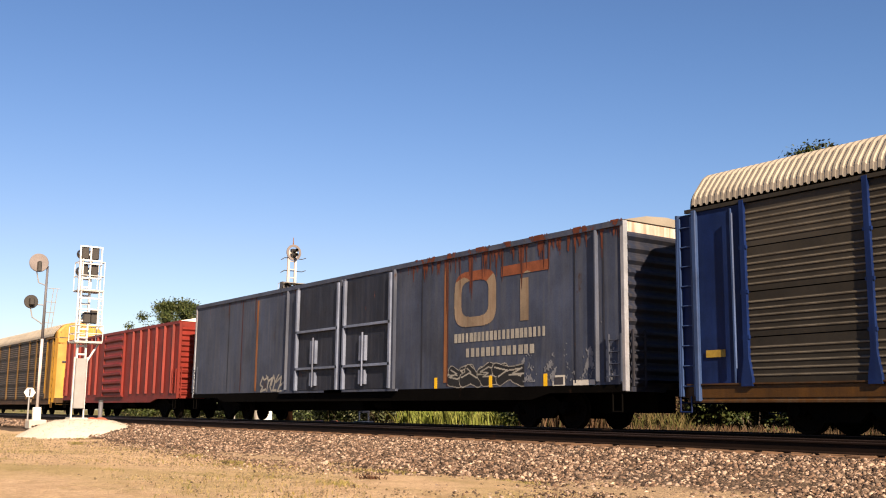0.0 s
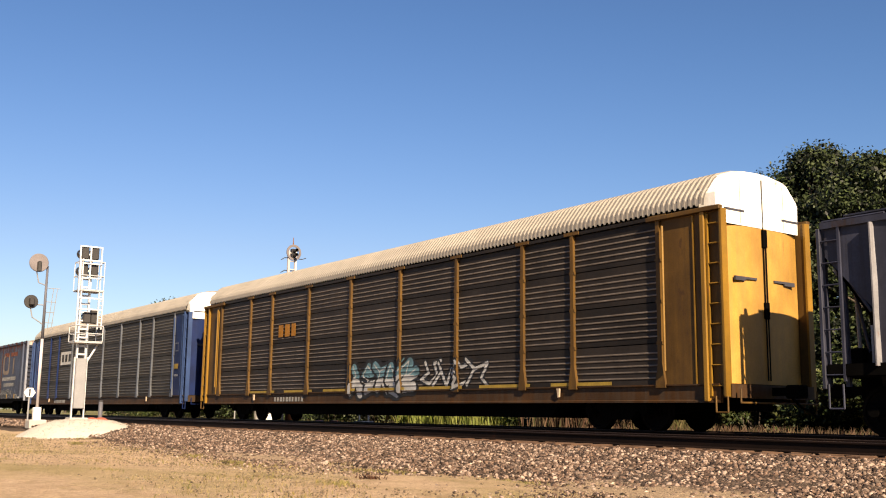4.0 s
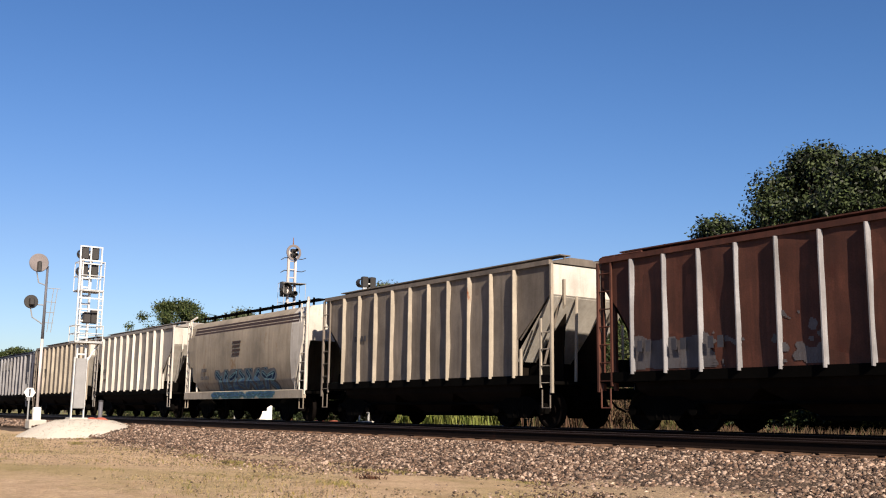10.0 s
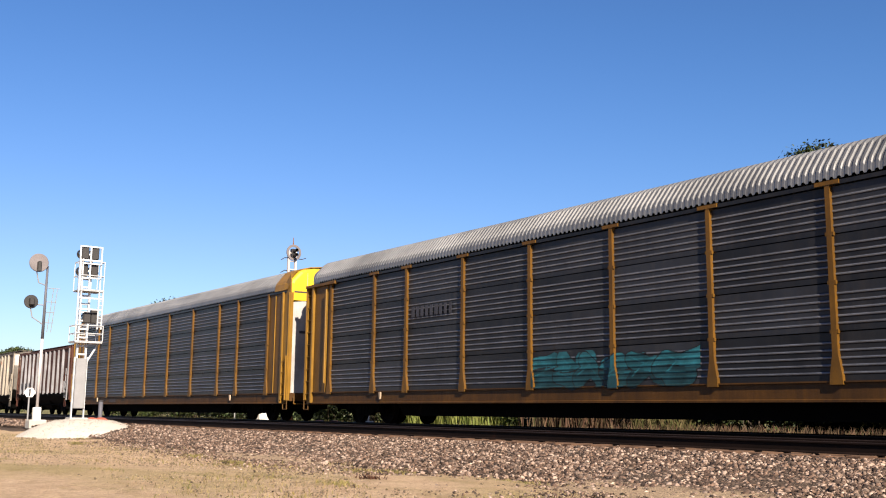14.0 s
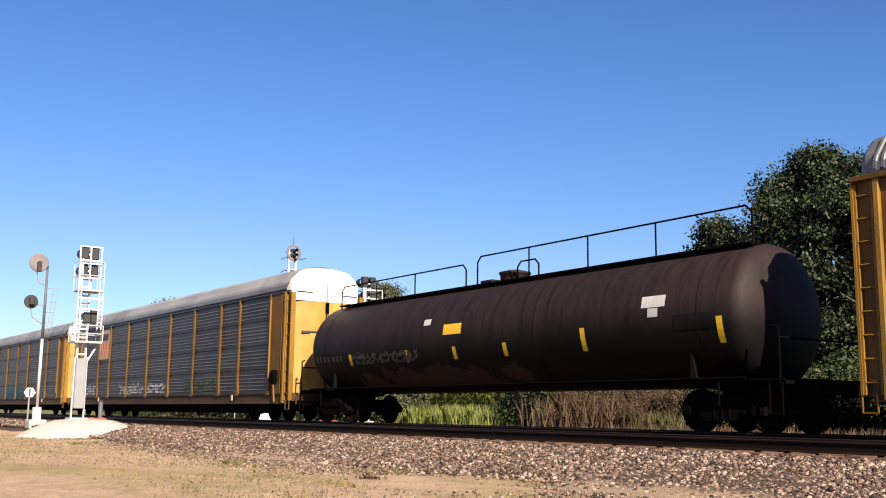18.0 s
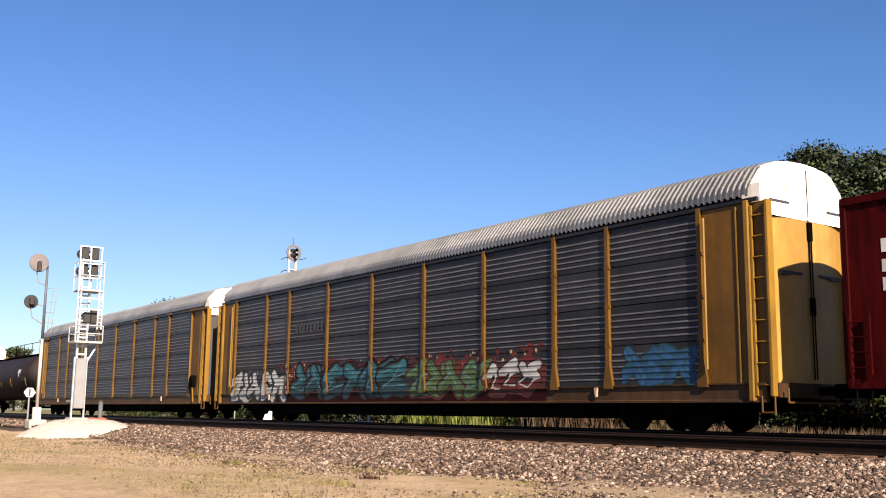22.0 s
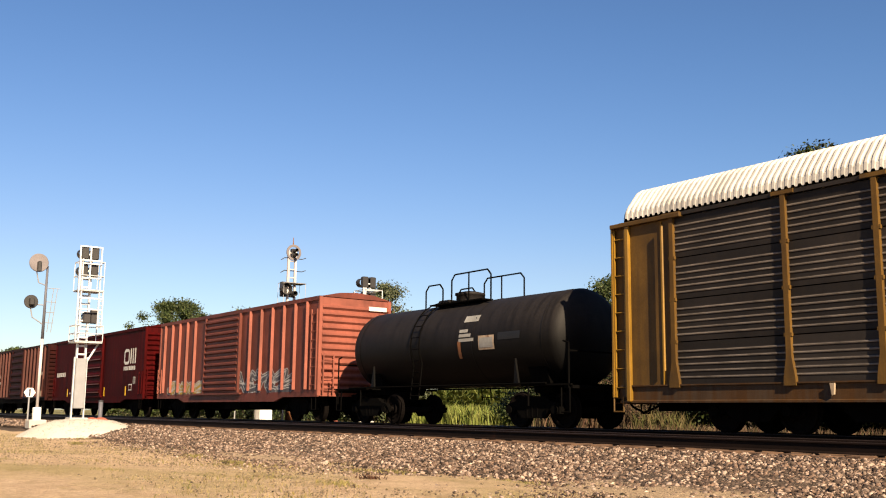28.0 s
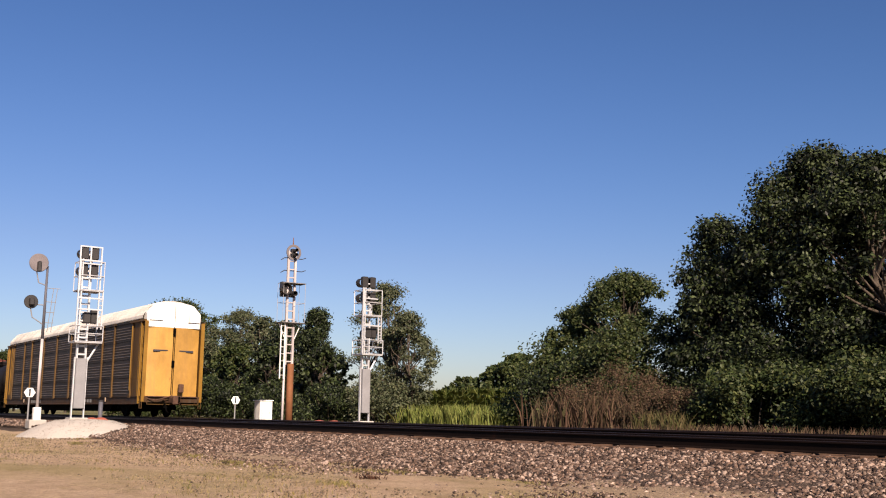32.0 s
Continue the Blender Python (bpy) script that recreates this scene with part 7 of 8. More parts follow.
    def hoop(y, a, b, h):
        """One bent rail with rounded corners that stands on the tank's top."""
        c = min(0.16, h * 0.3)
        base = zt - 0.12
        part("top_railing", Shape().rod([(a, y, base), (a, y, zt + h - c), (a + c, y, zt + h), (b - c, y, zt + h), (b, y, zt + h - c), (b, y, base)], 0.024), M["black_steel"], car)

    for d in (-1, 1):
        if long:
            if d < 0:
                for a, b, h in ((x0, dome_x - 1.5, hgt - 0.1), (dome_x - 0.95, x1, hgt + 0.05)):
                    hoop(d * 0.62, a, b, h)
                    for x in np.arange(a + 2.3, b - 0.5, 2.3):
                        part("rail_post", Shape().rod([(x, d * 0.62, zt - 0.15), (x, d * 0.62, zt + h)], 0.022), M["black_steel"], car)
                hoop(d * 0.4, dome_x + 0.6, dome_x + 1.5, 0.5)
        else:
            hoop(d * 0.62, x0 - 0.35, x0 + 0.55, 0.6)
            hoop(d * 0.62, dome_x - 0.1, x1 + 0.3, 0.82)
            part("rail_post", Shape().rod([(dome_x + 0.75, d * 0.62, zt - 0.12), (dome_x + 0.75, d * 0.62, zt + 0.8)], 0.022), M["black_steel"], car)
        part("walkway", Shape().box(x0, x1, min(d * 0.3, d * 0.72), max(d * 0.3, d * 0.72), zt - 0.05, zt - 0.01), M["black_steel"], car)
    running_gear(car, H, H - 1.75, 0.75)
    return car, H

# ---- the train, from its front ----
auto_carrier(-91.9, "grimy brown-sided auto carrier with yellow ends", M["zinc_dirty"], M["zinc_roof_tan"], M["yellow_old"], M["yellow_dark"], M["yellow_sunlit"], M["yellow_sunlit"])

c, H = box_car(-62.2, -44.1, "bright red ribbed box car", M["red_paint"], 4.36, (-1.5, 1.5), [-8.4, -7.3, -6.2, -5.1, -4.0, -2.9, 2.9, 4.0, 5.1, 6.2, 7.3, 8.4], "ribbed", roof=M["white_paint"])
running_gear(c, H, H - 2.3)

c, H = box_car(-42.2, -16.4, "long faded blue-grey box car streaked with rust", M["blue_grey"], 4.86, ((-3.2, -0.15), (0.15, 3.1)), [-4.1, 12.0], "double", M["shaded_end"], roof=M["zinc_roof_tan"])
running_gear(c, H, H - 3.3)
Y = -1.447
part("rust_streaks", Shape().box(5.75, 5.95, Y - 0.004, Y, 1.2, 4.74).box(-6.75, -6.6, Y - 0.004, Y, 1.1, 4.6), M["rust_steel"], c, "rust-brown seam")
r = random.Random(71)
for i in range(15):
    x = 5.2 + 7.2 * i / 15 + r.uniform(-0.2, 0.2) if i < 12 else -9.0 + 2.2 * (i - 12) + r.uniform(-0.5, 0.5)
    w, ln = r.uniform(0.03, 0.09), r.uniform(0.35, 1.6)
    part("rust_run", Shape().prism([(x - w / 2, 4.74), (x + w / 2, 4.74), (x + w * 0.4, 4.74 - ln * 0.6), (x + w * 0.1, 4.74 - ln), (x - w * 0.2, 4.74 - ln * 0.8)], "y", Y - 0.010, Y - 0.006), M["dull_rust"], c, "rust run below the roof edge")
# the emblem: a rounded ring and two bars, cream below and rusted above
xs, zs, gx, gz, grid, own = canvas(6.1, 10.5, 2.7, 4.4)
ring = (np.abs(gx - 7.2) ** 4 / 0.95 ** 4 + np.abs(gz - 3.5) ** 4 / 0.78 ** 4 < 1) & (np.abs(gx - 7.2) ** 4 / 0.62 ** 4 + np.abs(gz - 3.5) ** 4 / 0.5 ** 4 > 1)
bar = (gx > 8.35) & (gx < 10.3) & (gz > 3.98) & (gz < 4.26)
stem = (gx > 9.15) & (gx < 9.5) & (gz > 2.75) & (gz < 3.86)
r = random.Random(19)
rusty = gz + 0.28 * wave(r, gx, gz, 4.0, 1.5) > np.where(gx > 8.2, 3.75, 4.0)
for k, m in enumerate((ring, bar, stem), 1):
    grid[m] = np.where(rusty[m], 2, 1)
    own[m] = k
painted(c, xs, zs, grid, flat_side(Y - 0.004), ("emblem_cream", "emblem_rust"), ("faded cream part of the emblem", "rusted orange part of the emblem"), own, "emblem")
# rust under the roof edge, runs down the sheet, paint flaked off low down
stain(c, 4.0, 12.85, 3.2, 4.74, flat_side(Y - 0.006), "run_rust", 72, 13.0, 0.22, 1.45, "rust runs below the roof edge", lambda gx, gz: 1.5 * np.clip((gz - 3.9) / 0.84, -1, 1))
stain(c, -12.6, 4.0, 3.9, 4.74, flat_side(Y - 0.006), "run_rust", 73, 13.0, 0.22, 1.9, "rust runs below the roof edge", lambda gx, gz: 1.2 * np.clip((gz - 4.2) / 0.54, -1, 1))
stain(c, 4.0, 12.9, 4.75, 4.88, lambda x, z: -1.4945, "run_rust", 74, 5.0, 4.0, 0.3, "rust along the roof edge")
stain(c, 9.2, 12.6, 1.15, 2.6, flat_side(Y - 0.005), "flaked", 75, 6.0, 5.0, 1.2, "pale flaked paint", lambda gx, gz: 0.8 * np.clip((2.3 - gz) / 0.8, -1, 1))
stain(c, -12.7, -6.9, 1.1, 2.8, flat_side(Y - 0.005), "flaked", 76, 6.0, 4.0, 1.5, "pale flaked paint")
stain(c, -12.7, -8.0, 2.2, 4.6, flat_side(Y - 0.007), "run_rust", 77, 5.0, 0.8, 1.75, "rust patches on the sheet")
for x in (-9.4, -8.1, 4.6, 5.9, 11.2, 12.2):
    plate(c, "seam", x, x + 0.05, 1.1, 4.7, Y - 0.001, M["dull_rust"] if x in (-8.1, 5.9) else M["blue_grey_door"], "dark vertical seam")
bars(c, 6.25, 10.2, 2.3, 2.55, Y, M["mark_dull"], 22, 2)
bars(c, 6.8, 9.75, 1.88, 2.12, Y, M["mark_dull"], 13, 3)
spray(c, 6.1, 9.1, 1.04, 1.7, flat_side(Y - 0.003), "spray_black", "mark_dull", 4, 4, "dark sprayed graffiti with pale outline", 0.17, 0.022)
tag(c, -6.2, -4.3, 1.05, 1.7, flat_side(Y - 0.003), "mark_dull", 14, 4, "thin pale sprayed scrawl")
for x in (5.3, 7.85, 10.06):
    plate(c, "marking", x, x + 0.14, 1.02, 1.35, Y, M["mark_yellow"], "yellow safety bar")
plate(c, "marking", 10.4, 10.85, 1.02, 1.3, Y, M["mark_white"], "white framed panel")
plate(c, "marking", 10.46, 10.79, 1.07, 1.25, Y - 0.005, M["mark_dark"])
plate(c, "marking", 11.15, 11.9, 1.02, 1.17, Y, M["mark_white"], "white rectangle")

SY = -(SIDE_Y + 0.056)
ZY = -1.48
c = auto_carrier(-14.8, "grey auto carrier with dark blue posts and ends", M["zinc_grey"], M["zinc_roof_tan"], M["blue_paint"], M["yellow_dark"], M["blue_paint"], M["white_paint"], False, 13.68, -6.0, True)
plate(c, "emblem_panel", -6.65, -4.42, 2.95, 3.72, SY, M["mark_white"], "white rectangular emblem panel")
for i in range(3):
    plate(c, "emblem", -6.4 + 0.7 * i, -5.95 + 0.7 * i, 3.12, 3.55, SY - 0.006, M["zinc_grey"], "grey block of the emblem")
plate(c, "yellow_patch", -13.1, -8.0, 0.72, 0.95, ZY, M["yellow_sill"], "yellow painted stretch of the sill")
bars(c, -7.55, -5.2, 0.7, 0.88, ZY, M["mark_dull"], 10, 5)
plate(c, "marking", -12.9, -12.4, 1.55, 1.7, SY, M["mark_yellow_dull"], "yellow rectangle")
plate(c, "marking", 12.1, 12.55, 2.2, 2.42, SY, M["mark_yellow_dull"], "worn yellow rectangle")
stroke(c, "marking", [(12.1, 3.0), (12.5, 3.0), (12.5, 3.35), (12.1, 3.35), (12.1, 3.0)], 0.03, SY, M["flaked"], "pale painted frame")
bars(c, 12.15, 12.6, 1.85, 1.95, SY, M["flaked"], 4, 31)
c = auto_carrier(14.25, "grimy auto carrier with yellow posts and graffiti", M["zinc_dirty"], M["zinc_roof_tan"], M["yellow_old"], M["yellow_dark"], M["yellow_sunlit"], M["white_paint"], True, 13.85)
bars(c, -6.75, -5.2, 3.05, 3.5, SY, M["mark_orange"], 3, 6, "row of orange plain blocks", "emblem")
side = rack_side(rack_posts(13.85))
xs, zs, gx, gz, grid, own = canvas(-1.5, 2.6, 0.7, 2.05)
forms(grid, own, gx, gz, -1.25, 2.25, 0.82, 1.95, 5, 21, 0.16, (1, 2, 3, 4, 2), 0.035, 0.07)
painted(c, xs, zs, grid, side, ("sky_spray", "spray_white", "spray_black", "spray_black"), ("pale blue sprayed graffiti", "white sprayed graffiti", "black sprayed outline"), own)
xs, zs, gx, gz, grid, own = canvas(2.4, 5.9, 0.95, 1.95)
forms(grid, own, gx, gz, 2.7, 5.7, 1.05, 1.85, 4, 22, 0.035, (1, 1, 1, 2, 1), 0.012, 0.06)
painted(c, xs, zs, grid, side, ("spray_white", "spray_black"), ("white sprayed line graffiti", "black sprayed shadow"), own)
bars(c, -6.95, -4.6, 0.7, 0.86, ZY, M["mark_dull"], 10, 7)
for i in range(7):
    plate(c, "rub_strip", -9.0 + 2.9 * i, -6.9 + 2.9 * i, 1.02, 1.10, SY, M["mark_yellow_dull"], "worn yellow strip")

ribbed_hopper(44.1, 55.4, "grey ribbed hopper car with end frames", M["hop_grey"], 11, 3.9, 1.1, True)
c, H = ribbed_hopper(57.0, 69.2, "blue-grey ribbed hopper car with end frames", M["hop_grey"], 11, 3.9, 1.2, True)
HY = -1.485
plate(c, "lettering_panel", -4.85, -3.95, 1.8, 2.45, HY, M["mark_dull"], "pale lettering panel")
plate(c, "lettering_panel", -3.85, -3.05, 1.8, 2.45, HY, M["mark_dull"], "pale lettering panel")
bars(c, -4.75, -4.05, 2.15, 2.38, HY - 0.005, M["mark_dark"], 3, 8)
bars(c, -3.8, -3.1, 1.88, 2.1, HY - 0.005, M["mark_dark"], 3, 9)
bars(c, -1.8, 1.6, 3.05, 3.6, HY, M["mark_dull"], 4, 10)
c, H = ribbed_hopper(70.5, 82.2, "dusty tan ribbed hopper car", M["hop_tan"], 10, 4.14)
bars(c, -3.85, -2.75, 2.66, 2.84, HY, M["hop_mark"], 4, 11)
bars(c, -4.2, -2.6, 2.32, 2.5, HY, M["hop_mark"], 6, 12)
c, H = ribbed_hopper(83.4, 95.1, "soiled white ribbed hopper car", M["hop_white"], 10, 4.12)
bars(c, -4.2, -3.45, 2.28, 2.46, HY, M["hop_mark"], 4, 13)
bars(c, -4.1, -3.6, 1.82, 1.96, HY, M["dull_rust"], 4, 14)
round_hopper(96.8, 107.9)
c, H = ribbed_hopper(109.2, 121.0, "dusty pale tan ribbed hopper car", M["hop_tan"], 10, 4.12)
bars(c, -3.75, -2.95, 2.6, 2.78, HY, M["mark_dark"], 4, 15)
c, H = ribbed_hopper(122.6, 134.7, "white ribbed hopper car stained with rust", M["hop_rust"], 11, 3.92, 1.1, True)
def dented(x, z):
    return -(1.42 + 0.03 + 0.05 * noise.noise(Vector((x * 1.1, z * 0.9, 122.6 - 1))))


stain(c, -4.95, 4.9, 1.36, 2.4, dented, "old_pale", 16, 1.6, 2.2, 1.1, "pale old paint low on the sheet", lambda gx, gz: 2.4 * np.clip((2.25 - gz) / 0.35, -1.5, 1) * np.clip((-1.2 - gx) / 2.0, 0.12, 1), "old_paint")
for x in (-4.75, -3.75, -2.75):
    bars(c, x, x + 0.5, 1.75, 2.0, -1.52, M["mark_dark"], 2, 16)

c = auto_carrier(135.8, "silver auto carrier with yellow posts and solid yellow ends", M["zinc"], M["zinc_roof"], M["yellow"], M["yellow_sill"], M["white_door_shaded"], M["yellow_cap"], False, solid=True)
stroke(c, "emblem", [(-6.55, 3.62), (-6.63, 3.62), (-6.63, 3.2), (-6.55, 3.2)], 0.05, SY, M["mark_dark"])
bars(c, -6.45, -5.5, 3.3, 3.55, SY, M["mark_dark"], 3, 17, "row of dark plain blocks", "emblem")
bars(c, -6.65, -5.65, 0.72, 0.88, ZY, M["mark_dark"], 8, 18)
c = auto_carrier(164.4, "silver auto carrier with yellow posts and teal graffiti", M["zinc"], M["zinc_roof"], M["yellow"], M["yellow_sill"], M["yellow_sunlit"], M["white_paint"])
bars(c, -6.95, -4.8, 3.18, 3.48, SY, M["mark_dark"], 9, 19, "row of dark plain blocks", "emblem")
xs, zs, gx, gz, grid, own = canvas(-1.4, 4.0, 0.9, 1.85)
forms(grid, own, gx, gz, -1.2, 3.8, 0.95, 1.82, 6, 23, 0.2, (1, 2, 3, 0, 4), 0.025)
painted(c, xs, zs, grid, rack_side(rack_posts()), ("spray_aqua", "spray_teal", "spray_black", "spray_aqua"), ("teal sprayed graffiti", "teal sprayed graffiti", "green sprayed outline", "pale blue sprayed lines"), own)
c = auto_carrier(193.3, "silver auto carrier with yellow posts and sprayed tags", M["zinc"], M["zinc_roof"], M["yellow"], M["yellow_dark"], M["yellow_sunlit"], M["white_paint"], False)
hand_brake(c, 12.5)
plate(c, "emblem_panel", -8.95, -7.4, 3.0, 4.55, SY, M["mark_gold"], "pale emblem panel")
plate(c, "emblem", -8.75, -7.6, 4.0, 4.35, SY - 0.005, M["mark_dark"])
for i in range(4):
    plate(c, "emblem", -8.7 + 0.28 * i, -8.58 + 0.28 * i, 3.2, 3.95, SY - 0.005, M["mark_red"])
side = rack_side(rack_posts())
tag(c, -12.0, -9.3, 1.1, 1.7, side, "spray_white", 24, 5, "thin white sprayed tag")
spray(c, -5.3, -2.0, 1.05, 1.68, side, "spray_white", "spray_black", 25, 5, "white sprayed tag", 0.07, 0.03)
tag(c, -1.2, 1.0, 1.1, 1.6, side, "spray_white", 26, 4, "thin white sprayed tag")
spray(c, 3.7, 6.8, 1.02, 1.65, side, "spray_black", "spray_green", 27, 5, "black and green sprayed tag", 0.1, 0.025)
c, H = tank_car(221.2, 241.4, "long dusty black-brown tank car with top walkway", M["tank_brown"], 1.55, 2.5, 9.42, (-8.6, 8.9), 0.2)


def on_tank(car, name, x0, x1, z0, z1, R, zc, material, label=""):
    """A painted patch that follows the tank's side."""
    rows = []
    for z in np.linspace(z0, z1, 5):
        y = -math.sqrt(max(0.0, R * R - (z - zc) ** 2)) - 0.008
        rows.append([(x0, y, z), (x1, y, z)])
    return part(name, Shape().sheet(rows), material, car, label)


on_tank(c, "placard", -1.15, -0.3, 2.55, 2.85, 1.55, 2.5, M["mark_yellow"], "yellow placard")
on_tank(c, "marking", -2.2, -1.85, 2.88, 3.06, 1.55, 2.5, M["mark_white"])
on_tank(c, "marking", 6.5, 7.2, 2.72, 2.98, 1.55, 2.5, M["mark_white"], "white painted patch")
on_tank(c, "marking", 6.7, 7.0, 2.5, 2.70, 1.55, 2.5, M["mark_white"], "white painted patch")
on_tank(c, "marking", 7.45, 8.5, 2.17, 2.5, 1.55, 2.5, M["tank_black"], "black painted patch")
for x in (-6.5, -3.2, -0.75, 1.5, 4.5, 8.6):
    on_tank(c, "marking", x, x + 0.16, 1.85, 2.4 if x > 4 else 2.2, 1.55, 2.5, M["mark_yellow"], "yellow upright bar")
for i in range(7):
    on_tank(c, "lettering", -8.7 + 0.25 * i + 0.1 * (i > 3), -8.56 + 0.25 * i + 0.1 * (i > 3), 2.0, 2.18, 1.55, 2.5, M["tank_scrawl"])


def tank_side(x, z):
    return -math.sqrt(max(0.0, 1.55 ** 2 - (z - 2.5) ** 2)) - 0.01


def tank_side_over(x, z):
    return tank_side(x, z) - 0.004


stain(c, -6.4, 2.2, 1.12, 1.95, tank_side, "tank_rust", 81, 1.3, 2.0, 0.5, "worn rust-brown sprayed patch", lambda gx, gz: 1.1 * np.clip((1.75 - gz) / 0.3, -1, 1), "graffiti")
stain(c, -6.0, 2.6, 1.2, 2.1, tank_side_over, "spray_black", 82, 1.6, 2.4, 1.15, "black sprayed patches", None, "graffiti")
stain(c, -6.4, 3.2, 1.7, 2.25, tank_side_over, "tank_scrawl", 83, 2.6, 5.0, 1.35, "pale smeared spray paint", None, "graffiti")
tag(c, -6.2, -2.6, 1.86, 2.2, lambda x, z: tank_side(x, z) - 0.007, "tank_scrawl", 84, 9, "thin pale sprayed scrawl")
c = auto_carrier(243.05, "silver auto carrier with yellow posts and yellow sill", M["zinc"], M["zinc_roof"], M["yellow"], M["yellow_mid"], M["shaded_door"], M["white_paint"], True, 13.8)
hand_brake(c, 12.6)
bars(c, -6.95, -4.7, 3.12, 3.5, SY, M["mark_dark"], 9, 19, "row of dark plain blocks", "emblem")
plate(c, "number_panel", -7.1, -4.6, 0.69, 0.92, ZY, M["mark_dark"], "black number panel")
bars(c, -7.0, -4.7, 0.73, 0.88, ZY - 0.005, M["mark_dull"], 11, 20)
c = auto_carrier(271.7, "silver auto carrier with yellow posts and large graffiti", M["zinc"], M["zinc_roof"], M["yellow"], M["yellow_dark"], M["yellow_sunlit"], M["white_paint"], False)
bars(c, -6.7, -4.3, 3.15, 3.45, SY, M["mark_dark"], 9, 19, "row of dark plain blocks", "emblem")
side = rack_side(rack_posts())
xs, zs, gx, gz, grid, own = canvas(-12.1, 7.4, 0.66, 2.25)
r = random.Random(28)
edge = 1.78 + 0.22 * wave(r, gx, gz * 0, 2.2, 0) + 0.1 * wave(r, gx, gz * 0, 9.0, 0)
grid[(gz < edge) & (gx > -8.0 + 0.5 * wave(r, gx, gz, 1.0, 3.0)) & (gx < 6.9) & (wave(r, gx, gz, 4.0, 5.0) > -1.15)] = 3
grid[(grid == 3) & (gz < 0.98)] = 9
dots(grid, gx, gz, -8.2, 6.9, 1.75, 2.1, 130, 5, 3, (0.03, 0.09))
dots(grid, gx, gz, -8.0, 6.8, 1.55, 2.0, 90, 6, 8, (0.02, 0.055))
dots(grid, gx, gz, -7.6, -6.2, 0.9, 1.7, 26, 7, 8, (0.02, 0.06))
forms(grid, own, gx, gz, -11.9, -7.5, 0.72, 1.86, 5, 29, 0.15, (1, 1, 2, 2, 1), 0.05, 0.07, 0.25)
forms(grid, own, gx, gz, -6.6, 0.6, 0.8, 1.92, 6, 34, 0.2, (5, 4, 2, 9, 7), 0.05, 0.05, 0.2)
forms(grid, own, gx, gz, 0.9, 4.4, 0.8, 1.9, 4, 35, 0.17, (6, 6, 2, 3, 7), 0.04, 0.03, 0.1)
forms(grid, own, gx, gz, 4.6, 6.5, 0.85, 1.75, 3, 36, 0.12, (1, 3, 2, 3, 1), 0.04, 0.03)
painted(c, xs, zs, grid, side, ("spray_white", "spray_black", "spray_red", "spray_teal", "spray_aqua", "spray_green", "sky_spray", "mark_gold", "oxide"), ("white sprayed graffiti", "black sprayed outline", "red sprayed background", "deep teal sprayed graffiti", "bright teal sprayed graffiti", "green sprayed graffiti", "pale blue sprayed lines", "yellowish sprayed dots", "brown sprayed base"), own)
spray(c, 9.7, 11.5, 0.95, 1.9, side, "spray_blue", "spray_teal", 33, 3, "blue sprayed tag", 0.13, 0.04)

c, H = box_car(300.6, 316.2, "dark red smooth-sided box car with white marks", M["cn_red"], 4.38, (-1.2, 1.1), [-2.05, 1.85], "plug")
running_gear(c, H, H - 2.0)


def red_marks(c, x0, x1, z0, z1, url):
    """The white railway emblem as a plain ring and bars, a row of bars below it."""
    Y = -1.446
    w, h = x1 - x0, z1 - z0
    ring = [(x0 + 0.05 * w, z0 + 0.16), (x0 + 0.12 * w, z0 + 0.06), (x0 + 0.36 * w, z0 + 0.06), (x0 + 0.43 * w, z0 + 0.16), (x0 + 0.43 * w, z1 - 0.18), (x0 + 0.36 * w, z1 - 0.08), (x0 + 0.12 * w, z1 - 0.08), (x0 + 0.05 * w, z1 - 0.18)]
    part("emblem", ribbon(Shape(), ring, 0.14, Y - 0.004, Y, True), M["mark_white"], c, "white painted ring of the railway emblem")
    for k in (0.58, 0.76, 0.94):
        plate(c, "emblem", x0 + (k - 0.04) * w, x0 + (k + 0.04) * w, z0 + 0.02, z1, Y, M["mark_white"], "white painted bar of the railway emblem")
    bars(c, x0, x1, url[0], url[1], Y, M["mark_white"], 9, 33)


red_marks(c, 4.6, 6.35, 2.72, 3.55, (2.48, 2.64))
CY = -1.446
bars(c, -7.05, -5.25, 3.30, 3.55, CY, M["mark_white"], 8, 34)
bars(c, -7.05, -5.5, 2.94, 3.17, CY, M["mark_white"], 8, 35)
bars(c, -7.05, -5.4, 2.60, 2.84, CY, M["mark_white"], 9, 36)
for x, z0, z1 in ((2.15, 1.08, 1.55), (4.55, 1.15, 1.6)):
    plate(c, "marking", x, x + 0.14, z0, z1, CY, M["mark_yellow"], "yellow safety bar")
plate(c, "marking", 4.8, 5.24, 1.4, 1.7, CY, M["mark_white"], "white framed panel")
plate(c, "marking", 4.85, 5.19, 1.45, 1.65, CY - 0.005, M["cn_red"])
bars(c, 5.9, 6.7, 1.9, 2.2, CY, M["mark_dull"], 5, 37)
bars(c, -2.95, -2.3, 1.75, 1.95, CY, M["mark_dull"], 5, 38)
bars(c, -6.9, -4.2, 1.12, 1.2, CY, M["mark_dull"], 7, 39)
plate(c, "marking", -0.55, -0.2, 0.74, 0.86, -1.475, M["mark_yellow"], "yellow tag on the sill")
plate(c, "marking", -3.05, -2.45, 1.3, 1.36, CY, M["mark_dull"], "small white stencil line")
plate(c, "marking", 6.0, 6.5, 1.62, 1.72, CY, M["mark_dull"], "small white stencil line")
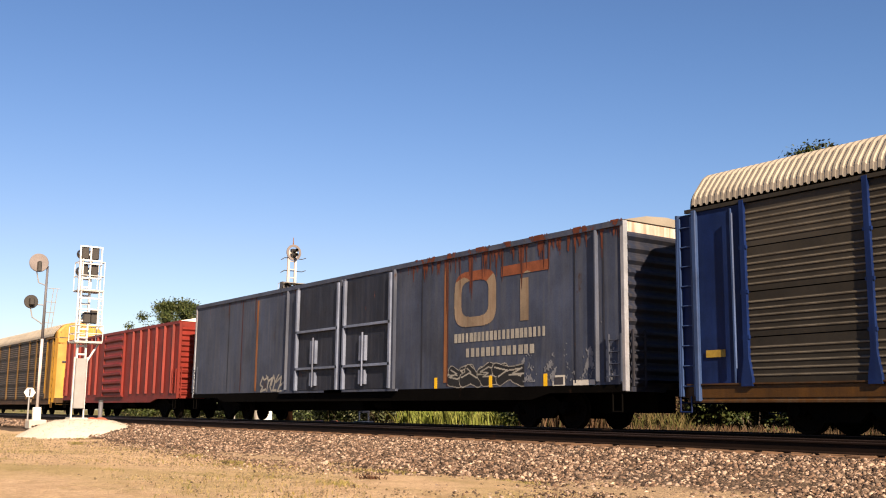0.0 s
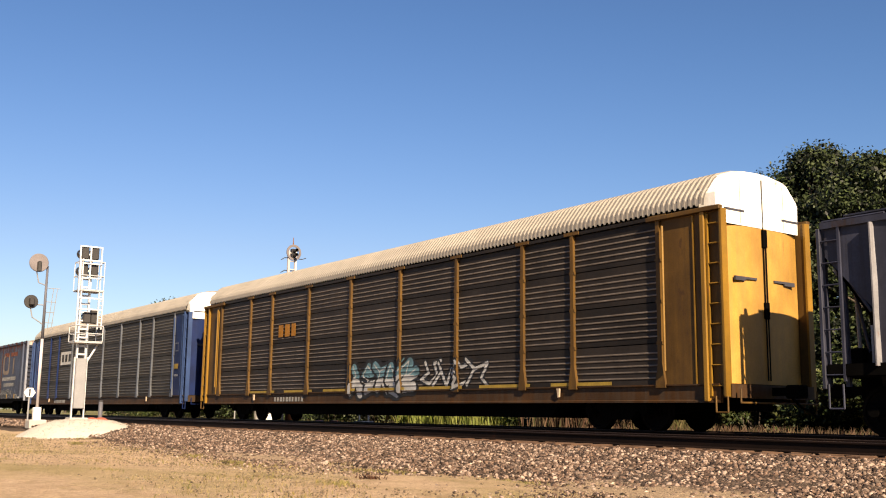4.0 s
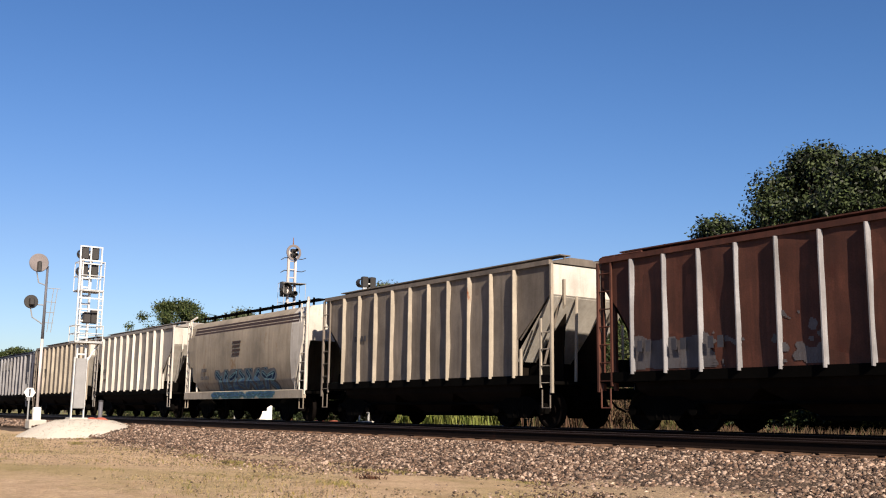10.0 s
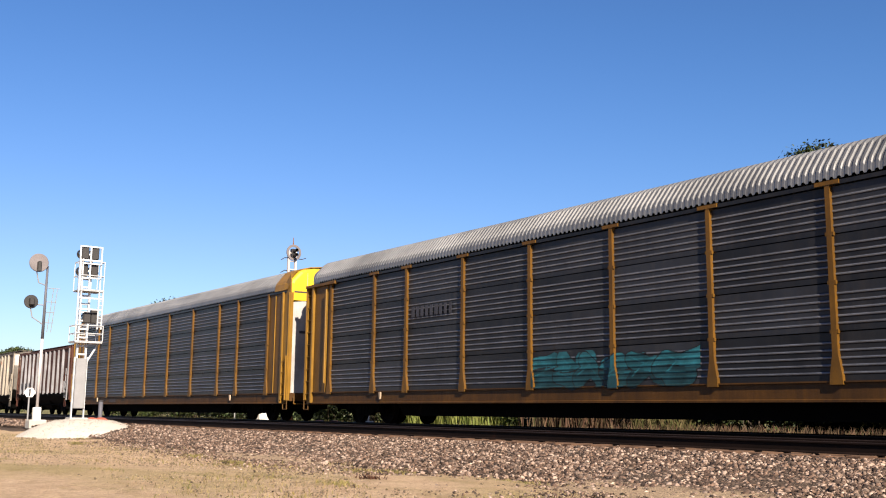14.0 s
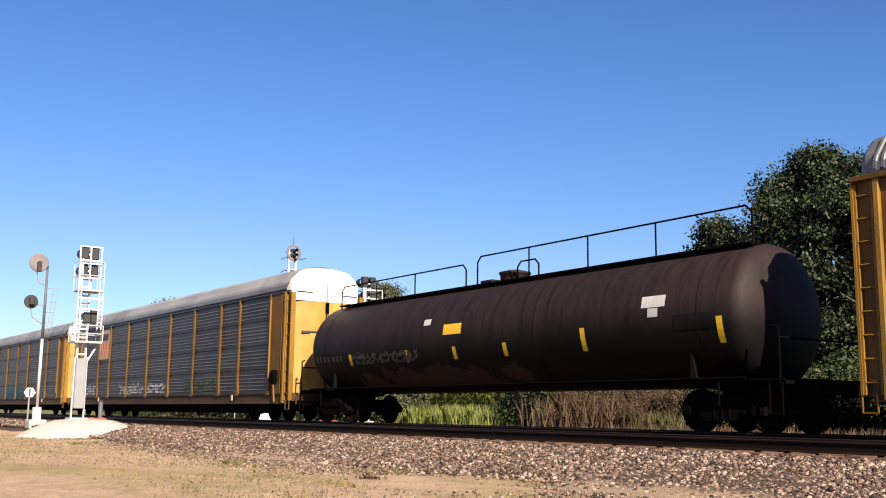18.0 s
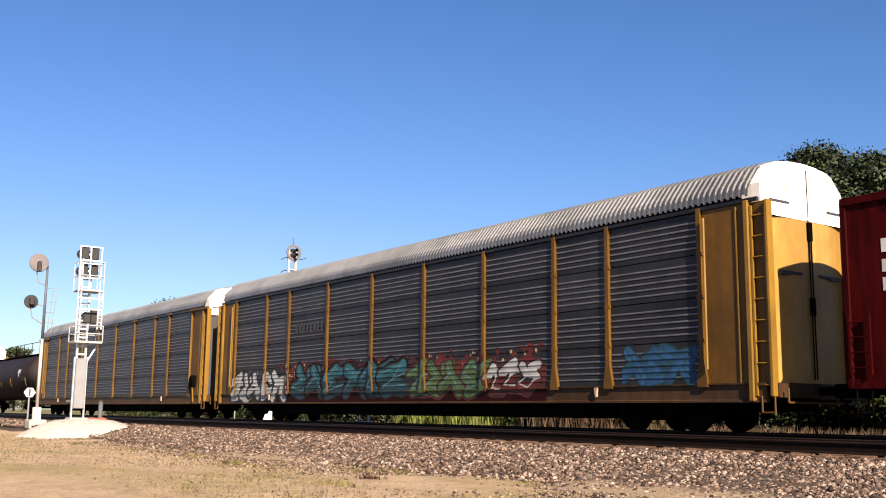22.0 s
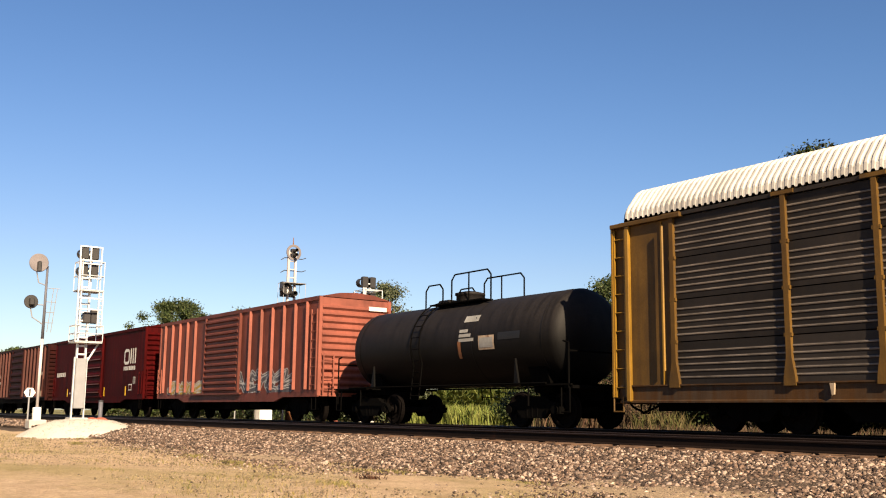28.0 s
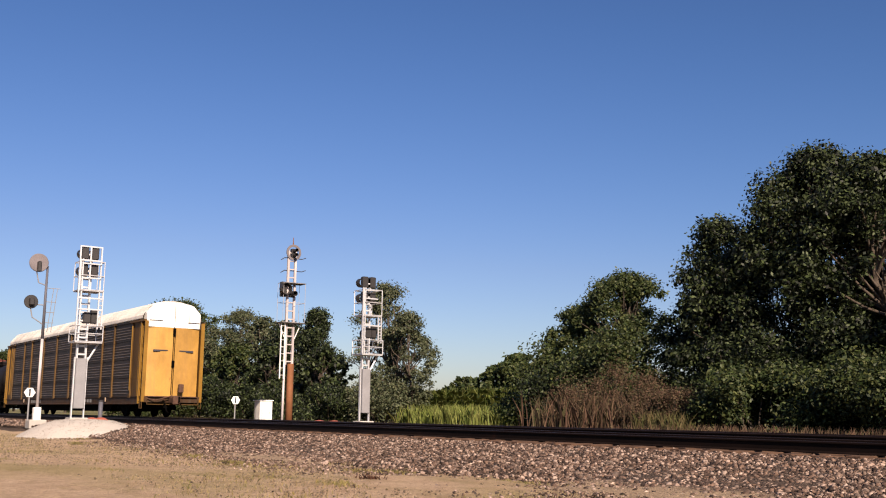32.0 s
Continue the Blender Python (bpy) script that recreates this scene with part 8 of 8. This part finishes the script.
for x, z0, z1 in ((-1.75, 1.2, 2.9), (1.5, 1.2, 3.6), (-2.35, 1.25, 1.75)):
    part("grab_iron", Shape().rod([(x, -1.46, z0), (x, -1.54, z0 + 0.03), (x, -1.54, z1 - 0.03), (x, -1.46, z1)], 0.022), M["pale_oxide"], c)
part("door_gear", Shape().cbox(-0.35, -0.05, -1.66, -1.56, 1.75, 2.35, 0.02).ring((-0.2, -1.62, 1.3), (-0.2, -1.62, 3.6), 0.03, 0.03, 8), M["dull_rust"], c, "door locking gear")
stain(c, -7.4, 7.4, 3.0, 4.25, flat_side(CY + 0.003), "grime_red", 78, 2.4, 0.5, 1.0, "dark grime runs under the roof edge", lambda gx, gz: 1.3 * np.clip((gz - 3.6) / 0.6, -1, 1))
stain(c, -7.4, 7.4, 1.05, 1.9, flat_side(CY + 0.003), "grime_red", 79, 2.0, 1.6, 1.1, "dark grime low on the side", lambda gx, gz: 0.9 * np.clip((1.5 - gz) / 0.4, -1, 1))
c, H = box_car(317.7, 332.9, "brown-red ribbed box car with graffiti", M["oxide"], 4.4, (-1.5, 1.6), [-6.96, -6.07, -5.17, -4.32, -3.4, -2.53, 1.95, 2.79, 3.64, 4.52, 5.36, 6.19, 6.99], "ribbed")
running_gear(c, H, H - 1.9)
bars(c, -5.85, -4.9, 2.48, 2.7, CY, M["mark_dull"], 3, 40)
bars(c, -5.9, -4.6, 2.05, 2.22, CY, M["mark_dull"], 5, 41)
bars(c, 5.45, 5.8, 2.48, 2.62, CY, M["mark_dull"], 3, 42)
bars(c, 6.25, 6.75, 2.48, 2.66, CY, M["mark_dull"], 4, 43)
spray(c, 1.9, 6.1, 1.02, 1.75, flat_side(CY), "spray_navy", "spray_black", 44, 4, "dark blue and black sprayed graffiti", 0.075, 0.03)
plate(c, "marking", 6.25, 6.9, 1.12, 1.48, CY, M["mark_gold"], "yellow worn patch")
c, H = box_car(334.8, 350.7, "red smooth-sided box car with white marks", M["cn_red2"], 4.38, (-1.6, 1.4), [], "ribbed")
running_gear(c, H, H - 2.0)
red_marks(c, 4.9, 6.7, 2.62, 3.4, (2.32, 2.52))
bars(c, -7.45, -5.6, 2.24, 2.48, CY, M["mark_white"], 9, 48)
for x, z0, z1 in ((-5.05, 1.05, 1.5), (-2.17, 1.05, 1.5), (1.85, 1.05, 1.52), (5.3, 1.05, 1.52)):
    plate(c, "marking", x, x + 0.14, z0, z1, CY, M["mark_yellow"], "yellow safety bar")
plate(c, "marking", 5.8, 6.27, 1.3, 1.62, CY, M["mark_white"], "white framed panel")
plate(c, "marking", 5.85, 6.22, 1.35, 1.57, CY - 0.005, M["cn_red2"])
bars(c, 6.42, 6.83, 1.62, 1.98, CY, M["mark_dull"], 3, 49)
bars(c, -2.9, -2.3, 2.2, 2.42, CY, M["mark_dull"], 5, 50)
bars(c, -4.6, -3.9, 1.2, 1.3, CY, M["mark_dull"], 4, 51)
c, H = box_car(352.8, 368.3, "faded orange-red ribbed box car with graffiti", M["salmon"], 4.34, (-2.15, 1.2), [-7.0, -6.1, -5.2, -4.3, -3.4, 2.2, 3.2, 4.15, 5.1, 6.0, 6.9], "fine", end_paint=M["salmon_sunlit"])
running_gear(c, H, H - 1.9)
spray(c, -6.4, -2.3, 0.95, 1.65, flat_side(CY), "mark_yellow_dull", "spray_white", 52, 6, "yellow and white sprayed graffiti", 0.1, 0.04)
spray(c, 1.3, 5.6, 0.95, 1.95, flat_side(CY), "spray_grey", "spray_white", 57, 5, "grey and white sprayed graffiti", 0.12, 0.035)
part("marking", Shape().box(H + 0.062, H + 0.066, 0.5, 1.25, 3.95, 4.1), M["mark_white"], c, "white panel on the end wall")
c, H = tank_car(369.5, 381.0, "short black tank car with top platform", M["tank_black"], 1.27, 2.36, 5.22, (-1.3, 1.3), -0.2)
on_tank(c, "marking", 1.05, 1.72, 2.9, 3.08, 1.27, 2.36, M["mark_dull"], "white painted patch")
for i in range(3):
    on_tank(c, "lettering", 0.95, 1.65 - 0.15 * i, 2.34 + 0.13 * i, 2.43 + 0.13 * i, 1.27, 2.36, M["mark_dull"])
on_tank(c, "placard", 1.86, 2.56, 2.08, 2.47, 1.27, 2.36, M["mark_gold"], "pale yellow placard")
on_tank(c, "placard", 1.92, 2.5, 2.14, 2.41, 1.274, 2.36, M["mark_dull"])
on_tank(c, "marking", 2.72, 3.65, 2.32, 2.52, 1.27, 2.36, M["spray_black"], "black painted patch")
on_tank(c, "marking", 0.9, 1.04, 1.88, 2.36, 1.27, 2.36, M["rust_steel"], "orange-brown streak")
c = auto_carrier(382.5, "last auto carrier with bright yellow end doors under a white cap", M["zinc_dirty"], M["white_roof"], M["yellow_old"], M["yellow_dark"], M["yellow_sunlit"], M["white_paint"], True, 14.3, 99.0, True)
bars(c, 4.85, 6.25, 0.72, 0.92, ZY, M["mark_dull"], 3, 61)
bars(c, -6.9, -4.4, 0.72, 0.9, ZY, M["mark_dull"], 9, 62)

part("coupler_head", Shape().cbox(14.3, 14.95, -0.2, 0.2, 0.66, 1.0, 0.05).cbox(14.85, 15.05, -0.22, 0.05, 0.62, 1.04, 0.04), M["coupler_rust"], c, "rust-pink coupler head")
part("uncoupling_lever", Shape().rod([(14.35, -1.25, 0.9), (14.5, -0.9, 0.82), (14.6, -0.1, 1.05)], 0.025), M["coupler_rust"], c)
part("air_hose", Shape().rod([(14.3, -0.45, 0.8), (14.6, -0.46, 0.62), (14.75, -0.42, 0.3), (14.68, -0.3, 0.22)], 0.04), M["black_steel"], c)
part("end_platform", Shape().box(14.2, 14.42, -1.25, 1.25, 0.98, 1.02), M["coupler_rust"], c, "rusty end step board")
part("end_lamp", Shape().cbox(14.34, 14.5, 0.25, 0.5, 1.2, 1.62, 0.03), M["coupler_rust"], c, "dull red end marker")


# ---- what moves ----
def motions():
    times = [i * 0.5 for i in range(65)]
    run = [travelled(t) for t in times]
    for car, x0 in TRAIN:
        walk(car, [(t, pose(x0 - s, TRACK_Y, 0)) for t, s in zip(times, run)])
    # every wheel rolls with the train; the wheelsets share one set of keys
    rows = [(i / FPS, pose(0, 0, 0, 0, -math.degrees(travelled(i / FPS) / WHEEL_R), 0)) for i in range(int(32 * FPS) + 1)]
    first = WHEELSETS[0]
    walk(first, rows)
    for w in WHEELSETS[1:]:
        w.rotation_mode = "QUATERNION"
        w.animation_data_create()
        w.animation_data.action = first.animation_data.action
        w.animation_data.action_slot = first.animation_data.action_slot


motions()
